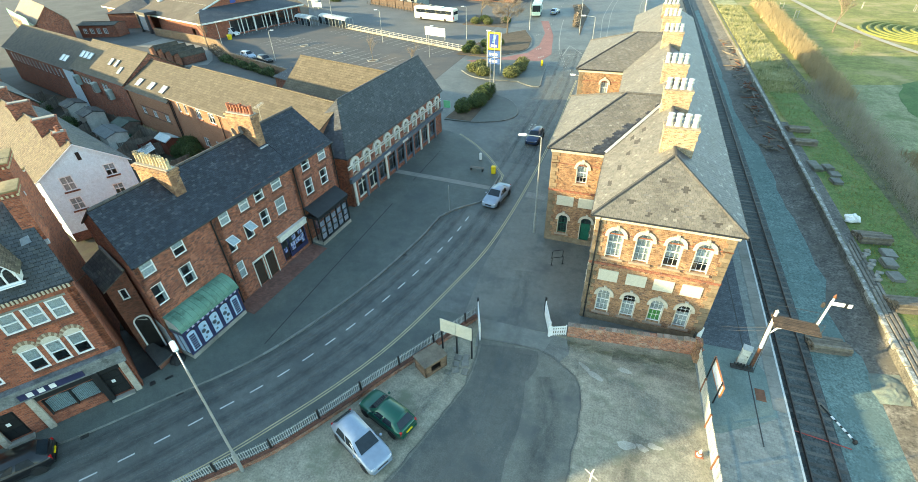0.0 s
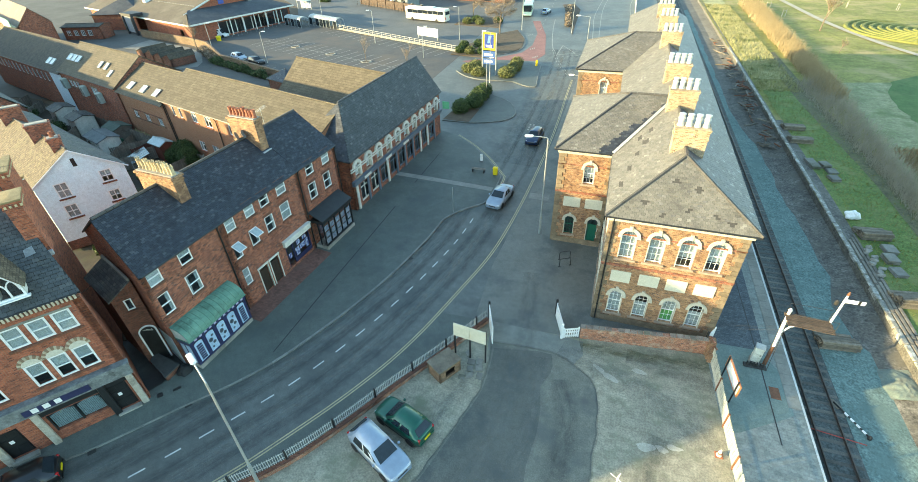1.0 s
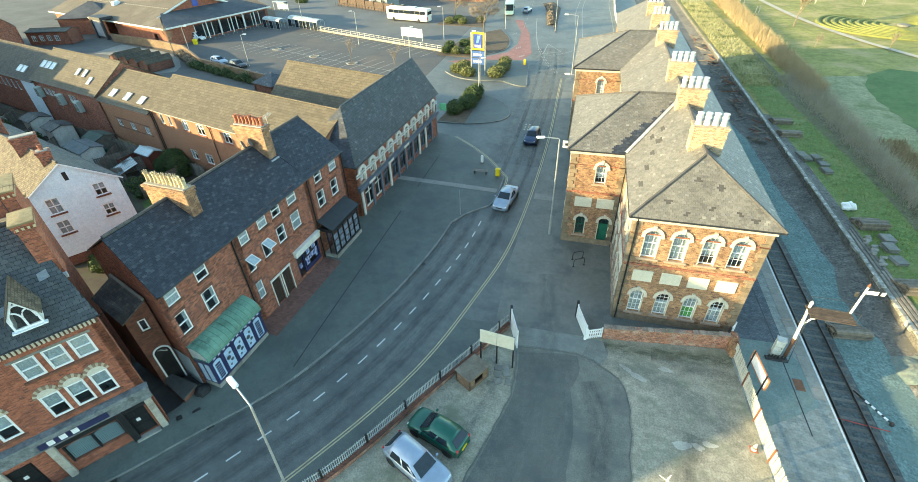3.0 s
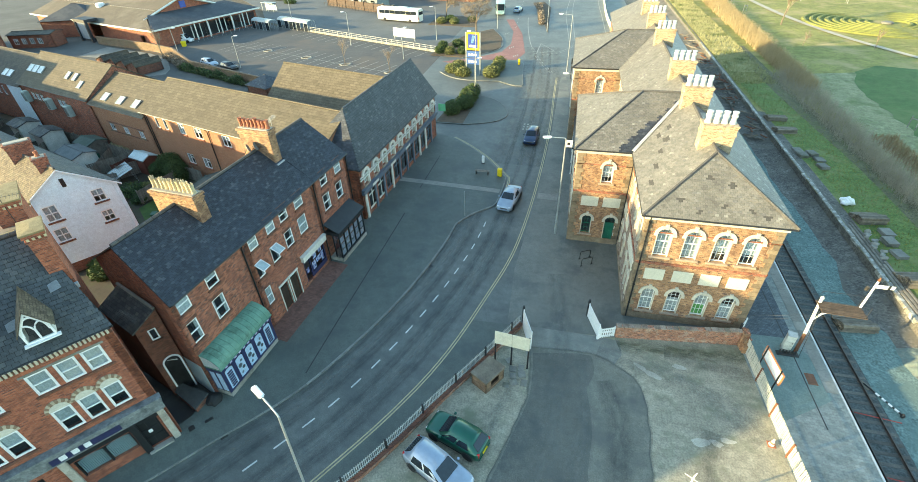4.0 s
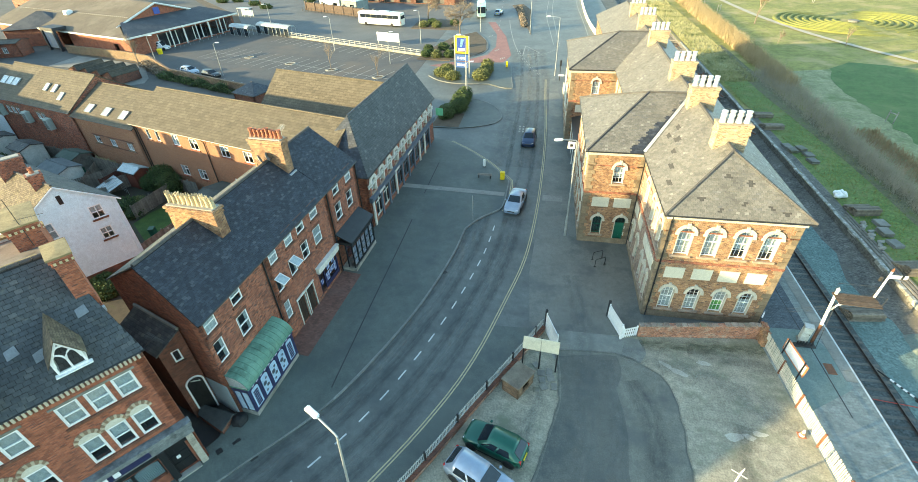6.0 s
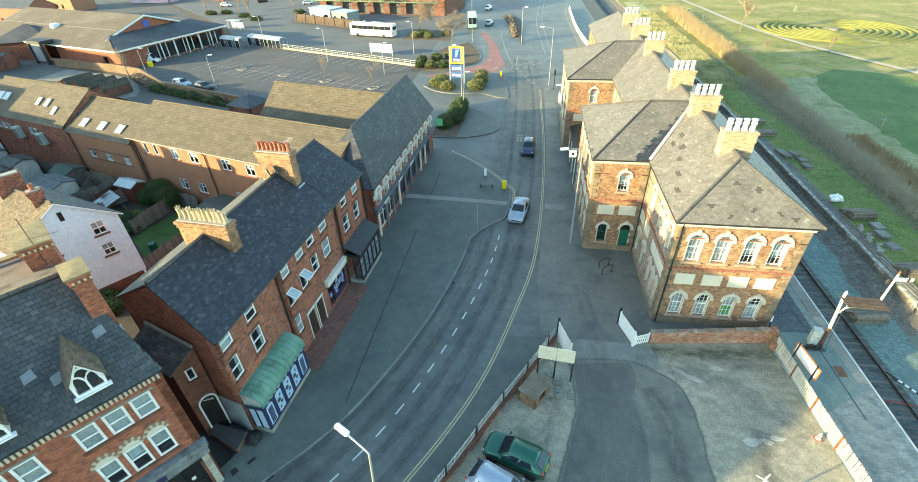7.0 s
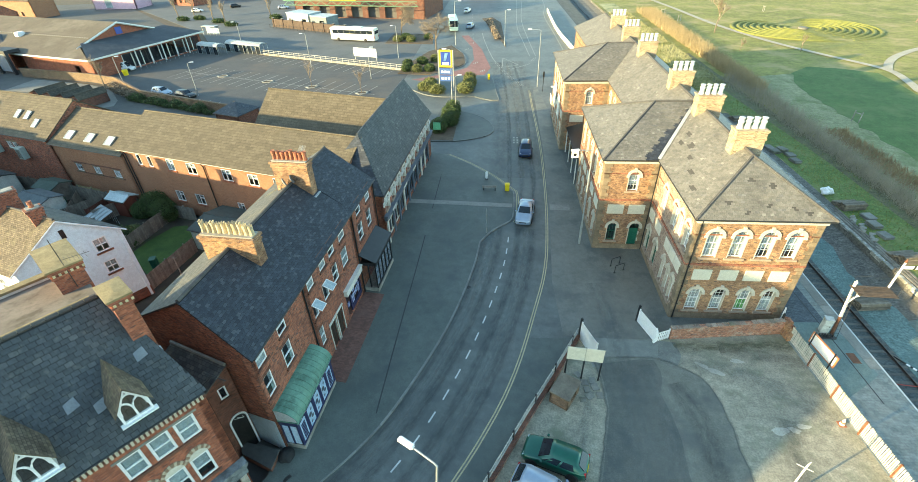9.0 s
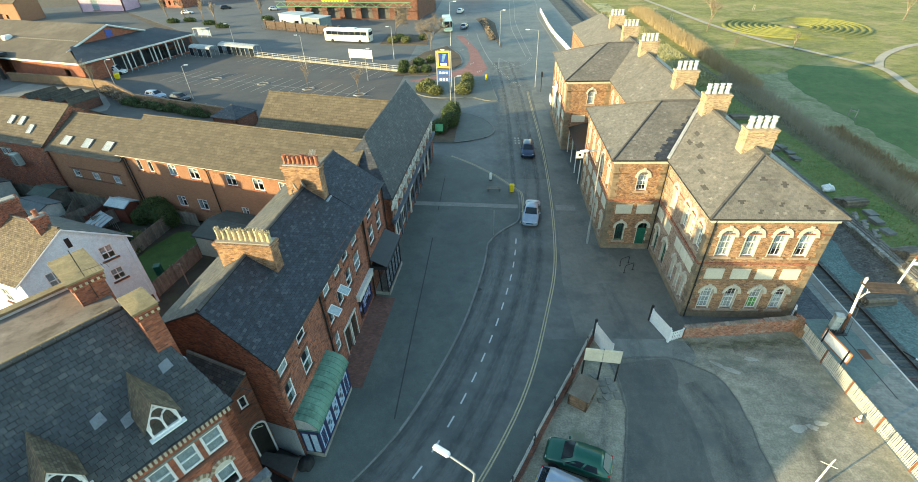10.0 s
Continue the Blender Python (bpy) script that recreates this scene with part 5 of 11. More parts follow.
                box(b, 0.11 * math.cos(an) - 0.035, 0.11 * math.sin(an) - 0.035, pot_h - 0.11, 0.11 * math.cos(an) + 0.035, 0.11 * math.sin(an) + 0.035, pot_h)
        else:
            lathe(b, [(0.18, 0), (0.175, 0.1), (0.145, 0.16), (0.135, pot_h - 0.24), (0.17, pot_h - 0.2), (0.17, pot_h - 0.12), (0.14, pot_h - 0.1), (0.165, pot_h), (0.1, pot_h - 0.02)], 8)
        WINDOW_CACHE[key] = finish(b, "pot", pot_mat)
    for k in range(pots):
        f = (k + 0.5) / pots
        px, py = ((x0 + (x1 - x0) * f, (y0 + y1) / 2) if x1 - x0 > y1 - y0 else ((x0 + x1) / 2, y0 + (y1 - y0) * f))
        piece("pot", WINDOW_CACHE[key], ob, Matrix.Translation((px, py, z1 + 0.07)) @ pose(0, 0, 0, random.uniform(-2, 2), random.uniform(-2, 2), random.uniform(0, 360)) @ Matrix.Diagonal((1, 1, random.uniform(0.82, 1.08), 1)))
    return ob


def along_front(s):
    f = s / math.dist(T0, T1)
    return (T0[0] + (T1[0] - T0[0]) * f, T0[1] + (T1[1] - T0[1]) * f)


TERRACE = [
    ("corner_shop_house", "red brick end-of-terrace house with a shop bay", 0.0, 6.2, 0.95,
     [(0.35, 1.2, 7.5, 8.55), (2.7, 3.5, 7.5, 8.55), (0.2, 1.05, 5.1, 6.6), (2.5, 3.35, 5.1, 6.6)]),
    ("terraced_house", "red brick terraced house with open casements and a shop", 6.2, 14.6, 0.0,
     [(0.45, 1.2, 7.5, 8.55), (2.35, 3.15, 7.6, 8.6), (3.9, 4.75, 7.6, 8.6), (5.8, 6.75, 7.6, 8.6), (0.25, 0.95, 5.1, 6.35), (2.1, 2.8, 5.2, 6.5), (3.85, 4.65, 5.3, 6.6), (5.65, 6.6, 5.35, 6.7),
      (-0.1 + 0.2, 1.0, 2.4, 3.95), (1.75, 2.7, 0.5, 2.95), (3.0, 3.95, 0.5, 2.95), (4.9, 8.0, 0.75, 3.1)]),
    ("terraced_house", "red brick terraced house with a black glazed shop bay", 14.6, 19.87, 0.0,
     [(1.1, 2.0, 7.55, 8.6), (3.35, 4.25, 7.55, 8.6), (0.95, 1.85, 5.25, 6.65), (3.05, 3.95, 5.25, 6.65)]),
]
TERRACE = [(n_, l_, a_, b_, k_, [(a - 0.07, b + 0.07, c - 0.12, d) if c > 4 else (a, b, c, d) for a, b, c, d in hs]) for n_, l_, a_, b_, k_, hs in TERRACE]
terrace_obs = []
for name, label, s0, s1, skew, holes in TERRACE:
    h, m, length = gabled_house(name, label, along_front(s0), along_front(s1), T_BASE, T_EAVE, T_RIDGE + (0.12 if s0 > 14 else 0), T_DEEP, T_MID, holes, BRICK_RED, SLATE_BLUE, skew, end_over=0.08 if s0 == 0 else 0, back_roof=SLATE_MOSS, pieces=(SLATES_DARK, 0, None, (0.26, 0.17), 0.012))
    terrace_obs.append(h)
    for i, (a, b, c, d) in enumerate(holes):
        if c < 1:
            continue
        if s0 == 6.2 and i in (4, 5):       # casements standing open on their hinge
            wn_ob = window(h, Matrix.Translation(((a + b) / 2, 0, c - T_BASE)), "plain", b - a, d - c, label="window with its top light propped open")
            sash = bmesh.new()
            ww, hh = b - a - 0.1, 0.8
            for q in ((-ww / 2, 0, 0, -ww / 2 + 0.05, 0.05, hh), (ww / 2 - 0.05, 0, 0, ww / 2, 0.05, hh), (-ww / 2 + 0.05, 0, 0, ww / 2 - 0.05, 0.05, 0.05), (-ww / 2 + 0.05, 0, hh - 0.05, ww / 2 - 0.05, 0.05, hh)):
                box(sash, *q)
            tilt = Matrix.Translation((0, -0.02, d - c)) @ pose(0, 0, 0, -62, 0, 0) @ Matrix.Translation((0, 0, -hh))
            so = part("open_sash", sash, WHITE, wn_ob, "white top-hung sash standing open", tilt)
            gl = bmesh.new()
            box(gl, -ww / 2 + 0.05, 0.02, 0.05, ww / 2 - 0.05, 0.03, hh - 0.05)
            # opaque pale pane: the sky's reflection is put into its colour
            gp = part("pane", gl, surface("sky_lit_glass", (0.30, 0.38, 0.42), (0.42, 0.5, 0.54), 1, 10, 0.1, 0), wn_ob, "", tilt)
        else:
            window(h, Matrix.Translation(((a + b) / 2, 0, c - T_BASE)), "sash", b - a, d - c)
stack(terrace_obs[0], 5.55, 6.35, 1.9, 5.3, 9.1, 11.75, BRICK_ORANGE, 10, BUFF, 0.78, "orange brick chimney stack with tall buff pots", 1)
stack(terrace_obs[1], 7.55, 8.35, 2.2, 4.9, 9.7, 12.6, BRICK_ORANGE, 8, TERRACOTTA, 0.68, "brick chimney stack with red clay pots")
# downpipes
for h, x in ((terrace_obs[1], 8.35), (terrace_obs[2], 5.2), (terrace_obs[0], 5.9)):
    b = bmesh.new()
    tube(b, [(x, -0.08, 0.1), (x, -0.08, 7.9), (x, -0.24, 8.35)], 0.05, 8)
    part("downpipe", b, BLACK, h)
# doors of the middle house
for a in (1.75, 3.0):
    b = bmesh.new()
    box(b, a + 0.06, 0.12, 0.2, a + 0.89, 0.18, 2.3)
    for z0, z1 in ((0.4, 1.0), (1.2, 2.1)):
        for x in (0.14, 0.52):
            box(b, a + x, 0.1, z0, a + x + 0.28, 0.1205, z1)
    d = part("door", b, surface("dark_brown_door", (0.03, 0.02, 0.015), (0.05, 0.035, 0.025), 2, 30, 0.5, 0.1), terrace_obs[1], "dark panelled door")
    b = bmesh.new()
    box(b, a + 0.06, 0.13, 2.36, a + 0.89, 0.15, 2.62)
    part("fanlight", b, GLASS, d)
    b = bmesh.new()
    for x in (a - 0.08, a + 0.95):
        box(b, x, -0.05, 0.2, x + 0.08, 0.1, 2.66)
    box(b, a - 0.12, -0.09, 2.66, a + 1.07, 0.1, 2.8)
    part("door_case", b, WHITE_DIRTY, terrace_obs[1], "white door surround")
# shop front with a white fascia
b = bmesh.new()
box(b, 4.75, -0.28, 2.75, 8.15, -0.002, 3.25)
box(b, 4.7, -0.34, 3.25, 8.2, -0.002, 3.33)
part("fascia", b, WHITE_DIRTY, terrace_obs[1], "white shop fascia board")
b = bmesh.new()
for x in (4.9, 5.75, 7.88):
    box(b, x, 0.05, 0.4, x + 0.12, 0.15, 2.8)
box(b, 5.87, 0.05, 0.45, 7.88, 0.15, 0.85)
part("shop_frame", b, NAVY, terrace_obs[1])
b = bmesh.new()
box(b, 5.02, 0.09, 0.45, 7.88, 0.1, 2.75)
part("shop_glass", b, GLASS, terrace_obs[1])
POSTERS = surface("blue_posters", (0.03, 0.05, 0.2), (0.4, 0.45, 0.6), 3.5, 9, 0.5, 0, spread=(0.42, 0.55))
for x, z, w, hgt in ((6.0, 0.95, 0.5, 0.8), (6.6, 1.3, 0.7, 0.5), (7.35, 1.0, 0.4, 0.9), (6.3, 1.9, 0.45, 0.45), (7.1, 2.0, 0.5, 0.35), (5.15, 1.2, 0.35, 0.5)):
    b = bmesh.new()
    box(b, x, 0.075, z, x + w, 0.088, z + hgt)
    part("poster", b, POSTERS, terrace_obs[1], "blue and white poster in the shop window")

# green copper shop bay of the corner house
bay = bmesh.new()
A0, A1, P = 0.1, 5.15, 1.15          # along the front, and how far it stands out
F0, F1, ZB = 0.15, 5.1, T_BASE
box(bay, F0, -P, 0.0, F1, -0.002, 0.52)
part("stall_riser", bay, CONCRETE, terrace_obs[0], "low stone plinth of the shop bay")
posts = bmesh.new()
n_bays = 5
for i in range(n_bays + 1):
    x = F0 + (F1 - F0 - 0.12) * i / n_bays
    box(posts, x - (0.09 if i else 0), -P, 0.52, x + (0.21 if i < n_bays else 0.12), -P + 0.1, 2.75)
for x in (F0, F1 - 0.12):
    box(posts, x, -0.14, 0.52, x + 0.12, -0.02, 2.75)
    box(posts, x, -P / 2 - 0.06, 0.52, x + 0.12, -P / 2 + 0.06, 2.75)
box(posts, F0 - 0.04, -P - 0.06, 2.45, F1 + 0.04, -P + 0.1, 2.85)
for x0, x1 in ((F0 - 0.04, F0 + 0.1), (F1 - 0.1, F1 + 0.04)):
    box(posts, x0, -P + 0.1, 2.45, x1, -0.02, 2.85)
box(posts, F0, -P - 0.03, 0.5, F1, -P + 0.13, 0.62)
part("shop_frame", posts, NAVY, terrace_obs[0], "dark navy shop bay frame")
for i in range(n_bays):
    x = F0 + 0.2 + (F1 - F0 - 0.12) * i / n_bays
    wdt = (F1 - F0 - 0.12) / n_bays - 0.28
    b = bmesh.new()
    k = 8
    rr = wdt / 2
    pts = [(x, 0.62), (x + wdt, 0.62)] + [(x + rr + rr * math.cos(math.pi * j / k), 2.15 + 0.55 * rr * math.sin(math.pi * j / k)) for j in range(k + 1)]
    fr = [b.verts.new((px, -P + 0.02, pz)) for px, pz in pts]
    bk = [b.verts.new((px, -P + 0.05, pz)) for px, pz in pts]
    b.faces.new(fr)
    b.faces.new(bk[::-1])
    for j in range(len(pts)):
        jj = (j + 1) % len(pts)
        b.faces.new((fr[jj], fr[j], bk[j], bk[jj]))
    part("shop_pane", b, GLASS_FROST, terrace_obs[0], "frosted blue shop pane with an arched top")
    for j in range(7 if i in (0, 4) else 4):
        b = bmesh.new()
        if i in (0, 4):
            box(b, x + 0.14, -P - 0.0, 0.72 + j * 0.2, x + wdt - 0.14, -P + 0.018, 0.86 + j * 0.2)
        else:
            cx, cz, rad = x + wdt * (0.35 + 0.3 * (j % 2)), 0.95 + 0.32 * j, 0.1 + 0.04 * (j % 3)
            f = b.faces.new([b.verts.new((cx + rad * math.cos(q * math.pi / 5), -P + 0.012, cz + rad * math.sin(q * math.pi / 5))) for q in range(10)])
            bmesh.ops.solidify(b, geom=[f], thickness=0.006)
        part("window_sticker", b, NAVY if i in (0, 4) else SLATE_PAINT, terrace_obs[0], "dark lettering bar on the glass" if i in (0, 4) else "slate-blue figure on the glass")
for x in (F0, F1 - 0.03):
    for j in range(2):
        b = bmesh.new()
        box(b, x + 0.005, -P + 0.13 + j * (P / 2 - 0.05), 0.62, x + 0.025, -P / 2 - 0.07 + j * (P / 2), 2.45)
        part("shop_pane", b, GLASS_FROST, terrace_obs[0])
MAUVE = surface("mauve_letters", (0.4, 0.38, 0.55), (0.5, 0.48, 0.62), 2, 20, 0.5, 0)
for i in range(11):
    b = bmesh.new()
    box(b, 0.5 + i * 0.42, -P - 0.075, 2.56, 0.7 + i * 0.42, -P - 0.061, 2.74)
    part("fascia_letter", b, MAUVE, terrace_obs[0], "small pale letter bar")
cop = bmesh.new()
segs, rows = 13, 7
prof = []
for j in range(rows + 1):
    a = math.pi / 2 * j / rows
    prof.append((-P - 0.16 + (P + 0.16) * (1 - math.cos(a)), 2.86 + 1.0 * math.sin(a)))
for i in range(segs):
    xa, xb = A0 + (A1 - A0) * i / segs, A0 + (A1 - A0) * (i + 1) / segs
    for (ya, za), (yb, zb) in zip(prof, prof[1:]):
        cop.faces.new([cop.verts.new(v) for v in ((xa, ya, za), (xb, ya, za), (xb, yb, zb), (xa, yb, zb))])
    seam_b = bmesh.new()
    tube(seam_b, [(xa, y, z + 0.01) for y, z in prof], 0.025, 5)
    part("roof_seam", seam_b, COPPER, terrace_obs[0])
box(cop, A0 - 0.03, -P - 0.2, 2.82, A1 + 0.03, -0.01, 2.88)
part("bay_roof", cop, COPPER, terrace_obs[0], "curved green copper roof of the shop bay")
for xe in (A0 + 0.02, A1 - 0.05):
    b = bmesh.new()
    f = b.faces.new([b.verts.new((xe, y, z)) for y, z in prof] + [b.verts.new((xe, 0, 2.86))])
    bmesh.ops.solidify(b, geom=[f], thickness=0.03)
    part("bay_end", b, WHITE, terrace_obs[0], "white end panel under the copper roof")
# white painted return of the end wall
b = bmesh.new()
sk = 0.95 / T_MID
b.faces.new([b.verts.new((sk * y - 0.09, y, z)) for y, z in ((-0.04, 0), (2.65, 0), (2.65, 2.6), (-0.04, 3.05))])
bmesh.ops.solidify(b, geom=b.faces[:], thickness=0.05)
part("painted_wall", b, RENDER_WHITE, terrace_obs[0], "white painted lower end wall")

# black glazed shop bay of the far house
h = terrace_obs[2]
b = bmesh.new()
box(b, 0.15, -1.3, 0.0, 4.55, -0.002, 0.5)
part("stall_riser", b, CONCRETE, h)
b = bmesh.new()
for i in range(6):
    x = 0.2 + i * 0.85
    box(b, x, -1.25, 0.5, x + 0.09, -1.16, 3.0)
for x in (0.2, 4.45):
    box(b, x, -0.65, 0.5, x + 0.09, -0.56, 3.0)
box(b, 0.1, -1.36, 2.95, 4.62, -0.002, 3.25)
box(b, 0.2, -1.27, 0.5, 4.54, -1.14, 0.62)
slab(b, [[(0.05, -1.42, 3.3), (4.67, -1.42, 3.3), (4.67, -0.01, 4.0), (0.05, -0.01, 4.0)]], 0.06)
part("shop_frame", b, BLACK, h, "black glazed shop bay with a sloping roof")
for i in range(5):
    x = 0.29 + i * 0.85
    b = bmesh.new()
    box(b, x, -1.22, 0.62, x + 0.76, -1.2, 2.95)
    part("shop_pane", b, GLASS, h)
    b = bmesh.new()
    for j in range(3):
        box(b, x + 0.06 + 0.08 * (j % 2), -1.196, 0.7 + j * 0.66, x + 0.62, -1.185, 1.22 + j * 0.66)
    part("display", b, surface("shop_goods", (0.25, 0.25, 0.33), (0.7, 0.68, 0.74), 3, 10, 0.6, 0), h, "pale goods in the shop window")
for x in (0.22, 4.48):
    b = bmesh.new()
    box(b, x, -1.15, 0.62, x + 0.02, -0.66, 2.95)
    part("shop_pane", b, GLASS, h)

# red pavers before the middle house
u_t = Vector((T1[0] - T0[0], T1[1] - T0[1], 0)).normalized()
n_t = Vector((u_t.y, -u_t.x, 0))


def tpt(s, d):
    p = Vector((*T0, 0)) + u_t * s + n_t * d
    return (p.x, p.y)


bm = bmesh.new()
rows_p = []
for s in [5.2 + 0.93 * i for i in range(11)]:
    rows_p.append([bm.verts.new((*tpt(s, d), west_z(*tpt(s, d)) + 0.02)) for d in (0.02, 0.9, 1.8)])
for a, b in zip(rows_p, rows_p[1:]):
    for i in range(2):
        bm.faces.new((a[i], a[i + 1], b[i + 1], b[i]))
setting("paver_apron", bm, PAVERS, "red block paving before the terrace", "paving")

# ---- the gabled shop with dormers ----
AU = Vector((0.588, 0.809, 0))
AFR = Vector((-26.6, 14.05, 0))
ALEN = 24.2
AFL = AFR - AU * ALEN
A_HOLES_UP = [(ALEN - x - 0.88, ALEN - x, 7.7, 9.06) for x in (0.73, 1.82, 2.93, 5.06, 6.15, 7.26)]
A_HOLES_LO = [(ALEN - x - 0.86, ALEN - x, 4.76, 6.42) for x in (0.95, 2.03, 3.12, 5.28, 6.36, 7.45)]
A_HOLES = A_HOLES_UP + A_HOLES_LO + [(ALEN - 4.7, ALEN - 2.0, 1.15, 2.6), (ALEN - 1.75, ALEN - 0.6, 0.5, 2.75), (ALEN - 7.2, ALEN - 6.0, 0.5, 2.7)]
acs, am, alen = gabled_house("gabled_shop", "tall red brick shop building with dormers and a slate roof", AFL.xy, AFR.xy, 0.3, 9.9, 14.1, 7.6, 3.85, A_HOLES, BRICK_SMOOTH, SLATE_MOSS, 0.0, over=0.12, category="shop building", th=0.4, pieces=(SLATES_MOSSY, 300, lambda x, y: x > ALEN - 12.5, (0.29, 0.22), 0.013), skew1=-1.2, end_over=0.16)
BUFF_STONE = surface("buff_stone", (0.52, 0.48, 0.40), (0.66, 0.61, 0.52), 2, 30, 0.85, 0.2)
VOUSSOIR = surface("buff_arch_brick", (0.38, 0.31, 0.22), (0.52, 0.43, 0.32), 2, 30, 0.9, 0.2)
VOUSSOIR_DARK = surface("brown_arch_brick", (0.20, 0.135, 0.09), (0.29, 0.20, 0.135), 2, 30, 0.9, 0.2)
for a, b, c, d in A_HOLES_UP:
    window(acs, Matrix.Translation(((a + b) / 2, 0, c - 0.3)), "tall_sash", b - a, d - c)
for a, b, c, d in A_HOLES_LO:
    window(acs, Matrix.Translation(((a + b) / 2, 0, c - 0.3)), "half_sash", b - a, d - c)
    w2, mid, foot_z = (b - a) / 2, (a + b) / 2, d - 0.28
    hd = bmesh.new()
    k = 12
    arc = [(mid + w2 * math.cos(math.pi * q / k), foot_z + 0.40 * math.sin(math.pi * q / k)) for q in range(k + 1)]
    f0 = [hd.verts.new((x, -0.02, z)) for x, z in arc]
    hd.faces.new(f0[::-1])
    head = part("arch_head", hd, BUFF_STONE, acs, "buff stone arched window head")
    for q in range(k):
        ring = bmesh.new()
        cs = []
        for an in (math.pi * (q + 0.06) / k, math.pi * (q + 0.94) / k):
            for rx, rz in ((w2, 0.40), (w2 + 0.15, 0.66)):
                for y in (-0.05, 0.01):
                    cs.append(ring.verts.new((mid + rx * math.cos(an), y, foot_z + rz * math.sin(an))))
        for f in ((0, 2, 6, 4), (0, 4, 5, 1), (2, 3, 7, 6), (0, 1, 3, 2), (4, 6, 7, 5)):
            ring.faces.new([cs[n_] for n_ in f])
        bmesh.ops.recalc_face_normals(ring, faces=ring.faces[:])
        part("voussoir", ring, VOUSSOIR_DARK if q % 2 else VOUSSOIR, head)
# dentil cornice, lead-topped shop cornice
b = bmesh.new()
box(b, 0, -0.12, 9.2, alen + 0.02, -0.002, 9.55)
part("cornice", b, BRICK_DARK, acs, "dark brick eaves band")
DENTIL = surface("pale_brick_dentils", (0.42, 0.36, 0.27), (0.52, 0.45, 0.34), 2, 30, 0.85, 0.2)
b = bmesh.new()
box(b, 0, -0.22, 9.27, 0.1, -0.122, 9.54)
dentil_me = finish(b, "dentil", DENTIL)
for i in range(int(alen / 0.19)):
    piece("dentil", dentil_me, acs, Matrix.Translation((i * 0.19 + 0.05, 0, 0)))
for x in (alen - 3.98, alen - 8.31):
    part("lintel", bevel_box(x, -0.035, 8.765, x + 3.42, -0.003, 8.9, 0.01), OLD_CONCRETE, acs, "grey stone lintel over three windows")
b = bmesh.new()
box(b, -0.02, -0.5, 3.82, alen + 0.15, -0.002, 4.0)
box(b, -0.02, -0.42, 3.62, alen + 0.1, -0.002, 3.82)
box(b, -0.02, -0.18, 2.85, alen + 0.05, -0.002, 3.62)
part("shop_cornice", b, surface("weathered_lead_paint", (0.115, 0.13, 0.135), (0.22, 0.24, 0.245), 1.5, 12, 0.7, 0.2, stain=(0.06, 0.068, 0.07), stain_scale=1.2, mottle=0.3), acs, "weathered grey shop cornice")
PILASTER = surface("stone_pilaster", (0.34, 0.31, 0.26), (0.46, 0.42, 0.35), 2, 30, 0.85, 0.2, stain=(0.2, 0.18, 0.15), stain_scale=1.5)
for x in (alen - 0.45, alen - 1.95, alen - 5.2, alen - 7.45):
    b = bevel_box(x, -0.22, 0.0, x + 0.36, -0.004, 2.85, 0.03)
    dark_post = abs(x - alen + 1.95) < 0.01
    part("pilaster", b, BLACK if dark_post else PILASTER, acs, "black painted door post" if dark_post else "pale stone pilaster")
b = bmesh.new()
box(b, alen - 4.84, -0.03, 2.37, alen - 1.951, -0.003, 2.849)
box(b, alen - 1.589, -0.03, 2.41, alen - 0.451, -0.003, 2.849)
part("shop_head", b, BLACK, acs, "black painted head of the shopfront")
b = bmesh.new()
box(b, alen - 5.3, -0.24, 3.0, alen - 2.1, -0.183, 3.5)
part("fascia", b, NAVY, acs, "dark blue fascia sign")
for i in range(3):
    b = bmesh.new()
    box(b, alen - 4.9 + i * 0.55, -0.262, 3.08, alen - 4.6 + i * 0.55, -0.243, 3.42)
    part("fascia_bar", b, WHITE, acs, "white plain bar on the sign")
for x0, x1 in ((alen - 4.65, alen - 3.4), (alen - 3.3, alen - 2.05)):
    b = bmesh.new()
    box(b, x0, 0.08, 0.9, x1, 0.1, 2.28)
    p_ = part("shop_pane", b, GLASS, acs)
    b = bmesh.new()
    for j in range(14):
        box(b, x0 + 0.04 + j * 0.086, 0.16, 0.92, x0 + 0.10 + j * 0.086, 0.19, 2.0 + 0.15 * math.sin(j * 0.24))
    part("blind", b, surface("pale_blue_blind", (0.34, 0.42, 0.44), (0.44, 0.52, 0.54), 2, 20, 0.8, 0), acs, "pale vertical blinds behind the shop window")
b = bmesh.new()
for x in (alen - 4.72, alen - 3.38, alen - 2.07):
    box(b, x, 0.02, 0.82, x + 0.08, 0.12, 2.32)
box(b, alen - 4.7, 0.02, 2.28, alen - 2.0, 0.12, 2.36)
part("shop_frame", b, BLACK, acs)
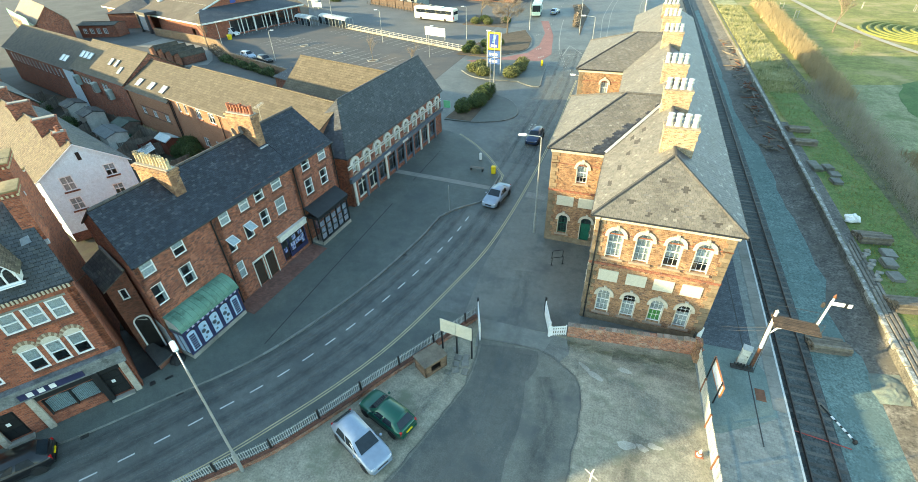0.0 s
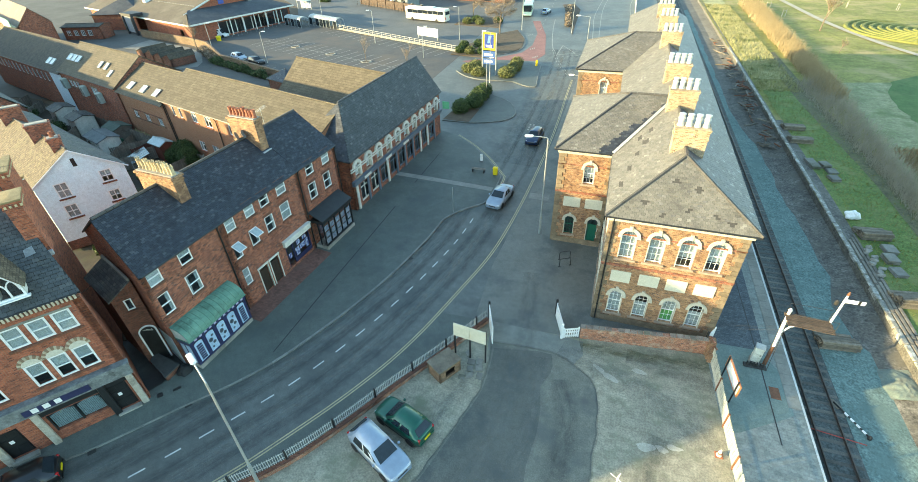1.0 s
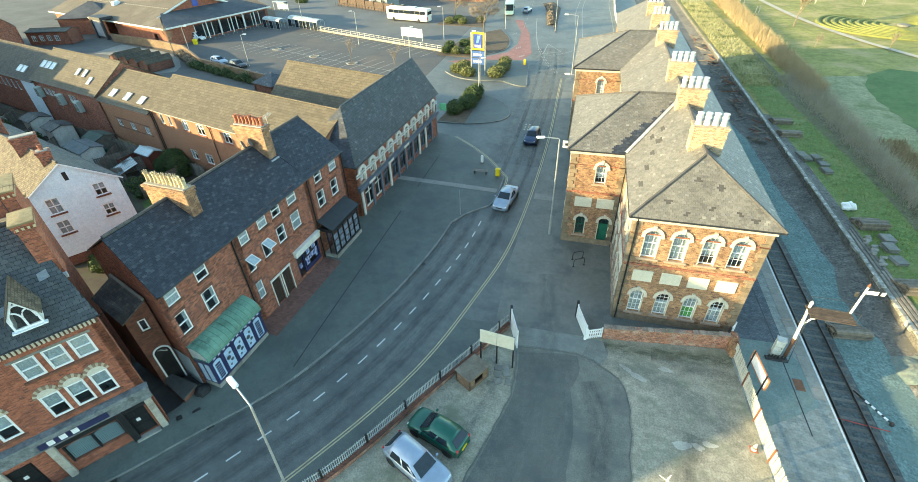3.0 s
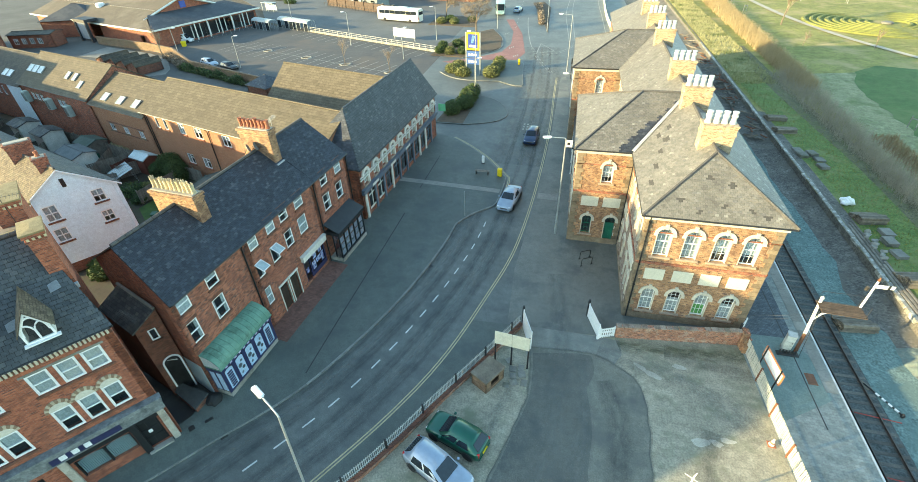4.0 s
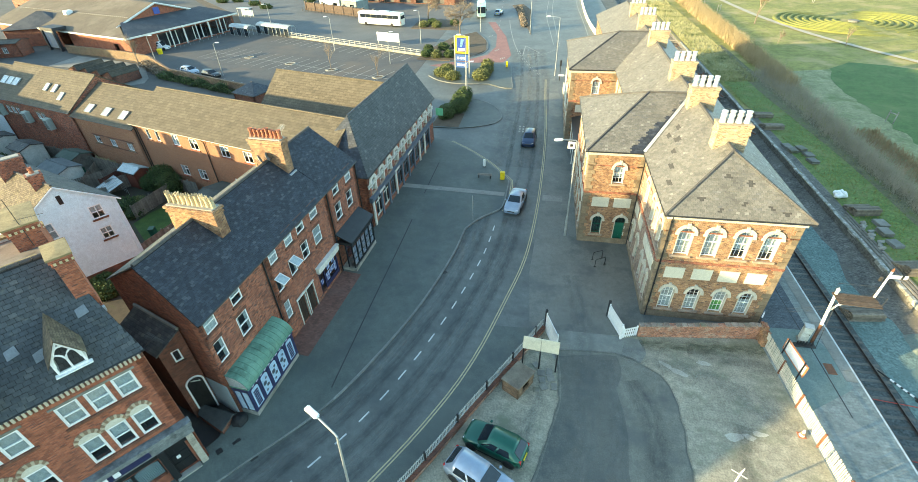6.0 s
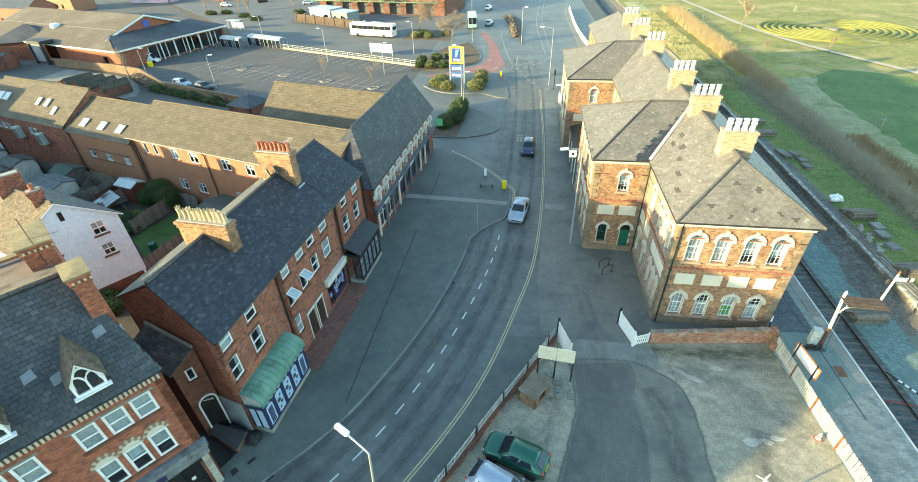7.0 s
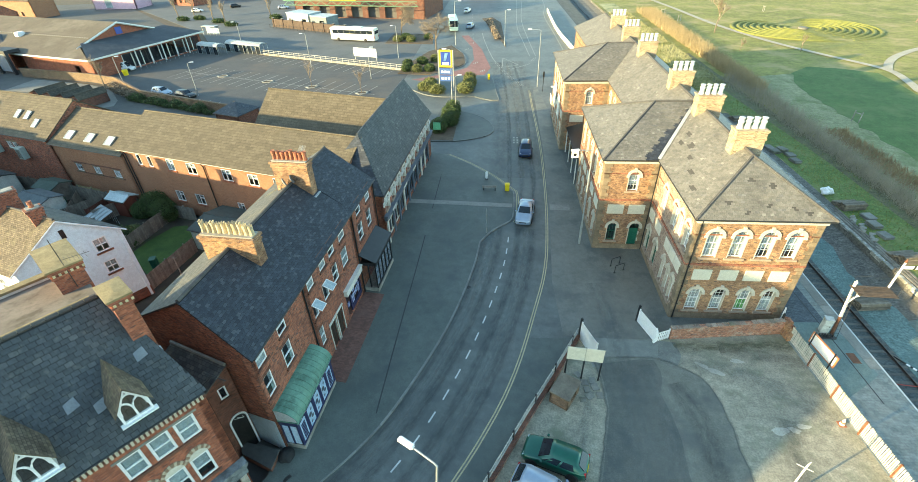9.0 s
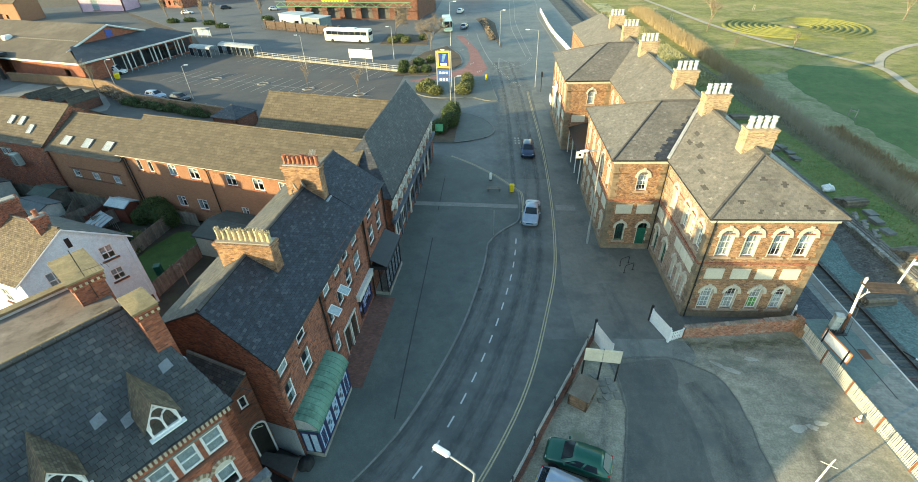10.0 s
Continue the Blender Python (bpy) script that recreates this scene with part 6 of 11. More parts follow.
for x in (alen - 1.72, alen - 7.15):
    b = bmesh.new()
    box(b, x, 0.14, 0.2, x + 1.1, 0.2, 2.4)
    for z0, z1 in ((0.35, 0.95), (1.15, 1.7), (1.85, 2.25)):
        for q in (0.1, 0.62):
            box(b, x + q, 0.11, z0, x + q + 0.38, 0.1405, z1)
    part("door", b, BLACK, acs, "black panelled double door")
    b = bmesh.new()
    box(b, x + 0.4, 0.095, 1.3, x + 0.6, 0.108, 1.55)
    part("notice", b, WHITE, acs)
    b = bmesh.new()
    box(b, x - 0.1, -0.35, 0.0, x + 1.2, 0.3, 0.19)
    part("door_step", b, CONCRETE, acs)


def dormer(parent, x, zs=10.66, front=-0.05):
    """A small gabled dormer with an arched three-light window."""
    slope = (14.1 - 9.9) / 3.85
    w, h0, hp = 0.56, 0.7, 1.7
    z = zs - 0.3
    body = bmesh.new()
    yb = lambda zz: (zz + 0.3 - 9.9) / slope + 0.1
    for s in (-1, 1):
        pts = [(x + s * w, front, z), (x + s * w, front, z + h0), (x + s * w, yb(z + h0), z + h0), (x + s * w, yb(z), z)]
        a = [body.verts.new(q) for q in pts]
        b2 = [body.verts.new((q[0] - s * 0.08, q[1], q[2])) for q in pts]
        body.faces.new(a if s < 0 else a[::-1])
        body.faces.new(b2 if s > 0 else b2[::-1])
        for i in range(4):
            j = (i + 1) % 4
            body.faces.new((a[i], a[j], b2[j], b2[i]))
    d = part("dormer", body, WHITE_DIRTY, parent, "white gabled dormer with arched lights")
    ro = bmesh.new()
    for s in (-1, 1):
        slab(ro, [[(x + s * (w + 0.14), front - 0.12, z + h0 - 0.12), (x, front - 0.12, z + hp + 0.08), (x, yb(z + hp) + 0.3, z + hp + 0.08), (x + s * (w + 0.14), yb(z + h0 - 0.12), z + h0 - 0.12)]], 0.07)
    part("dormer_roof", ro, TILE_OLD, d, "small mossy slate dormer roof")
    fr = bmesh.new()
    t = 0.09
    tri = [(x - w, z), (x + w, z), (x + w, z + h0), (x, z + hp), (x - w, z + h0)]
    inner_t = [(x - w + t, z + t), (x + w - t, z + t), (x + w - t, z + h0 - 0.02), (x, z + hp - 0.2), (x - w + t, z + h0 - 0.02)]
    for i in range(5):
        j = (i + 1) % 5
        q = [tri[i], tri[j], inner_t[j], inner_t[i]]
        a = [fr.verts.new((px, front - 0.04, pz)) for px, pz in q]
        c = [fr.verts.new((px, front + 0.05, pz)) for px, pz in q]
        fr.faces.new(a)
        fr.faces.new(c[::-1])
        for k in range(4):
            kk = (k + 1) % 4
            fr.faces.new((a[kk], a[k], c[k], c[kk]))
    bmesh.ops.recalc_face_normals(fr, faces=fr.faces[:])
    box(fr, x - 0.04, front - 0.03, z + t, x + 0.04, front + 0.03, z + 0.55)
    # curved bars
    for s in (-1, 1):
        arc = [(x + s * (w - t) * math.cos(a), front, z + 0.42 + 0.93 * math.sin(a)) for a in [i * math.pi / 2 / 6 for i in range(7)]]
        tube(fr, arc, 0.05, 6)
        arc = [(x + s * 0.32 * (1 - math.cos(a)), front, z + 0.5 + 0.5 * math.sin(a)) for a in [i * math.pi / 2 / 5 for i in range(6)]]
        tube(fr, arc, 0.04, 6)
    box(fr, x - w - 0.12, front - 0.16, z - 0.07, x + w + 0.12, front + 0.08, z)
    part("dormer_frame", fr, WHITE, d, "white curved-bar window frame")
    gl = bmesh.new()
    gl.faces.new([gl.verts.new((px, front + 0.02, pz)) for px, pz in inner_t])
    bmesh.ops.solidify(gl, geom=gl.faces[:], thickness=0.01)
    part("pane", gl, GLASS, d)


for x in (alen - 2.3, alen - 5.6, alen - 8.9):
    dormer(acs, x)
stack(acs, alen - 1.05, alen - 0.35, 2.2, 3.5, 11.0, 14.35, BRICK_SMOOTH, 0, BUFF, 0.5, "red brick chimney with a mossy oversailing cap", cap=MOSS_CAP)
tall = stack(acs, alen - 2.1, alen - 0.95, 6.05, 8.35, 12.5, 14.55, BRICK_SMOOTH, 0, BUFF, 0.5, "red brick chimney with a television aerial", cap=MOSS_CAP)
b = bmesh.new()
tube(b, [(alen - 1.5, 6.0, 13.4), (alen - 1.5, 6.0, 16.0)], 0.018, 6)
tube(b, [(alen - 1.6, 6.05, 14.9), (alen - 0.5, 5.7, 14.95)], 0.01, 5)
for k in range(7):
    x = alen - 1.5 + k * 0.14
    tube(b, [(x, 5.6 - 0.04 * k, 14.93), (x, 6.2 - 0.04 * k, 14.93)], 0.006, 4)
part("aerial", b, IRON, tall, "thin metal television aerial")
for x, y in ((alen - 1.35, 1.6), (alen - 4.1, 1.3), (alen - 3.35, 0.9)):
    b = bmesh.new()
    slope = (14.1 - 9.9) / 3.85
    z = 9.6 + y * slope + 0.13
    for k in range(2):
        b.faces.new([b.verts.new((x + dx + 0.08 * k, y + dy, z + dy * slope + 0.02 + 0.01 * k)) for dx, dy in ((0, 0), (0.4, 0.05), (0.36, 0.34), (0.03, 0.28))])
    bmesh.ops.solidify(b, geom=b.faces[:], thickness=0.015)
    part("lead_patch", b, LEAD, acs, "loose lead flashing on the slates")

# shallow felted roof behind its ridge, with a mossy parapet
PALE_FELT = surface("pale_felt_roof", (0.10, 0.08, 0.066), (0.24, 0.205, 0.175), 1.2, 20, 0.9, 0.2, stain=(0.075, 0.06, 0.045), stain_scale=0.6)
b = bmesh.new()
slab(b, [[(0, 3.95, 13.62), (alen - 1.15, 3.95, 13.62), (alen - 0.95, 8.7, 12.9), (0, 8.7, 12.9)]], 0.15)
part("rear_roof", b, PALE_FELT, acs, "pale felted shallow roof behind the ridge")
# unseen rear wall, made white to bounce light onto the white house
b = bmesh.new()
box(b, 0, 8.7, 0.0, alen - 0.95, 9.0, 13.05)
part("rear_wall", b, WHITE_DIRTY, acs, "unseen rear wall made white to bounce light")
b = bmesh.new()
prism(b, [(alen - 1.2, 3.9), (alen - 1.18, 3.9), (alen - 0.93, 9.0), (alen - 1.1, 9.0)], 0.0, lambda x, y: 13.45 - 0.11 * (y - 3.9))
part("end_wall", b, BRICK_SMOOTH, acs)
b = bmesh.new()
box(b, 0, 8.64, 13.05, alen - 0.9, 9.06, 13.17)
part("parapet_coping", b, MOSS_CAP, acs, "mossy yellow parapet coping")
b = bmesh.new()
for i in range(int((alen - 1.2) / 0.4)):
    tube(b, [(i * 0.4, 3.9, 13.93), (i * 0.4 + 0.38, 3.9, 13.93)], 0.09, 6)
part("ridge_mortar", b, MOSS_CAP, acs, "mossy mortared ridge")

# unseen block behind the shop, added only to shade the terrace's end wall
b = bmesh.new()
box(b, 2.0, 9.07, 0.0, alen - 2.3, 13.4, 10.1)
part("rear_wing", b, BRICK_DARK, acs, "unseen brick block added behind the shop for shade")
b = bmesh.new()
box(b, 1.9, 9.07, 10.102, alen - 2.2, 13.5, 10.25)
part("rear_wing_roof", b, ROOF_FELT, acs)

# narrow brick annex in the alley, with a one-way slate roof and an arched door
ANNEX_A, ANNEX_B = (-28.95, 16.25), (-28.1, 17.43)
annex = thing("alley_annex", (0, 0, 0), "narrow dark brick annex with a sloping slate roof", "outbuilding")
an_m, an_l = face_frame(ANNEX_A, ANNEX_B, 0.3)
annex.matrix_basis = an_m
SX, SY = -1.14, 3.83        # how far its back stands askew and behind
b = bmesh.new()
wall_mesh(b, an_l, 0, 6.1, 0.3, [(0.55, 1.0, 4.95, 5.85)], Matrix())
prism(b, [(0.002, 0.302), (0.3, 0.302), (0.3 + SX, SY), (SX, SY)], 0.0, 6.1)
prism(b, [(0.302 + SX, SY - 0.3), (an_l + SX, SY - 0.3), (an_l + SX, SY), (0.302 + SX, SY)], 0.0, 6.1)
part("wall", b, BRICK_DARK, annex)
b = bmesh.new()
f0 = [b.verts.new((x, 0.0, z)) for x, z in ((0, 6.102), (an_l, 6.102), (an_l, 7.12))]
f1 = [b.verts.new((x, 0.28, z)) for x, z in ((0, 6.102), (an_l, 6.102), (an_l, 7.12))]
b.faces.new(f0)
b.faces.new(f1[::-1])
for k in range(3):
    b.faces.new((f0[(k + 1) % 3], f0[k], f1[k], f1[(k + 1) % 3]))
bmesh.ops.recalc_face_normals(b, faces=b.faces[:])
part("gable", b, BRICK_DARK, annex)
b = bmesh.new()
slab(b, [[(-0.14, -0.1, 6.1), (an_l, -0.1, 7.2), (an_l + SX, SY + 0.1, 7.2), (-0.14 + SX, SY + 0.1, 6.1)]], 0.09)
part("roof", b, SLATE_MOSS, annex, "weathered slate slope")
b = bmesh.new()
tube(b, [(an_l - 0.04, -0.1, 7.26), (an_l - 0.04 + SX, SY + 0.1, 7.26)], 0.1, 6)
part("ridge", b, CONCRETE_SLAB, annex, "grey ridge tiles")
window(annex, Matrix.Translation((0.775, 0, 4.95)), "plain", 0.45, 0.9, blind=False)
k = 10
cx, r_in, r_out, zc = 0.86, 0.44, 0.54, 2.85
outer = [(cx + r_out, 0.02)] + [(cx + r_out * math.cos(math.pi * q / k), zc + r_out * math.sin(math.pi * q / k)) for q in range(k + 1)] + [(cx - r_out, 0.02)]
inner = [(cx + r_in, 0.02)] + [(cx + r_in * math.cos(math.pi * q / k), zc + r_in * math.sin(math.pi * q / k)) for q in range(k + 1)] + [(cx - r_in, 0.02)]
b = bmesh.new()
ro = [[b.verts.new((x, y, z)) for x, z in pts] for pts, y in ((outer, -0.07), (inner, -0.07), (inner, -0.003), (outer, -0.003))]
for p, q in zip(ro, ro[1:] + ro[:1]):
    for n_ in range(len(outer) - 1):
        b.faces.new((p[n_], p[n_ + 1], q[n_ + 1], q[n_]))
bmesh.ops.recalc_face_normals(b, faces=b.faces[:])
part("door_arch", b, WHITE, annex, "white painted arch of the alley door")
b = bmesh.new()
f = b.faces.new([b.verts.new((x, -0.02, z)) for x, z in inner])
bmesh.ops.solidify(b, geom=[f], thickness=0.015)
door_ob = part("alley_door", b, surface("dark_alley_door", (0.02, 0.02, 0.02), (0.05, 0.048, 0.045), 2, 20, 0.6, 0.2), annex, "dark arched alley door")
b = bmesh.new()
for an in (35, 65, 95):
    tube(b, [(cx + 0.3, -0.045, zc - 0.05), (cx + 0.3 + 0.7 * math.cos(radians(an + 60)) * 0.8, -0.045, zc - 0.05 + 0.32 * math.sin(radians(an)))], 0.018, 5)
part("fanlight_bars", b, WHITE_DIRTY, door_ob)
# flat slab over low brick walls at the foot of the white wall
lw = thing("bin_store", (0, 0, 0), "low dark brick store under a flat slab", "store")
b = bmesh.new()
SLAB_PTS = [(-28.85, 16.85), (-28.5, 16.15), (-26.45, 15.38), (-26.4, 16.45)]
prism(b, SLAB_PTS, 0.28, 0.9)
part("wall", b, BRICK_DARK, lw)
b = bmesh.new()
prism(b, [(-28.9, 16.88), (-28.52, 16.1), (-26.38, 15.3), (-26.33, 16.5)], 0.902, 1.0)
part("slab", b, surface("dark_damp_slab", (0.045, 0.048, 0.048), (0.085, 0.088, 0.085), 1.5, 25, 0.8, 0.3), lw, "dark damp slab")
# long toothed aerial by the shop's eaves
aer = thing("roof_aerial", (0, 0, 0), "long toothed television aerial in the alley", "aerial")
b = bmesh.new()
e0, e1 = Vector((-26.2, 15.04, 9.28)), Vector((-27.27, 15.16, 9.65))
tube(b, [e0, e1], 0.018, 5)
side = (e1 - e0).cross(Vector((0, 0, 1))).normalized() * 0.16
for k in range(18):
    c_ = e0.lerp(e1, k / 17)
    tube(b, [c_ - side, c_ + side], 0.006, 4)
tube(b, [e0.lerp(e1, 0.6), Vector((-27.5, 14.5, 9.0))], 0.018, 5)
part("antenna", b, IRON, aer)
SACK = surface("black_plastic", (0.010, 0.011, 0.012), (0.022, 0.023, 0.025), 4, 20, 0.8, 0.2)
b = bmesh.new()
bmesh.ops.create_icosphere(b, subdivisions=4, radius=0.5)
for v in b.verts:
    v.co += v.co.normalized() * 0.09 * noise.noise(v.co * 3.5)
    v.co.z = max(v.co.z, -0.4)
tagged(part("rubbish_sack", b, SACK, None, "", Matrix.Translation((-26.0, 16.45, 0.42)), True), "full black plastic rubbish sack beside the shop bay", "rubbish sack")

# dishes and an aerial on the terrace
def dish(parent, x, y, z, turn, label="grey satellite dish on a bracket"):
    m = Matrix.Translation((x, y, z)) @ pose(0, 0, 0, 68, 0, turn)
    b = bmesh.new()
    lathe(b, [(0.02, 0.0), (0.16, 0.02), (0.28, 0.07), (0.33, 0.11), (0.33, 0.125), (0.27, 0.09), (0.15, 0.04), (0.02, 0.02)], 14)
    d = part("satellite_dish", b, surface("dull_grey_dish", (0.16, 0.165, 0.17), (0.24, 0.245, 0.25), 2, 20, 0.6, 0.1), parent, label, m, True)
    b = bmesh.new()
    tube(b, [(0, -0.3, 0.1), (0, -0.2, 0.4), (0, 0.0, 0.45)], 0.015, 5)
    part("feed_arm", b, IRON, d)
    b = bmesh.new()
    tube(b, [(0, 0, 0.0), (0, -0.1, -0.25), (0, -0.5, -0.4)], 0.025, 5)
    part("bracket", b, IRON, d)


dish(terrace_obs[1], 7.35, T_MID - 0.1, T_RIDGE - T_BASE + 0.45, 20)
dish(terrace_obs[1], 7.0, T_MID + 0.35, T_RIDGE - T_BASE + 0.35, 35)
b = bmesh.new()
zr = T_RIDGE - T_BASE + 0.2
tube(b, [(1.5, T_MID, zr - 0.2), (1.5, T_MID, zr + 1.5)], 0.018, 6)
tube(b, [(0.9, T_MID - 0.2, zr + 1.4), (2.3, T_MID + 0.2, zr + 1.45)], 0.012, 5)
for k in range(9):
    x = 0.95 + k * 0.16
    tube(b, [(x, T_MID - 0.45 + 0.045 * k, zr + 1.42), (x, T_MID + 0.1 + 0.045 * k, zr + 1.42)], 0.008, 4)
part("aerial", b, GALV, terrace_obs[2], "thin metal television aerial")


# ---- the long shop building with arches ----
def hipped_block(name, label, p0, p1, base, eave, ridge, depth, mid, holes, wall_mat, roof_mat, hip0=0.0, hip1=0.0, over=0.3, category="building", th=0.35, extra_holes=(), slates=None):
    """A block with a pitched roof that is hipped or gabled at each end."""
    m, length = face_frame(p0, p1, base)
    h = thing(name, (0, 0, 0), label, category)
    h.matrix_basis = m
    e, r = eave - base, ridge - base
    w = bmesh.new()
    wall_mesh(w, length, 0, e, th, [(a, b, c - base, d - base) for a, b, c, d in holes])
    for a, b in (((length, 0), (length, depth)), ((length, depth), (0, depth)), ((0, depth), (0, 0))):
        mm, ll = face_frame(a, b)
        wall_mesh(w, ll, 0, e, th, [], mm)
    for x, hip in ((0.0, hip0), (length, hip1)):
        if not hip:
            s = th if x == 0 else -th
            tri = [(x, 0, e), (x, depth, e), (x, mid, r - 0.05)]
            a, b = [w.verts.new(q) for q in tri], [w.verts.new((q[0] + s, q[1], q[2])) for q in tri]
            w.faces.new(a)
            w.faces.new(b[::-1])
            for i in range(3):
                w.faces.new((a[i], a[(i + 1) % 3], b[(i + 1) % 3], b[i]))
    bmesh.ops.recalc_face_normals(w, faces=w.faces[:])
    part("wall", w, wall_mat, h)
    ze = e + 0.06
    xa, xb = -(over if hip0 else 0.12), length + (over if hip1 else 0.12)
    ra, rb = (hip0 if hip0 else xa), (length - hip1 if hip1 else xb)
    planes = [("roof", [(xa, -over, ze), (xb, -over, ze), (rb, mid, r), (ra, mid, r)]), ("back_roof", [(xb, depth + over, ze), (xa, depth + over, ze), (ra, mid, r), (rb, mid, r)])]
    if hip0:
        planes.append(("hip_roof", [(xa, depth + over, ze), (xa, -over, ze), (ra, mid, r)]))
    if hip1:
        planes.append(("hip_roof", [(xb, -over, ze), (xb, depth + over, ze), (rb, mid, r)]))
    for nm, pl in planes:
        ro = bmesh.new()
        slab(ro, [pl], 0.12)
        ro_ob = part(nm, ro, ROOF_FELT if slates and nm == "roof" else roof_mat, h)
        if slates and nm == "roof":
            slate_field(ro_ob, pl, 0.32, 0.24, slates, 0, seed=61, label="slates of the front slope", gap=0.01, seam=0.016)
    rt = bmesh.new()
    ridge_run(rt, (ra, mid, r), (rb, mid, r), 0.1)
    part("ridge_tiles", rt, roof_mat, h)
    g = bmesh.new()
    tube(g, [(xa, -over - 0.04, ze - 0.08), (xb, -over - 0.04, ze - 0.08)], 0.06, 6)
    part("gutter", g, BLACK, h)
    # one partition and a mid floor, added to keep light out of the rooms
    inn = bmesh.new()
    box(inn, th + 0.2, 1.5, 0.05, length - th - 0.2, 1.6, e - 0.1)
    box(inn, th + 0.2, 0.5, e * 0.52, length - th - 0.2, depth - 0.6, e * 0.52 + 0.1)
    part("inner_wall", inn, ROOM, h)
    return h, m, length


B_HOLES = [(0.75 + 2.12 * i, 1.55 + 2.12 * i, 4.05, 5.5) for i in range(10)]
arcade, bmx, blen = hipped_block("arcade_shops", "long shop building with white arches over a slate-blue shopfront", (-24.25, 38.3), (-22.75, 59.8), 0.35, 6.15, 10.4, 6.3, 2.95, B_HOLES + [(1.2 + 2.1 * i, 2.85 + 2.1 * i, 0.9, 3.0) for i in range(9)], BRICK_RED, SLATE_BLUE, hip0=3.9, category="shops", slates=SLATES_ARCADE)
for a, b, c, d in B_HOLES:
    window(arcade, Matrix.Translation(((a + b) / 2, 0, c - 0.35)), "station", b - a, d - c, True)
for a, b, c, d in B_HOLES:
    hd, mid_x, zc = bmesh.new(), (a + b) / 2, d - 0.35 - (b - a) / 2
    ring = []
    for q in range(13):
        cq, sq = math.cos(math.pi * q / 12), math.sin(math.pi * q / 12)
        ring.append([hd.verts.new((mid_x + rr * cq, y, zc + rr * sq)) for rr in ((b - a) / 2 + 0.06, (b - a) / 2 + 0.36) for y in (-0.16, -0.004)])
    for p, q in zip(ring, ring[1:]):
        for u_, v_ in ((0, 2), (2, 3), (3, 1), (1, 0)):
            hd.faces.new((p[u_], p[v_], q[v_], q[u_]))
    hd.faces.new(ring[0])
    hd.faces.new(ring[-1][::-1])
    bmesh.ops.recalc_face_normals(hd, faces=hd.faces[:])
    box(hd, b + 0.02, -0.15, c - 0.35, b + 0.24, -0.005, zc - 0.002)
    part("arch_hood", hd, WHITE_DIRTY, arcade, "thick white arched hood with a short post")
b = bmesh.new()
box(b, -0.05, -0.12, 4.72, blen + 0.05, -0.003, 4.8)
box(b, -0.05, -0.12, 4.46, blen + 0.05, -0.003, 4.55)
part("string_course", b, WHITE_DIRTY, arcade, "white band linking the arches")
b = bmesh.new()
box(b, -0.1, -0.3, 3.0, blen + 0.1, -0.003, 3.4)
box(b, -0.1, -0.4, 3.4, blen + 0.1, -0.003, 3.52)
part("fascia", b, SLATE_PAINT, arcade, "slate-blue shop fascia")
for i in range(10):
    x = 0.35 + 2.1 * i
    b = bevel_box(x, -0.16, 0.0, x + 0.32, -0.004, 3.0, 0.02)
    part("pilaster", b, SLATE_PAINT if i not in (0, 3, 7, 8) else WHITE_DIRTY, arcade)
for i in range(9):
    x = 1.2 + 2.1 * i
    b = bmesh.new()
    for q in (0.0, 0.8, 1.55):
        box(b, x + q, 0.06, 0.5, x + q + 0.1, 0.14, 2.62)
    box(b, x, 0.06, 0.5, x + 1.65, 0.14, 0.75)
    box(b, x + 0.1, 0.065, 2.1, x + 1.55, 0.135, 2.2)
    part("shop_frame", b, WHITE_DIRTY if i < 2 else SLATE_PAINT, arcade)
    b = bmesh.new()
    box(b, x + 0.1, 0.09, 0.75, x + 1.55, 0.1, 2.62)
    part("shop_pane", b, GLASS, arcade)
for x in (1.75, 6.2, 10.4):
    b = bevel_box(x, -0.35, 3.05, x + 1.3, -0.303, 3.38, 0.01)
    part("sign_board", b, WHITE_DIRTY, arcade, "small plain shop sign")
# hanging sign at the far corner
b = bevel_box(blen - 0.1, -1.5, 3.6, blen - 0.02, -0.5, 4.6, 0.04)
part("hanging_sign", b, surface("green_sign", (0.12, 0.42, 0.22), (0.18, 0.5, 0.28), 1, 10, 0.5, 0), arcade, "green hanging sign")

# ---- the long modern brick building ----
MD = Vector((0.963, -0.268, 0))
M0 = Vector((-54.5, 45.4, 0))


def mpt(s):
    p = M0 + MD * s
    return (p.x, p.y)


MAIN_UP = [(2.05, 2.65, 5.75, 7.0), (3.6, 4.2, 5.75, 7.0), (6.35, 7.4, 5.75, 7.0), (9.05, 10.35, 5.7, 6.95), (13.7, 14.95, 5.65, 6.9), (16.95, 18.2, 5.6, 6.85), (20.0, 21.2, 5.6, 6.85), (23.4, 24.6, 5.5, 6.75)]
MAIN_LO = [(5.85, 7.05, 2.0, 3.25), (8.65, 9.95, 2.0, 3.25), (14.4, 15.3, 2.2, 3.2), (19.0, 20.2, 1.8, 3.05)]
offices, mm_, ml_ = hipped_block("brick_offices", "long brown brick building with a tiled roof and white windows", mpt(0), mpt(27.6), 0.3, 7.35, 10.0, 9.2, 4.6, MAIN_UP + MAIN_LO, BRICK_MODERN, TILE_BROWN)
for a, b, c, d in MAIN_UP + MAIN_LO:
    window(offices, Matrix.Translation(((a + b) / 2, 0, c - 0.3)), "upvc" if b - a > 0.8 else "plain", b - a, d - c)
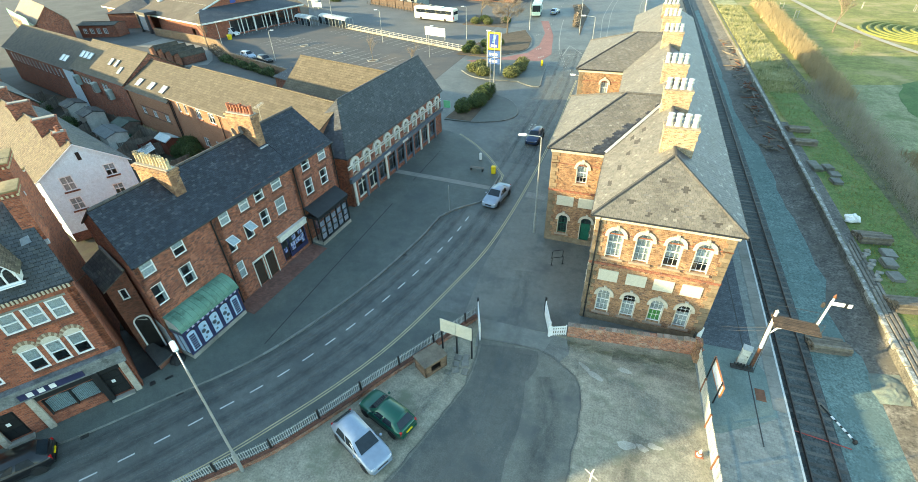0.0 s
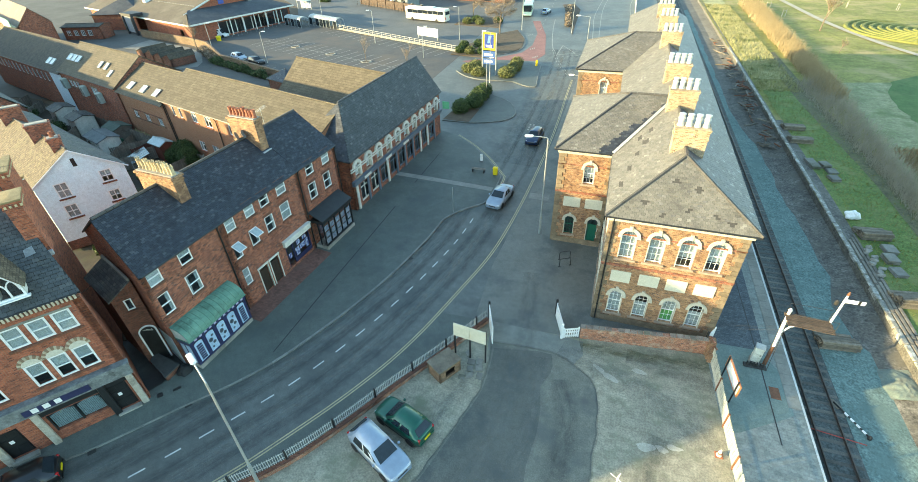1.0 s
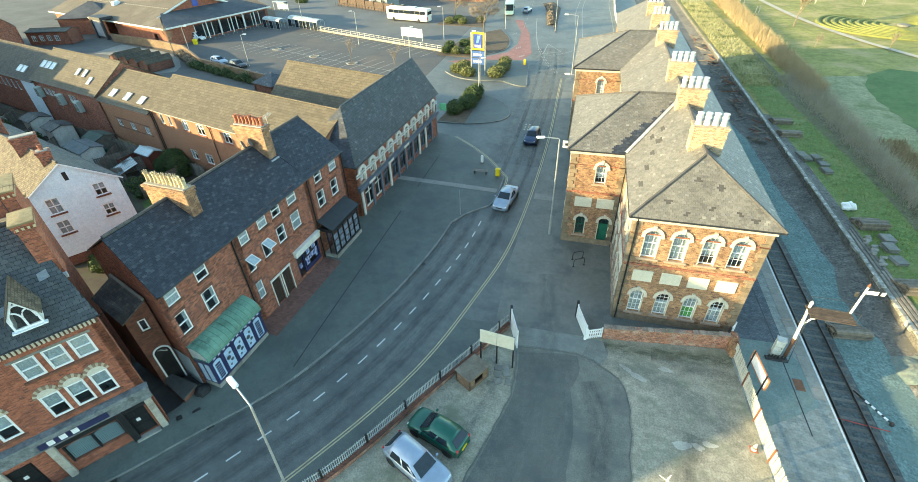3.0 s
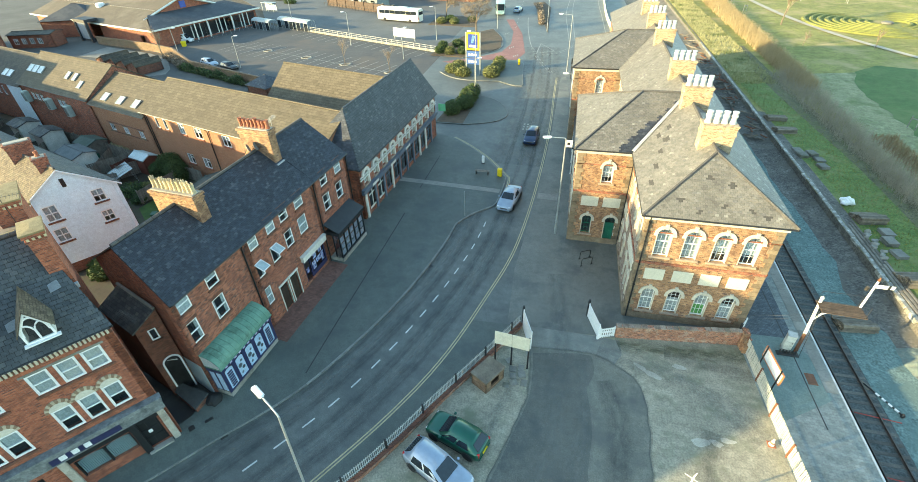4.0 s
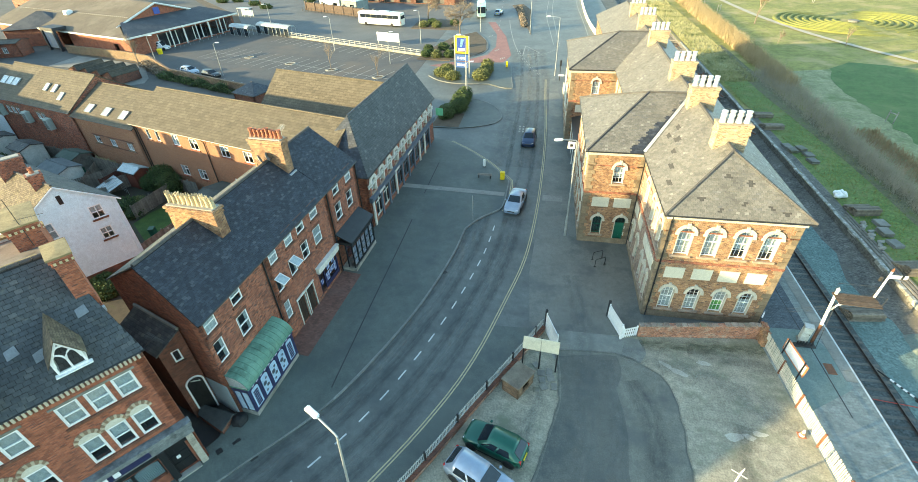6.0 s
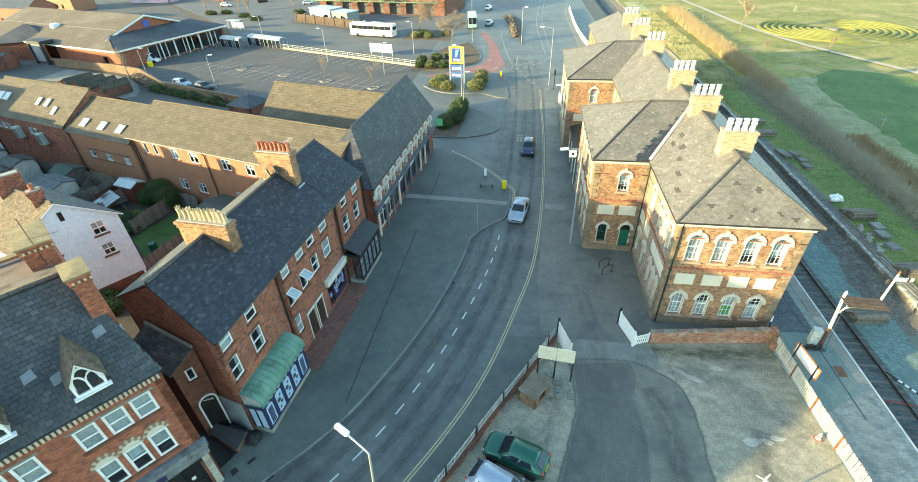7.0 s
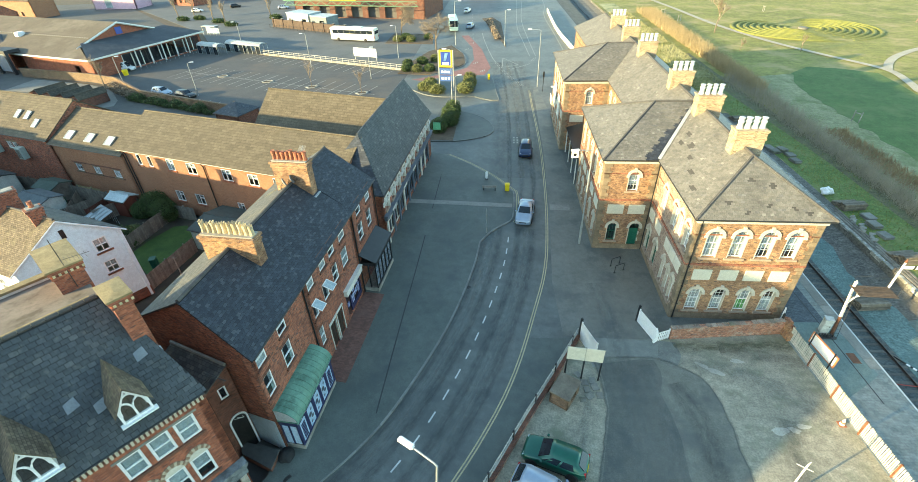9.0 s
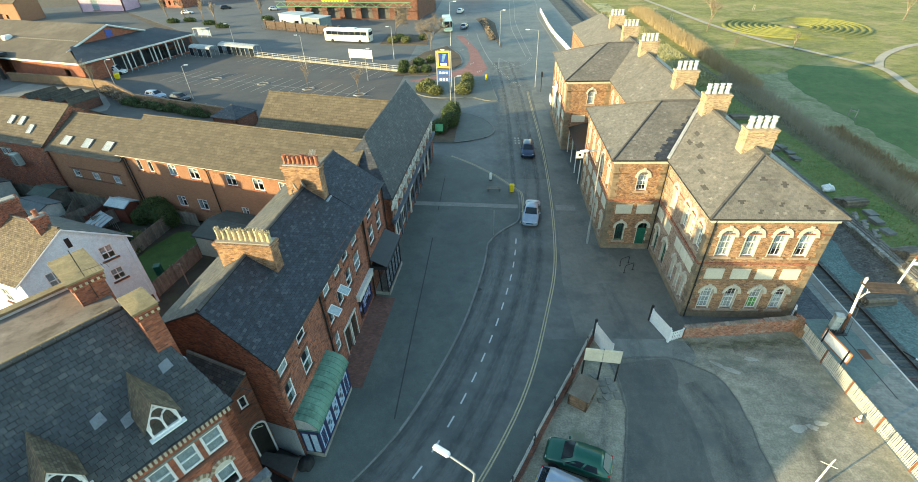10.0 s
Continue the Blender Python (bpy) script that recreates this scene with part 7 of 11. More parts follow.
for x in (0.35, 0.75, 11.6, 21.8):
    b = bmesh.new()
    tube(b, [(x, -0.1, 0.1), (x, -0.1, 6.6), (x, -0.3, 6.95)], 0.055, 8)
    part("downpipe", b, BLACK, offices)
MID = [(2.55, 3.6, 3.5, 4.4), (5.55, 6.6, 3.5, 4.4), (8.8, 9.8, 3.5, 4.4)]
mid_b, _, midl = hipped_block("brick_offices", "lower brown brick link building with three roof lights", mpt(-11.6), mpt(0), 0.3, 6.6, 9.3, 9.2, 4.6, MID, BRICK_MODERN, TILE_BROWN)
for a, b, c, d in MID:
    window(mid_b, Matrix.Translation(((a + b) / 2, 0, c - 0.3)), "cottage", b - a, d - c)
b = bmesh.new()
box(b, 2.2, -0.03, 2.98, 10.2, -0.002, 3.12)
box(b, 2.2, -0.03, 4.24, 10.2, -0.002, 4.38)
part("brick_band", b, BRICK_DARK, mid_b)
THIRD = [(x, x + 0.95, 4.95, 5.85) for x in (2.2, 3.4, 4.6, 9.3, 10.4)]
third, _, thl = hipped_block("brick_workshop", "old mottled brick building with air conditioning units", mpt(-29.6), mpt(-11.8), 0.3, 6.9, 10.2, 9.2, 4.6, THIRD, BRICK_RED, TILE_BROWN)
for a, b, c, d in THIRD:
    window(third, Matrix.Translation(((a + b) / 2, 0, c - 0.3)), "cottage", b - a, d - c)
for x, z in ((6.9, 4.0), (11.5, 3.7), (0.7, 4.2)):
    b = bevel_box(x, -0.7, z, x + 1.0, -0.02, z + 1.5, 0.05)
    ac = part("ventilation_unit", b, surface("pale_green_metal", (0.36, 0.44, 0.40), (0.46, 0.54, 0.5), 1, 20, 0.6, 0.1), third, "pale green metal ventilation box")
    b = bmesh.new()
    for k in range(8):
        box(b, x + 0.1, -0.73, z + 0.2 + k * 0.14, x + 0.9, -0.702, z + 0.26 + k * 0.14)
    part("grille", b, IRON, ac)
fourth, _, frl = hipped_block("brick_workshop", "long old brick workshop with a row of small windows", mpt(-62), mpt(-29.8), 0.3, 6.4, 9.6, 9.2, 4.6, [(2.6 + 1.75 * i, 3.4 + 1.75 * i, 4.3, 5.7) for i in range(14)], BRICK_RED, TILE_DARK)
for i in range(14):
    window(fourth, Matrix.Translation((3.0 + 1.75 * i, 0, 4.0)), "plain", 0.8, 1.4)
b = bmesh.new()
box(b, 27.7, -0.05, 0.1, 32.0, -0.002, 5.9)
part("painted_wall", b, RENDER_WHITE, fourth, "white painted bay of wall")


def rooflight(parent, x, y, e, r, mid, w=0.85, hgt=1.15):
    """A roof window lying on the front slope of a block; y runs up the slope in plan."""
    sl = math.atan2(r - e, mid)
    mt = Matrix.Translation((x, y, e + 0.2 + (r - e) * y / mid)) @ Matrix.Rotation(sl, 4, "X")
    b = bmesh.new()
    for q in ((0, 0, 0, w, 0.08, 0.12), (0, hgt - 0.08, 0, w, hgt, 0.12), (0, 0.08, 0, 0.08, hgt - 0.08, 0.12), (w - 0.08, 0.08, 0, w, hgt - 0.08, 0.12)):
        box(b, *q)
    f = part("roof_light", b, GALV, parent, "grey-framed roof window", mt)
    b = bmesh.new()
    box(b, 0.08, 0.08, 0.04, w - 0.08, hgt - 0.08, 0.1)
    part("pane", b, surface("roof_glass", (0.30, 0.34, 0.34), (0.42, 0.45, 0.45), 1, 10, 0.08, 0), f)


for x in (1.9, 5.2, 8.35):
    rooflight(mid_b, x, 0.55, 6.3, 9.0, 4.6, 1.1, 1.2)
for x, y, w_ in ((0.35, 1.6, 1.2), (1.75, 1.6, 1.2), (3.15, 1.6, 1.2), (10.3, 1.65, 0.75), (12.1, 1.65, 0.75), (14.2, 0.9, 0.75)):
    rooflight(third, x, y, 6.6, 9.9, 4.6, w_)
for x in (25.9, 27.3):
    rooflight(fourth, x, 0.7, 6.1, 9.3, 4.6, 1.2)
# the wing behind
rear, _, _ = hipped_block("rear_wing", "brown tiled rear wing beside the car park", (-43.4, 54.6), (-27.2, 50.2), 0.2, 6.6, 9.9, 7.4, 3.7, [], BRICK_MODERN, TILE_BROWN)
for k in range(4):
    px, py = -102.6 + 3.5 * k, 82.6 - 1.05 * k
    hipped_block("workshop_bay", "low workshop bay with a dark ridged sheet roof", (px + 1.6, py + 5.0), (px, py), 0.1, 1.7, 2.7, 3.4, 2.9, [], BRICK_DARK, TILE_DARK, category="workshop", over=0.1)
hipped_block("garage", "small garage with a dark hipped roof by the car park", (-59.0, 70.8), (-54.4, 69.3), 0.1, 2.2, 3.6, 4.4, 2.2, [], BRICK_DARK, SLATE_BLUE, 2.2, 2.2, category="garage", over=0.2)

# ---- the white rendered house ----
WU = Vector((3.9, 5.8, 0)).normalized()
WN = Vector((-WU.y, WU.x, 0))
W0 = Vector((-47.65, 24.75, 0))


def wpt(s, d):
    p = W0 + WU * s + WN * d
    return (p.x, p.y)


WL = 7.0
wm, _ = face_frame(wpt(0, 0), wpt(WL, 0), 0.3)
white = thing("white_house", (0, 0, 0), "white rendered end-terrace house with a mossy tiled roof", "house")
white.matrix_basis = wm
W_HOLES = [(1.35, 2.35, 5.45, 6.9), (1.2, 2.2, 3.45, 4.75), (4.9, 5.85, 5.9, 7.2), (4.85, 5.75, 3.9, 5.0), (3.45, 3.75, 8.1, 8.85)]
WS, WD = 0.29, 24.0       # how far the row slants, and its length


def ws(x, y, z=None):
    return (x - WS * y, y) if z is None else (x - WS * y, y, z)


w = bmesh.new()
wall_mesh(w, WL, 0, 6.8, 0.3, [(a, b, c - 0.3, min(d, 7.1) - 0.3) for a, b, c, d in W_HOLES if c < 8])
tri = [(0, 0, 6.8), (WL, 0, 6.8), (3.6, 0, 9.25)]
a, b = [w.verts.new(q) for q in tri], [w.verts.new((q[0], 0.3, q[2])) for q in tri]
w.faces.new(a)
w.faces.new(b[::-1])
for p0, p1 in ((ws(WL, 0), ws(WL, WD)), (ws(WL, WD), ws(0, WD)), (ws(0, WD), ws(0, 0))):
    mm, ll = face_frame(p0, p1)
    holes_w = [(ll - 3.4 - 3.4 * i, ll - 2.5 - 3.4 * i, z, z + 1.3) for i in range(5) for z in (1.2, 4.2)] if p1 == (0, 0) else []
    wall_mesh(w, ll, 0, 6.8, 0.3, holes_w, mm)
    for q in holes_w:
        window(white, at_face(mm, (q[0] + q[1]) / 2, q[2]), "house", 0.9, 1.3)
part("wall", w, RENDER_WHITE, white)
b = bmesh.new()
box(b, -0.02, -0.03, 0.0, WL + 0.02, -0.003, 0.95)
part("plinth", b, BRICK_DARK, white, "dark brick plinth under the white end wall")
for nm, pl, mt in (("roof", [ws(-0.3, -0.15, 6.65), ws(-0.3, WD, 6.65), ws(3.6, WD, 9.4), ws(3.6, -0.15, 9.4)], TILE_OLD), ("back_roof", [ws(WL + 0.3, WD, 6.75), ws(WL + 0.3, -0.15, 6.75), ws(3.6, -0.15, 9.4), ws(3.6, WD, 9.4)], SLATE_MOSS)):
    ro = bmesh.new()
    slab(ro, [pl], 0.1)
    part(nm, ro, mt, white)
rt = bmesh.new()
ridge_run(rt, ws(3.6, 0, 9.42), ws(3.6, WD, 9.42), 0.1)
part("ridge_tiles", rt, RIDGE_DARK, white)
for q in (((-0.32, -0.17, 6.55), (3.6, -0.17, 9.3)), ((WL + 0.32, -0.17, 6.65), (3.6, -0.17, 9.3))):
    b = bmesh.new()
    tube(b, list(q), 0.06, 5)
    part("barge_board", b, WHITE, white)
for a, b, c, d in W_HOLES:
    if c < 8:
        window(white, Matrix.Translation(((a + b) / 2, 0, c - 0.3)), "house", b - a, min(d, 7.1) - c)
b = bmesh.new()
box(b, 3.45, -0.04, 7.75, 3.75, -0.002, 8.5)
part("vent", b, BLACK, white, "narrow dark slit window")
stack(white, 2.6, 3.5, 1.0, 1.7, 8.4, 10.2, BRICK_RED, 1, TERRACOTTA, 0.5, "small brick chimney with one pot")
for y in (5.2, 12.8, 20.5):
    xr = 3.6 - WS * y
    stack(white, xr - 0.9, xr + 0.9, y, y + 0.75, 8.4, 10.5, BRICK_RED, 0, TERRACOTTA, 0.3, "wide brick chimney stack on the ridge")

# this ridge is raised out of view to shade the link building
hipped_block("shade_row_house", "brick houses in the row, ridge raised for shade", wpt(-WS * 38.2, 38.2), wpt(-WS * 24.1, 24.1), 0.3, 7.1, 11.0, 7.2, 3.6, [], BRICK_RED, SLATE_MOSS, category="house")
# two more blocks, unseen, added to shade the workshops and their roofs
hipped_block("shade_row_house", "unseen brick houses added past the row for shade", wpt(-WS * 50, 50), wpt(-WS * 38.3, 38.3), 0.3, 8.4, 11.4, 7.2, 3.6, [], BRICK_RED, TILE_OLD, category="house")
hipped_block("shade_row_house", "tall unseen brick houses added for shade beyond the row", wpt(-WS * 95, 95), wpt(-WS * 50.2, 50.2), 0.3, 11.0, 14.2, 7.2, 3.6, [], BRICK_RED, TILE_OLD, category="house")
# ---- gardens behind the terrace ----
# soil colour darkened to carry the shade behind the houses
sheet("garden_ground", [(-95, 30), (-48, 15), (-33, 17.5), (-31, 19.5), (-29, 38), (-55, 45), (-100, 57)], 0.12, surface("shaded_garden_soil", (0.035, 0.03, 0.022), (0.075, 0.062, 0.045), 0.8, 20, 0.95, 0.8, stain=(0.04, 0.055, 0.02), stain_scale=0.4), "dark garden earth behind the houses", "ground")
sheet("lawn", [(-50.1, 36.1), (-49.7, 38.3), (-48.6, 41.2), (-47.2, 41.5), (-44.9, 38.9), (-44.6, 34.5), (-46.3, 33.2)], 0.16, LAWN, "small mown back lawn", "lawn")


def board_fence(p0, p1, hgt=1.7, board=0.2, mat=WOOD_GREY):
    m, length = face_frame(p0, p1, 0.1)
    f = thing("garden_fence", (0, 0, 0), "weathered grey timber garden fence", "fence", "garden fences")
    f.matrix_basis = m
    k = max(2, int(length / board))
    bd = bmesh.new()
    box(bd, 0.01, 0, 0.05, length / k - 0.01, 0.025, hgt)
    me = finish(bd, "board", mat)
    for i in range(k):
        piece("board", me, f, Matrix.Translation((i * length / k, 0.01 * (i % 2), random.uniform(-0.02, 0.02))))
    for i in range(int(length / 2.4) + 1):
        b = bmesh.new()
        box(b, 0, 0.04, 0, 0.1, 0.14, hgt + 0.1)
        part("post", b, mat, f, "", Matrix.Translation((min(i * 2.4, length - 0.1), 0, 0)))
    return f


for p0, p1 in (((-66.0, 47.5), (-55.5, 44.6)), ((-57.6, 41.5), (-55.0, 45.4)), ((-50.3, 36.9), (-49.5, 43.4)), ((-72, 49), (-66, 47.5)), ((-63.0, 46.0), (-58.2, 36.5)), ((-69.5, 47.8), (-64.6, 38.5)), ((-75.5, 49.5), (-70.8, 40.5)), ((-82, 50.5), (-77.0, 42.0)), ((-54.9, 44.4), (-46.5, 42.4)), ((-44.3, 31.0), (-43.4, 37.0)), ((-86, 52), (-72, 49)), ((-80.6, 48.2), (-78.6, 50.4)), ((-66.2, 39.6), (-72.0, 42.4)), ((-61.6, 41.2), (-59.0, 45.2)), ((-90.5, 53.0), (-87.0, 46.5)), ((-60.9, 37.8), (-56.2, 40.2)), ((-96.0, 54.5), (-92.0, 48.0))):
    board_fence(p0, p1)
board_fence((-58.6, 41.8), (-58.2, 45.0), 1.6, 0.2, surface("red_fence_stain", (0.09, 0.032, 0.022), (0.15, 0.055, 0.036), 2, 18, 0.9, 0.2, vary=0.2))
board_fence((-64.4, 47.6), (-60.6, 46.6), 1.5, 0.42, surface("new_fence_timber", (0.24, 0.20, 0.10), (0.36, 0.30, 0.16), 2, 18, 0.9, 0.2, vary=0.2))


def shed(p0, p1, depth, hgt, wall_mat, roof_mat, label):
    hipped_block("shed", label, p0, p1, 0.12, hgt, hgt + 0.5, depth, depth * 0.5, [], wall_mat, roof_mat, over=0.15, category="shed", th=0.1)


shed((-57.3, 43.6), (-54.7, 42.9), 1.7, 2.1, surface("red_shed_boards", (0.14, 0.04, 0.025), (0.2, 0.06, 0.035), 2, 20, 0.8, 0.2), surface("pale_sheet_roof", (0.4, 0.48, 0.5), (0.52, 0.6, 0.62), 1, 20, 0.6, 0.1), "red boarded shed with a pale sheet roof")
shed((-67.8, 42.9), (-63.6, 41.5), 2.6, 2.2, WHITE_DIRTY, surface("grey_felt", (0.10, 0.115, 0.12), (0.16, 0.175, 0.18), 1, 20, 0.85, 0.2), "white walled outhouse with a grey felt roof")
shed((-68.6, 46.2), (-65.6, 45.4), 2.4, 2.0, WOOD_GREY, surface("dark_green_felt", (0.06, 0.09, 0.075), (0.1, 0.13, 0.11), 1, 20, 0.9, 0.2), "timber shed with dark felt roof")
shed((-76.5, 47.0), (-73.5, 46.0), 2.6, 2.5, WHITE_DIRTY, SLATE_MOSS, "white gabled garden outhouse")
shed((-83.0, 49.0), (-80.0, 48.0), 2.6, 2.5, WHITE_DIRTY, SLATE_MOSS, "white gabled garden outhouse")
shed((-43.7, 37.4), (-34.6, 35.0), 4.5, 2.5, surface("green_painted_block", (0.3, 0.34, 0.29), (0.4, 0.44, 0.38), 1, 20, 0.85, 0.1), surface("dark_felt", (0.045, 0.06, 0.055), (0.075, 0.09, 0.085), 0.6, 20, 0.9, 0.2), "pale green outhouse with a dark flat roof")
for x, y, tn in ((-46.1, 34.3, 20), (-64.4, 45.0, -15)):
    bn = thing("wheelie_bin", (x, y, 0.14), "dark green plastic wheelie bin in a back garden", "bin", "garden bins", tn)
    GREEN_PLASTIC = surface("green_plastic", (0.012, 0.07, 0.04), (0.02, 0.1, 0.06), 2, 12, 0.5, 0.05)
    part("body", bevel_box(-0.27, -0.3, 0.06, 0.27, 0.3, 0.98, 0.04), GREEN_PLASTIC, bn)
    part("lid", bevel_box(-0.3, -0.36, 0.985, 0.3, 0.34, 1.07, 0.03), GREEN_PLASTIC, bn)
    for q in (-0.24, 0.24):
        bm = bmesh.new()
        tube(bm, [(q - 0.03, 0.26, 0.1), (q + 0.03, 0.26, 0.1)], 0.1, 10)
        part("wheel", bm, BLACK, bn)
cp = thing("clothes_post", (-42.6, 32.9, 0.14), "pale timber clothes post in the back yard", "post")
bm = bmesh.new()
tube(bm, [(0, 0, 0), (0.05, 0, 2.4)], 0.06, 8)
part("pole", bm, WOOD_GREY, cp)
bm = bmesh.new()
tube(bm, [(-0.25, 0, 2.25), (0.35, 0, 2.3)], 0.035, 6)
part("crossbar", bm, WOOD_GREY, cp)
# glasshouse
gh = thing("glasshouse", (-58.5, 40.9, 0.15), "low glass cold frame with a pale frame", "greenhouse", turn=-30)
b = bmesh.new()
slab(b, [[(0, 0, 1.0), (2.8, 0, 1.0), (2.8, 2.2, 1.7), (0, 2.2, 1.7)]], 0.02)
part("glass_roof", b, surface("dusty_glass", (0.10, 0.13, 0.15), (0.2, 0.24, 0.26), 1, 10, 0.15, 0), gh)
b = bmesh.new()
for i in range(5):
    tube(b, [(i * 0.7, 0, 0.05), (i * 0.7, 0, 1.02), (i * 0.7, 2.2, 1.72), (i * 0.7, 2.2, 0.05)], 0.03, 5)
part("frame", b, GALV, gh)


# ---- plants ----
def leaves(name, parent, boxes, count, size, mat, label="", seed=1, squash=1.0):
    """A crown of many small leaf blades in rounded volumes: (cx, cy, cz, rx, ry, rz)."""
    rng = np.random.default_rng(seed)
    vol = np.array([b[3] * b[4] * b[5] for b in boxes]) ** 0.75
    pick = rng.choice(len(boxes), count, p=vol / vol.sum())
    bx = np.array(boxes)[pick]
    d = rng.normal(size=(count, 3))
    d /= np.linalg.norm(d, axis=1)[:, None]
    rad = rng.uniform(0.72, 1.05, count)[:, None]
    c = bx[:, :3] + d * rad * bx[:, 3:]
    c += rng.normal(scale=size * 0.6, size=c.shape)
    a = rng.normal(size=(count, 3))
    a /= np.linalg.norm(a, axis=1)[:, None]
    b = np.cross(a, rng.normal(size=(count, 3)))
    b /= np.linalg.norm(b, axis=1)[:, None]
    s = rng.uniform(0.5, 1.2, count)[:, None] * size
    v = np.stack([c - a * s, c + b * s * 0.5 * squash, c + a * s, c - b * s * 0.5 * squash], 1).reshape(-1, 3)
    v[:, 2] = np.maximum(v[:, 2], 0.02)
    me = bpy.data.meshes.new(name)
    me.from_pydata(v.tolist(), [], np.arange(count * 4).reshape(-1, 4).tolist())
    me.materials.append(mat)
    return piece(name, me, parent, None, label)


def hedge(label, blobs, mat, count=1400, size=0.16, seed=1, group="", at=(0, 0, 0)):
    h = thing("hedge", at, label, "hedge", group)
    for cx, cy, cz, rx, ry, rz in blobs:
        core = bmesh.new()
        mt = Matrix.Translation((cx, cy, cz)) @ Matrix.Diagonal((rx * 0.8, ry * 0.8, rz * 0.8, 1))
        r = bmesh.ops.create_icosphere(core, subdivisions=3, radius=1.0, matrix=mt)
        for v in r["verts"]:
            v.co += noise.noise_vector(v.co * 1.3) * 0.2 + noise.noise_vector(v.co * 4.1) * 0.08
            v.co.z = max(v.co.z, 0.0)
        part("inner_growth", core, LEAF_HEART if mat is LEAF else HEART_PALE if mat is LEAF_PALE else EARTH, h)
    leaves("foliage", h, blobs, count * 3, size * 0.72, mat, "", seed)
    return h


def bare_tree(label, at, height, seed, spread=0.5, mat=BARK, levels=4, kids=4, trunk_r=None, category="tree"):
    """A leafless tree: a tapered trunk with limbs that fork into fine twigs."""
    rng = random.Random(seed)
    t = thing("bare_tree", at, label, category)
    trunk, crown = bmesh.new(), bmesh.new()

    def grow(bm, p, d, length, r, level):
        q = p + d * length * 0.5 + Vector((rng.uniform(-1, 1), rng.uniform(-1, 1), 0)) * length * 0.05
        e = q + (d + Vector((rng.uniform(-1, 1), rng.uniform(-1, 1), rng.uniform(0, 0.4))) * 0.15).normalized() * length * 0.5
        tube(bm, [p, q, e], [r, r * 0.8, r * 0.55], 5 if level < 2 else 3)
        if level >= levels:
            return
        for k in range(kids + (1 if level else 0)):
            f = 0.45 + 0.55 * (k + 1) / (kids + 1)
            st = p.lerp(e, f) if f < 0.98 else e
            nd = (d + Vector((rng.uniform(-1, 1), rng.uniform(-1, 1), rng.uniform(-0.2, 0.7) if spread < 1 else rng.uniform(-0.55, 0.45))) * (spread + 0.15 * level)).normalized()
            grow(crown, st, nd, length * rng.uniform(0.48, 0.68), r * 0.5, level + 1)
    grow(trunk, Vector((0, 0, -0.1)), Vector((0, 0, 1)), height * 0.45, trunk_r or height * 0.02, 0)
    part("trunk", trunk, mat, t)
    part("crown", crown, TWIG, t)
    return t


hedge("dense green garden shrub beside the brick wall", [(-51.6, 43.6, 1.5, 1.7, 1.3, 1.5), (-50.0, 42.6, 1.3, 1.3, 1.2, 1.3), (-53.3, 43.2, 0.9, 1.1, 1.0, 1.0)], LEAF, 4200, 0.14, 5)
hedge("dark overgrown scrub in the yard behind the shop", [(-44.4, 26.0, 0.5, 1.3, 1.0, 0.65), (-45.8, 27.2, 0.5, 1.2, 1.0, 0.55)], LEAF, 2200, 0.2, 12)
hedge("pale yellow-green garden shrub on the lawn edge", [(-51.4, 39.3, 0.7, 0.9, 0.8, 0.8), (-50.9, 38.7, 0.5, 0.7, 0.6, 0.6)], LEAF_PALE, 900, 0.13, 6)
for i, (x, y) in enumerate(((-79, 46.5), (-85, 46), (-90, 50), (-52.5, 38.5))):
    hedge("dark scrubby garden bush among the fences", [(x, y, 0.8, 1.6, 1.2, 0.9), (x + 1.5, y - 1, 0.6, 1.0, 1.0, 0.7)], LEAF, 500, 0.2, 20 + i, "garden bushes")


# ---- railway ----
track = thing("railway_track", (0, 0, 0), "single railway track with rusty rails on dark sleepers", "railway track")
bm = bevel_box(-1.3, -0.125, -1.13, 1.3, 0.125, -0.98, 0.02)
sleeper_me = finish(bm, "sleeper", WOOD_DARK)


def track_x(y):
    return platform_x(y) + 1.52


for i in range(150):
    y = 8 + i * 0.72
    dx = track_x(y + 0.5) - track_x(y - 0.5)
    piece("sleeper", sleeper_me, track, Matrix.Translation((track_x(y), y, random.uniform(-0.02, 0.0))) @ pose(0, 0, 0, 0, 0, -math.degrees(math.atan(dx)) + random.uniform(-1, 1)))
rail_line = [Vector((track_x(y), y, 0)) for y in list(range(-20, 60, 4)) + list(range(60, 230, 8))]
for off in (-0.7525, 0.7525):
    bm = bmesh.new()
    prof = [(-0.07, -0.98), (0.07, -0.98), (0.07, -0.965), (0.012, -0.945), (0.012, -0.87), (0.036, -0.86), (0.036, -0.825), (-0.036, -0.825), (-0.036, -0.86), (-0.012, -0.87), (-0.012, -0.945), (-0.07, -0.965)]
    rings = []
    for p, in zip(offset_line(rail_line, off)):
        rings.append([bm.verts.new((p.x + a, p.y, z)) for a, z in prof])
    for a, b in zip(rings, rings[1:]):
        for k in range(len(prof)):
            j = (k + 1) % len(prof)
            bm.faces.new((a[k], a[j], b[j], b[k]))
    bmesh.ops.recalc_face_normals(bm, faces=bm.faces[:])
    part("rail", bm, RAILTOP, track, "rusty steel rail")
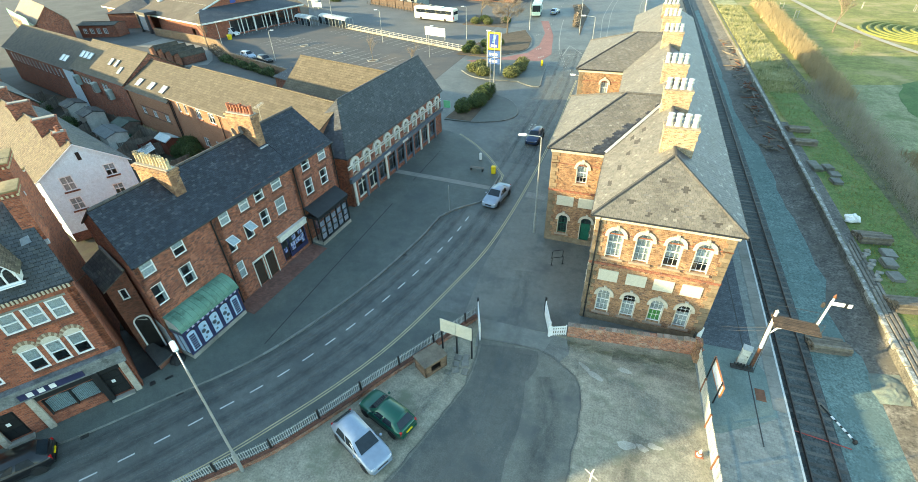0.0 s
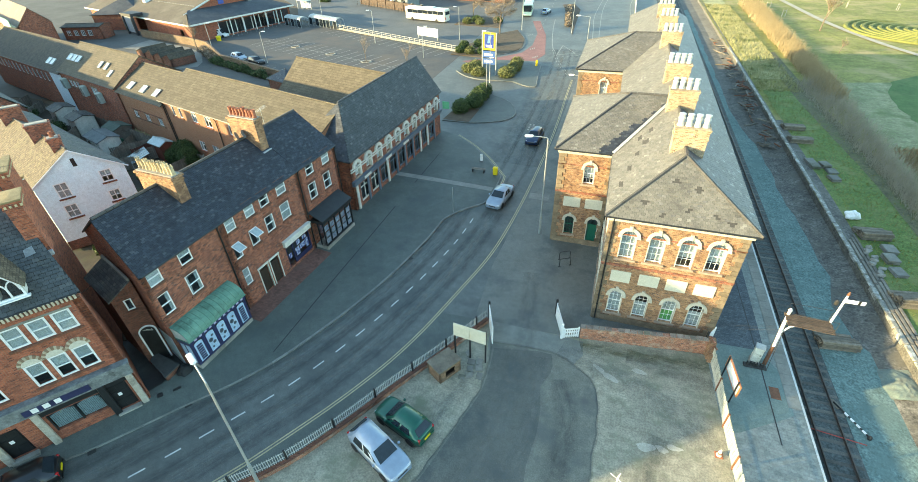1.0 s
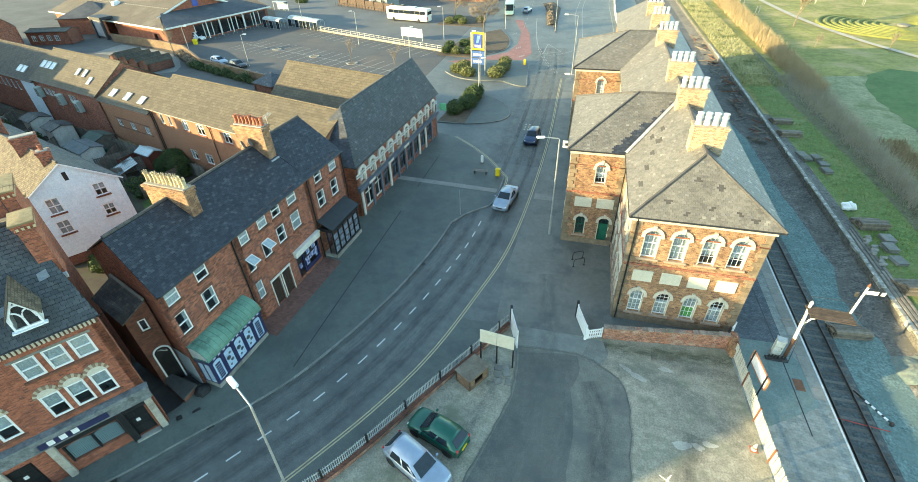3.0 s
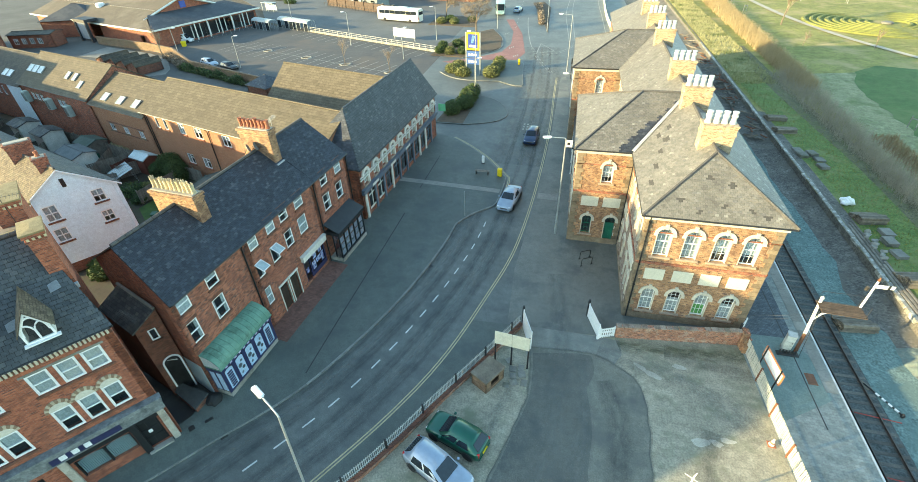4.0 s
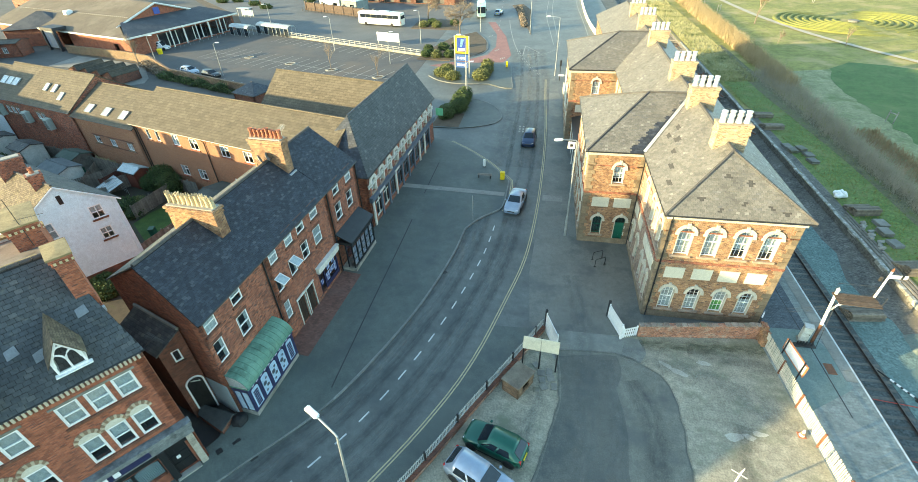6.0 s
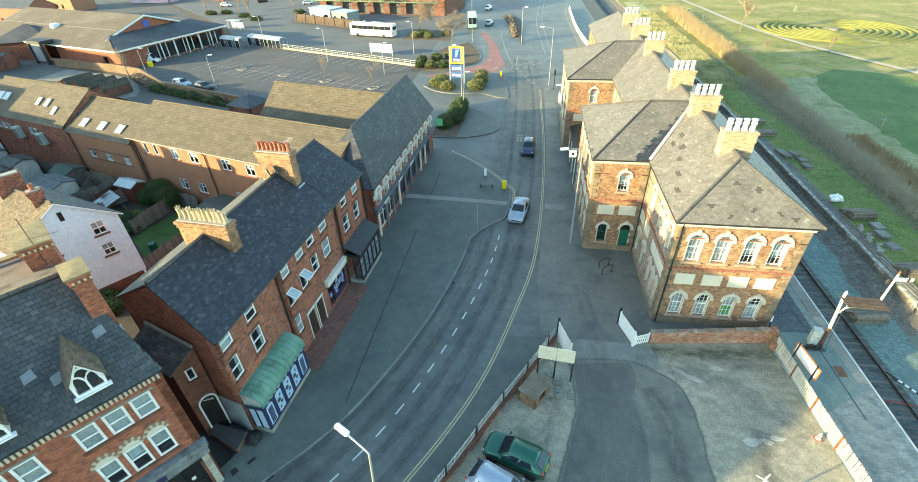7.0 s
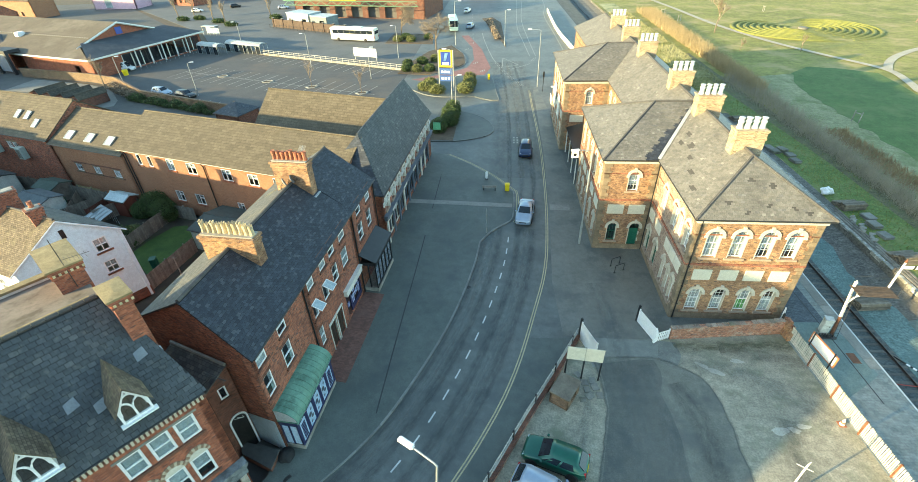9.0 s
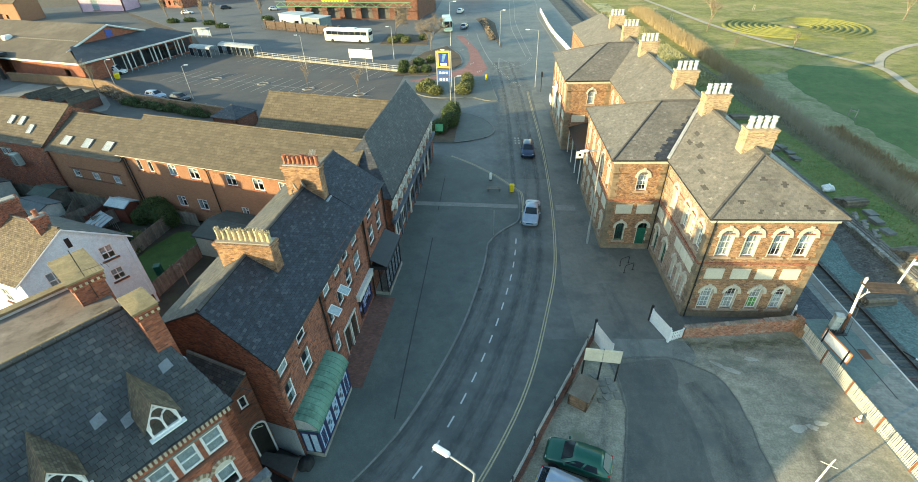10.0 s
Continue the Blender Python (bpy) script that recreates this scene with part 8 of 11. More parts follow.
for y in (24.9, 20.6):
    bm = bmesh.new()
    tube(bm, [(track_x(y) - 1.2, y + 0.2, -0.9), (track_x(y) + 1.9, y - 0.1, -0.93)], 0.035, 6)
    part("point_rod", bm, surface("red_lead_paint", (0.3, 0.04, 0.03), (0.4, 0.07, 0.05), 2, 20, 0.6, 0.1), track, "red painted rod across the track")
# facing lever beside the track
lever = thing("point_lever", (16.82, 26.6, -1.1), "black and white striped point lever lying by the track", "point lever", turn=30.5)
bm = bmesh.new()
tube(bm, [(0, -1.25, 0.14), (0, 1.25, 0.16)], 0.055, 8)
part("rod", bm, BLACK, lever)
for k in range(4):
    bm = bmesh.new()
    tube(bm, [(0, -1.1 + k * 0.42, 0.143 + k * 0.003), (0, -0.84 + k * 0.42, 0.145 + k * 0.003)], 0.065, 8)
    part("white_band", bm, WHITE, lever)
bm = bmesh.new()
lathe(bm, [(0.12, 0), (0.13, 0.15), (0.08, 0.26), (0.03, 0.3)], 8, (0, -1.35, 0.0))
part("lever_stand", bm, IRON, lever)
part("lever_base", bevel_box(-0.22, 0.75, 0.0, 0.22, 1.5, 0.12, 0.03), WOOD_BROWN, lever)

# the near edge of the old platform across the tracks: a run of concrete blocks
old_edge = thing("old_platform_edge", (0, 0, 0), "crumbling concrete edge of the disused platform", "platform edge")
for i in range(64):
    y = 16 + i * 1.6
    x = platform_x(y) + 7.95
    bm = bevel_box(0, 0.02, 0, 0.38, 1.56, 1.12, 0.05)
    part("edge_block", bm, EDGE_STONE, old_edge, "", Matrix.Translation((x + random.uniform(-0.02, 0.02), y, -1.07 + random.uniform(-0.03, 0.02))) @ pose(0, 0, 0, 0, random.uniform(-1, 1), random.uniform(-0.7, 0.7)))
bm = bmesh.new()
ribbon(bm, [Vector((platform_x(y) + 8.33, y, 0)) for y in range(5, 180, 2)], 0.0, 0.22, lambda x, y: 0.0 + 0.02 * math.sin(y * 0.7))
setting("rubble_strip", bm, OLD_CONCRETE, "crumbled pale rubble along the old platform edge", "ground")
bm = bmesh.new()
ribbon(bm, [Vector((platform_x(y) + 8.2, y, 0)) for y in range(5, 79, 2)], 0.23, 1.15 , lambda x, y: -0.005 + 0.02 * math.sin(y * 0.5))
setting("cinder_strip", bm, DIRT, "bare cinder strip along the old platform", "ground")
bm = bmesh.new()
ribbon(bm, [Vector((platform_x(y) + 8.6, y, 0)) for y in range(97, 190, 4)], 0.4, 6.0, 0.03)
setting("rough_grass", bm, ROUGH_GRASS, "rough pale tussocky grass bank", "grass")
rng = random.Random(8)
bm = bmesh.new()
rows_ = [(platform_x(y) + 9.35 + rng.uniform(-0.18, 0.18), float(np.interp(y, [18, 58, 72, 92], [28.55, 28.5, 27.9, 27.0])), y) for y in np.arange(18, 92, 1.0)]
pairs = [[bm.verts.new((x, y, -0.015)) for x in (xa, xb)] for xa, xb, y in rows_]
for a, b in zip(pairs, pairs[1:]):
    bm.faces.new((a[0], a[1], b[1], b[0]))
setting("grass_verge", bm, VERGE, "green mown verge on the old platform", "grass")
LITTER = surface("leaf_litter", (0.092, 0.088, 0.045), (0.175, 0.158, 0.09), 0.8, 7, 0.95, 0.8, stain=(0.12, 0.14, 0.05), stain_scale=0.7, mottle=0.4, grit=0.5)
bm = bmesh.new()
ditch = smooth_line([(28.4, 24), (28.3, 40), (28.4, 58), (27.7, 72), (26.9, 88), (26.6, 116)], 1.0)
ribbon(bm, ditch, -0.15, 2.6, lambda x, y: 0.02 + 0.015 * math.sin(y * 1.3))
setting("ditch", bm, LITTER, "damp ditch with leaf litter under the brushwood", "ditch")
# long timber baulks lying beside the old edge
for k in range(3):
    for i in range(5):
        y = 30.5 + 3.3 * i + 0.5 * k
        tagged(part("timber_baulk", bevel_box(-0.11, 0, 0, 0.11, 3.1, 0.08, 0.015), WOOD_GREY, None, "", Matrix.Translation((platform_x(y) + 8.52 + 0.31 * k, y, 0.0)) @ pose(0, 0, 0, 0, 0, rng.uniform(-0.8, 0.8))), "weathered grey timber baulk beside the old platform edge", "timber", "timber baulks")
# stretch of brighter ballast with a ragged side
bm = bmesh.new()
rng = random.Random(3)
le = [(platform_x(y) + 2.95, y) for y in range(-10, 170, 4)]
BED = ([0, 24, 27.5, 31, 32.4, 33.2, 34, 38, 41, 44, 51, 57, 67, 74, 84, 170], [20.0, 20.2, 20.5, 21.0, 21.3, 20.0, 19.3, 18.95, 19.8, 19.5, 19.2, 18.7, 18.9, 17.8, 17.0, 16.6])
ri = [(float(np.interp(y, *BED)) + rng.uniform(-0.2, 0.2), y) for y in range(-10, 170, 2)]
prism(bm, le + ri[::-1], -1.13, -1.09)
setting("ballast_bed", bm, BALLAST, "blue-grey ballast bed of a lifted track", "ballast")
SAND = surface("sandy_ballast", (0.115, 0.155, 0.142), (0.185, 0.215, 0.19), 1.2, 14, 0.95, 1.0, stain=(0.13, 0.14, 0.12), stain_scale=1.2)
bm = bmesh.new()
cols = []
for i in range(41):
    row = []
    for j in range(25):
        u, v = i / 20 - 1, j / 12 - 1
        x, y = 20.6 + 0.9 * v, 30.4 + 1.3 * u
        hh = max(0.0, 1 - u * u - v * v) ** 0.8 * 0.32
        hh *= 0.7 + 0.6 * noise.noise(Vector((x * 0.9, y * 0.9, 3)))
        row.append(bm.verts.new((x + 0.3 * noise.noise(Vector((x, y, 9))), y, -1.13 + 0.27 * max(0.0, x - 19.75) + hh + (0.07 * noise.noise(Vector((x * 4, y * 4, 1))) if hh > 0.05 else 0))))
    cols.append(row)
for p, q in zip(cols, cols[1:]):
    for j in range(24):
        bm.faces.new((p[j], q[j], q[j + 1], p[j + 1]))
bmesh.ops.recalc_face_normals(bm, faces=bm.faces[:])
tagged(part("gravel_heap", bm, SAND, None, "", None, True), "low heap of sandy gravel by the ballast", "gravel heap")

# stacks of old sleepers
plank = finish(bevel_box(-1.25, -0.12, 0, 1.25, 0.12, 0.14, 0.015), "sleeper", WOOD_BROWN)


def sleeper_stack(x, y, z, turn, layers, per, label="stack of weathered timber sleepers", seed=0):
    r = random.Random(seed)
    t = thing("sleeper_stack", (x, y, z), label, "sleeper stack", "sleeper stacks", turn)
    for k in range(layers):
        for i in range(per - (k if k > 1 else 0)):
            piece("sleeper", plank, t, Matrix.Translation((r.uniform(-0.08, 0.08), (i - per / 2) * 0.27 + r.uniform(-0.02, 0.02), k * 0.15)) @ pose(0, 0, 0, 0, 0, r.uniform(-2, 2)))


sleeper_stack(17.85, 33.7, -1.09, 6, 5, 6, seed=1)
for i, (x, y, turn, ly, per) in enumerate(((23.9, 38.9, 10, 6, 7), (24.3, 48.3, 8, 5, 7), (23.4, 74.4, 4, 4, 7), (23.3, 70.0, 4, 4, 7))):
    sleeper_stack(x, y, 0.0, turn, ly, per, seed=10 + i)
# loose slabs laid out on the grass
slab_pile = finish(bevel_box(-0.48, -0.6, 0, 0.48, 0.6, 0.07, 0.015), "paving_slab", OLD_CONCRETE)
for i, (x, y, turn) in enumerate(((23.0, 63.6, 8), (23.1, 62.2, 4), (24.2, 62.6, 15), (24.6, 61.2, 6), (24.3, 59.3, 12), (24.4, 44.2, 8), (24.4, 42.4, 12), (24.9, 45.8, 5))):
    ps = thing("paving_slab", (x, y, 0.0), "weathered grey slabs stacked on the grass", "paving slab", "grass slabs", turn)
    for k in range(3 + i % 3):
        piece("slab", slab_pile, ps, Matrix.Translation((random.uniform(-0.04, 0.04), random.uniform(-0.04, 0.04), 0.085 * k)) @ pose(0, 0, 0, 0, 0, random.uniform(-5, 5)))
bag = bmesh.new()
bmesh.ops.create_icosphere(bag, subdivisions=3, radius=1, matrix=Matrix.Translation((23.5, 50.9, 0.35)) @ Matrix.Diagonal((0.72, 0.42, 0.4, 1)))
for v in bag.verts:
    v.co += noise.noise_vector(v.co * 2.5) * 0.28
    v.co.z = max(v.co.z, 0.0)
tagged(part("sack", bag, WHITE, None), "crumpled white builder's sack on the grass", "sack")
for i in range(9):
    bm = bmesh.new()
    bmesh.ops.create_icosphere(bm, subdivisions=2, radius=1, matrix=Matrix.Translation((22.85 + 0.25 * (i % 3), 41.6 + 0.52 * i, 0.1)) @ Matrix.Diagonal((0.26, 0.24, 0.2, 1)))
    for v in bm.verts:
        v.co += noise.noise_vector(v.co * 3.7) * 0.2
    tagged(part("rubble_lump", bm, CONCRETE, None), "pale lump of concrete rubble on the verge", "rubble", "rubble lumps")
# scrap timber beside the far trackbed
scrap = thing("scrap_pile", (platform_x(100) + 7.0, 100, -1.05), "long heap of scrap timber and rusty iron by the tracks", "scrap heap")
mats = (WOOD_GREY, RUST, WOOD_BROWN, WOOD_DARK)
for i in range(150):
    bm = bmesh.new()
    ln = random.uniform(1.0, 3.2)
    box(bm, -ln / 2, -0.08, -0.06, ln / 2, 0.08, 0.06)
    part("scrap_piece", bm, mats[i % 4], scrap, "", pose(random.uniform(-1.1, 1.1), random.uniform(-32, 30), random.uniform(0.05, 0.7), random.uniform(-20, 20), random.uniform(-20, 20), random.uniform(0, 180)))

# bracket signal on the platform
sig = thing("bracket_signal", (12.0, 28.8, 0.03), "railway bracket signal with a white post and dark timber staging", "signal")
bm = bmesh.new()
tube(bm, [(0, 0, 0.0), (0.035, 0.15, 1.7)], [0.125, 0.11], 10)
part("post_foot", bm, RUST, sig, "rust-red lower post")
bm = bmesh.new()
tube(bm, [(0.035, 0.15, 1.7), (0.12, 0.6, 4.15)], [0.105, 0.095], 10)
part("post", bm, WHITE, sig, "white signal post")
bm = bmesh.new()
tube(bm, [(0.08, 0.4, 2.7), (0.5, 0.45, 3.4), (1.2, 0.4, 3.85), (2.3, 0.3, 4.05)], 0.06, 8)
tube(bm, [(0.1, 0.6, 4.12), (2.45, 0.35, 4.14)], 0.06, 8)
for k in range(4):
    x = 0.45 + k * 0.5
    tube(bm, [(x, 0.5, 4.12), (x + 0.1, 0.45, 3.4 + 0.17 * k)], 0.03, 6)
part("bracket", bm, WHITE, sig, "white curved lattice bracket")
DECK = surface("brown_deck_timber", (0.055, 0.036, 0.024), (0.115, 0.08, 0.055), 2.5, 25, 0.9, 0.5, vary=0.25)
for k in range(8):
    part("deck_board", bevel_box(0, 0, 0, 2.55, 0.135, 0.05, 0.008), DECK, sig, "", Matrix.Translation((-0.1 + 0.02 * (k % 3), -0.4 + k * 0.15, 4.2)) @ pose(0, 0, 0, 0, 0, -3))
bm = bmesh.new()
lathe(bm, [(0.1, 0), (0.1, 0.3), (0.13, 0.36), (0.02, 0.55)], 8, (0.12, 0.62, 4.25))
part("finial", bm, WHITE_DIRTY, sig)
bm = bmesh.new()
tube(bm, [(2.45, 0.6, 4.2), (2.48, 0.6, 6.5)], [0.075, 0.06], 8)
part("arm_post", bm, WHITE, sig, "short white arm post")
bm = bmesh.new()
lathe(bm, [(0.07, 0), (0.1, 0.06), (0.02, 0.3)], 8, (2.48, 0.6, 6.5))
part("arm_finial", bm, RUST, sig)
part("signal_arm", bevel_box(2.35, 0.5, 6.0, 3.5, 0.53, 6.28, 0.008), WHITE, sig, "white signal arm with a black stripe")
bm = bmesh.new()
box(bm, 3.12, 0.495, 5.995, 3.26, 0.535, 6.285)
part("arm_stripe", bm, BLACK, sig)
bm = bmesh.new()
lathe(bm, [(0.11, 0), (0.11, 0.27), (0.04, 0.36)], 8, (2.22, 0.72, 5.6))
part("signal_lamp", bm, IRON, sig)
for y in (-0.38, 0.72):
    bm = bmesh.new()
    tube(bm, [(0.0, y, 4.25), (0.0, y, 5.1), (2.3, y - 0.1, 5.15), (2.3, y - 0.1, 4.25)], 0.018, 5)
    part("guard_rail", bm, IRON, sig, "thin iron guard rail")
for k in range(2):
    bm = bmesh.new()
    tube(bm, [(-0.25 + 0.28 * k, 0.1, 4.25), (-0.25 + 0.28 * k, -0.55, 0.0)], 0.016, 5)
    part("ladder_rail", bm, IRON, sig)
for k in range(12):
    f = (k + 0.5) / 12
    bm = bmesh.new()
    tube(bm, [(-0.25, -0.55 + 0.65 * f, 4.25 * f), (0.03, -0.55 + 0.65 * f, 4.25 * f)], 0.01, 4)
    part("rung", bm, IRON, sig)
wire = thing("signal_wire", (8.6, 29.8, 0), "thin stay wires from the building to the signal", "wire")
for z0, z1 in ((1.9, 4.2), (1.6, 3.9)):
    bm = bmesh.new()
    tube(bm, [(0, 0, z0), (1.8, -0.7, (z0 + z1) / 2 - 0.06), (3.7, -1.3, z1)], 0.006, 4)
    part("strand", bm, IRON, wire)
cab = thing("relay_cabinet", (11.4, 28.95, 0.03), "pale grey steel relay cabinet on the platform", "cabinet", turn=-15)
part("body", bevel_box(-0.27, -0.25, 0.1, 0.27, 0.25, 1.4, 0.03), surface("cream_grey_metal", (0.5, 0.5, 0.44), (0.62, 0.62, 0.55), 1, 20, 0.6, 0.1, stain=(0.3, 0.27, 0.2), stain_scale=1.5), cab)
part("cap", bevel_box(-0.3, -0.28, 1.4, 0.3, 0.28, 1.47, 0.02), GALV, cab)
part("plinth", bevel_box(-0.33, -0.3, 0.0, 0.33, 0.3, 0.1, 0.02), CONCRETE, cab)
part("door_handle", bevel_box(0.14, -0.28, 0.75, 0.18, -0.25, 0.88, 0.01), IRON, cab)
frame_p = thing("lever_frame", (11.35, 28.4, 0.03), "small black ground frame beside the cabinet", "ground frame")
for k in range(6):
    bm = bmesh.new()
    tube(bm, [(-0.5 + 0.2 * k, 0, 0), (-0.5 + 0.2 * k, 0.06, 0.35)], 0.05, 6)
    part("lever", bm, IRON, frame_p)
part("base", bevel_box(-0.7, -0.2, 0, 0.7, 0.2, 0.1, 0.02), IRON, frame_p)
# slot drain, rust plate, running-in board
bm = bmesh.new()
ribbon(bm, [Vector((11.85, 22.6, 0)), Vector((11.8, 25, 0)), Vector((11.74, 28.3, 0)), Vector((11.6, 33, 0)), Vector((11.2, 44, 0))], -0.04, 0.04, 0.042)
setting("cable_trench", bm, TARMAC_SEAM, "dark cable trench cut along the platform", "trench")
bm = bmesh.new()
box(bm, 11.92, 25.95, 0.03, 12.5, 26.9, 0.045)
setting("rusty_plate", bm, RUST, "rusty steel plate set in the platform", "cover plate")
board = thing("name_board", (9.2, 25.85, 0.03), "white platform name board with an orange-brown frame", "sign", turn=6)
for y in (-1.0, 1.0):
    bm = bmesh.new()
    tube(bm, [(0, y, 0), (0, y, 2.05)], 0.05, 6)
    part("post", bm, BLACK, board)
bm = bmesh.new()
box(bm, 0.06, -1.18, 0.98, 0.12, 1.18, 1.8)
part("panel", bm, WHITE, board)
bm = bmesh.new()
for q in ((0.05, -1.26, 0.9, 0.14, 1.26, 0.98), (0.05, -1.26, 1.8, 0.14, 1.26, 1.88), (0.05, -1.26, 0.98, 0.14, -1.18, 1.8), (0.05, 1.18, 0.98, 0.14, 1.26, 1.8)):
    box(bm, *q)
part("frame", bm, surface("orange_paint", (0.42, 0.15, 0.06), (0.5, 0.2, 0.09), 2, 20, 0.6, 0.1), board)


# ---- fences, walls and gates of the yard ----
def picket_fence(name, label, pts, hgt, gap, width, post_every, post_mat, base_z, mat=WHITE_DIRTY, rails=(0.25, 0.8), category="fence"):
    f = thing(name, (pts[0].x, pts[0].y, 0), label, category)
    inv = Matrix.Translation((-pts[0].x, -pts[0].y, 0))
    acc_l = [0.0]
    for a, b in zip(pts, pts[1:]):
        acc_l.append(acc_l[-1] + (b - a).length)
    bm = bmesh.new()
    box(bm, -width / 2, -0.012, 0.06, width / 2, 0.012, hgt - 0.06)
    vs = [bm.verts.new(q) for q in ((-width / 2, -0.012, hgt - 0.06), (width / 2, -0.012, hgt - 0.06), (0, -0.012, hgt), (-width / 2, 0.012, hgt - 0.06), (width / 2, 0.012, hgt - 0.06), (0, 0.012, hgt))]
    for q in ((0, 1, 2), (4, 3, 5), (0, 2, 5, 3), (2, 1, 4, 5)):
        bm.faces.new([vs[i] for i in q])
    me = finish(bm, "picket", mat)
    pm = finish(bevel_box(-0.06, -0.06, 0, 0.06, 0.06, hgt + 0.08, 0.01), "post", post_mat)
    n = int(acc_l[-1] / gap)
    for i in range(n):
        s = (i + 0.5) * gap
        p, q = along(pts, acc_l, s), along(pts, acc_l, min(s + 0.1, acc_l[-1]))
        ang = math.degrees(math.atan2(q.y - p.y, q.x - p.x))
        piece("picket", me, f, inv @ Matrix.Translation((p.x, p.y, base_z)) @ pose(0, 0, 0, random.uniform(-1, 1), random.uniform(-1, 1), ang))
    for i in range(int(acc_l[-1] / post_every) + 1):
        p = along(pts, acc_l, i * post_every)
        q = along(pts, acc_l, min(i * post_every + 0.1, acc_l[-1]))
        piece("post", pm, f, inv @ Matrix.Translation((p.x, p.y, base_z - 0.05)) @ pose(0, 0, 0, 0, 0, math.degrees(math.atan2(q.y - p.y, q.x - p.x))))
    for z in rails:
        bm = bmesh.new()
        line = [Vector((p.x, p.y, base_z + z * hgt)) for p in spaced(pts, max(2, int(acc_l[-1])))]
        tube(bm, line, 0.03, 4)
        part("rail", bm, mat, f, "", inv)
    return f


yard_line = [p for p in FENCE if p.y > 4.0]
picket_fence("yard_fence", "white picket fence with black posts on a low brick wall", yard_line, 0.85, 0.13, 0.038, 3.05, BLACK, 0.42, RAILING)
low_wall = thing("low_wall", (0, 0, 0), "low red brick wall under the picket fence", "wall")
wl = spaced(yard_line, 26)
for a, b in zip(wl, wl[1:]):
    m, length = face_frame((a.x, a.y), (b.x, b.y))
    bm = bmesh.new()
    box(bm, 0, -0.22, -0.05, length - 0.004, 0.0, 0.36, 0, m)
    box(bm, 0, -0.25, 0.36, length - 0.004, 0.03, 0.42, 1, m)
    part("wall_length", bm, (BRICK_YARD, BRICK_DARK), low_wall)
PICKET = surface("worn_cream_picket", (0.36, 0.36, 0.31), (0.52, 0.51, 0.45), 2, 30, 0.7, 0.2, vary=0.12)
plat_pts = smooth_line([(8.52, 28.2), (8.65, 25.4), (8.76, 22.65), (8.92, 20.0), (9.15, 16.5), (9.65, 6.0)], 0.5)
picket_fence("platform_fence", "cream picket fence between yard and platform with rusty posts", plat_pts, 1.25, 0.115, 0.07, 2.65, RUST, 0.05, PICKET)

COPING_BRICK = surface("mortar_smeared_coping", (0.17, 0.125, 0.10), (0.36, 0.305, 0.25), 1.6, 12, 0.9, 0.5, stain=(0.12, 0.12, 0.08), stain_scale=0.8, vary=0.2, grit=0.35)
bw = thing("boundary_wall", (4.2, 28.2, 0), "weathered red brick boundary wall before the station", "wall")
inv = Matrix.Translation((-4.2, -28.2, 0))
bm = bmesh.new()
pts = [(-0.3, 27.6), (8.3, 28.62), (8.26, 28.97), (-0.34, 27.95)]
prism(bm, pts, 0, lambda x, y: 1.08 + 0.03 * x)
part("wall", bm, BRICK_YARD, bw, "", inv)
for i in range(20):
    x = -0.32 + i * 0.432
    y = 27.57 + (x + 0.3) * 0.1186
    if i in (5, 13):
        continue
    bm = bevel_box(0, 0, 0, random.uniform(0.36, 0.425), 0.4, random.uniform(0.03, 0.085), 0.015)
    part("coping_stone", bm, COPING_BRICK, bw, "", inv @ Matrix.Translation((x, y, 1.075 + 0.03 * x)) @ pose(0, 0, 0, random.uniform(-2, 2), 0, 6.8))
# the broken end, stepping down to the fence
for i, (x, y, w_, h_) in enumerate(((8.16, 28.42, 0.5, 1.42), (8.22, 28.1, 0.45, 1.1), (8.28, 27.84, 0.38, 0.72))):
    part("broken_end", bevel_box(x, y, 0, x + w_, y + (0.62 if i == 0 else 0.318), h_, 0.05), BRICK_ORANGE, bw, "crumbling sunlit end of the wall", inv)
for i in range(7):
    part("loose_brick", bevel_box(-0.11, -0.05, 0, 0.11, 0.05, 0.07, 0.01), BRICK_YARD, bw, "", inv @ pose(8.3 + 0.06 * i, 28.95 - 0.13 * i, 1.42 if i < 4 else 1.1, 0, 0, 37 * i))


def gate(name, label, hinge, tip, hgt, panel=False):
    """A white boarded or paled gate leaf between two plan points."""
    m, length = face_frame(hinge, tip, 0.05)
    g = thing(name, (0, 0, 0), label, "gate")
    g.matrix_basis = m
    bm = bmesh.new()
    for x in (0, length - 0.09):
        box(bm, x, -0.03, 0, x + 0.09, 0.05, hgt)
    for z in (0.12, hgt * 0.5, hgt - 0.2):
        box(bm, 0.09, -0.02, z, length - 0.09, 0.04, z + 0.1)
    part("gate_frame", bm, WHITE, g)
    n = int((length - 0.18) / (0.15 if not panel else 0.12))
    for i in range(n):
        bm = bmesh.new()
        box(bm, 0, -0.045, 0.04, 0.118 if panel else 0.09, -0.021, hgt - 0.02)
        part("board", bm, WHITE, g, "", Matrix.Translation((0.09 + i * (length - 0.18) / n, 0, 0)))
    bm = bmesh.new()
    box(bm, -0.16, -0.07, -0.05, -0.01, 0.08, hgt + 0.25)
    part("gate_post", bm, BLACK if panel else WHITE, g)
    return g


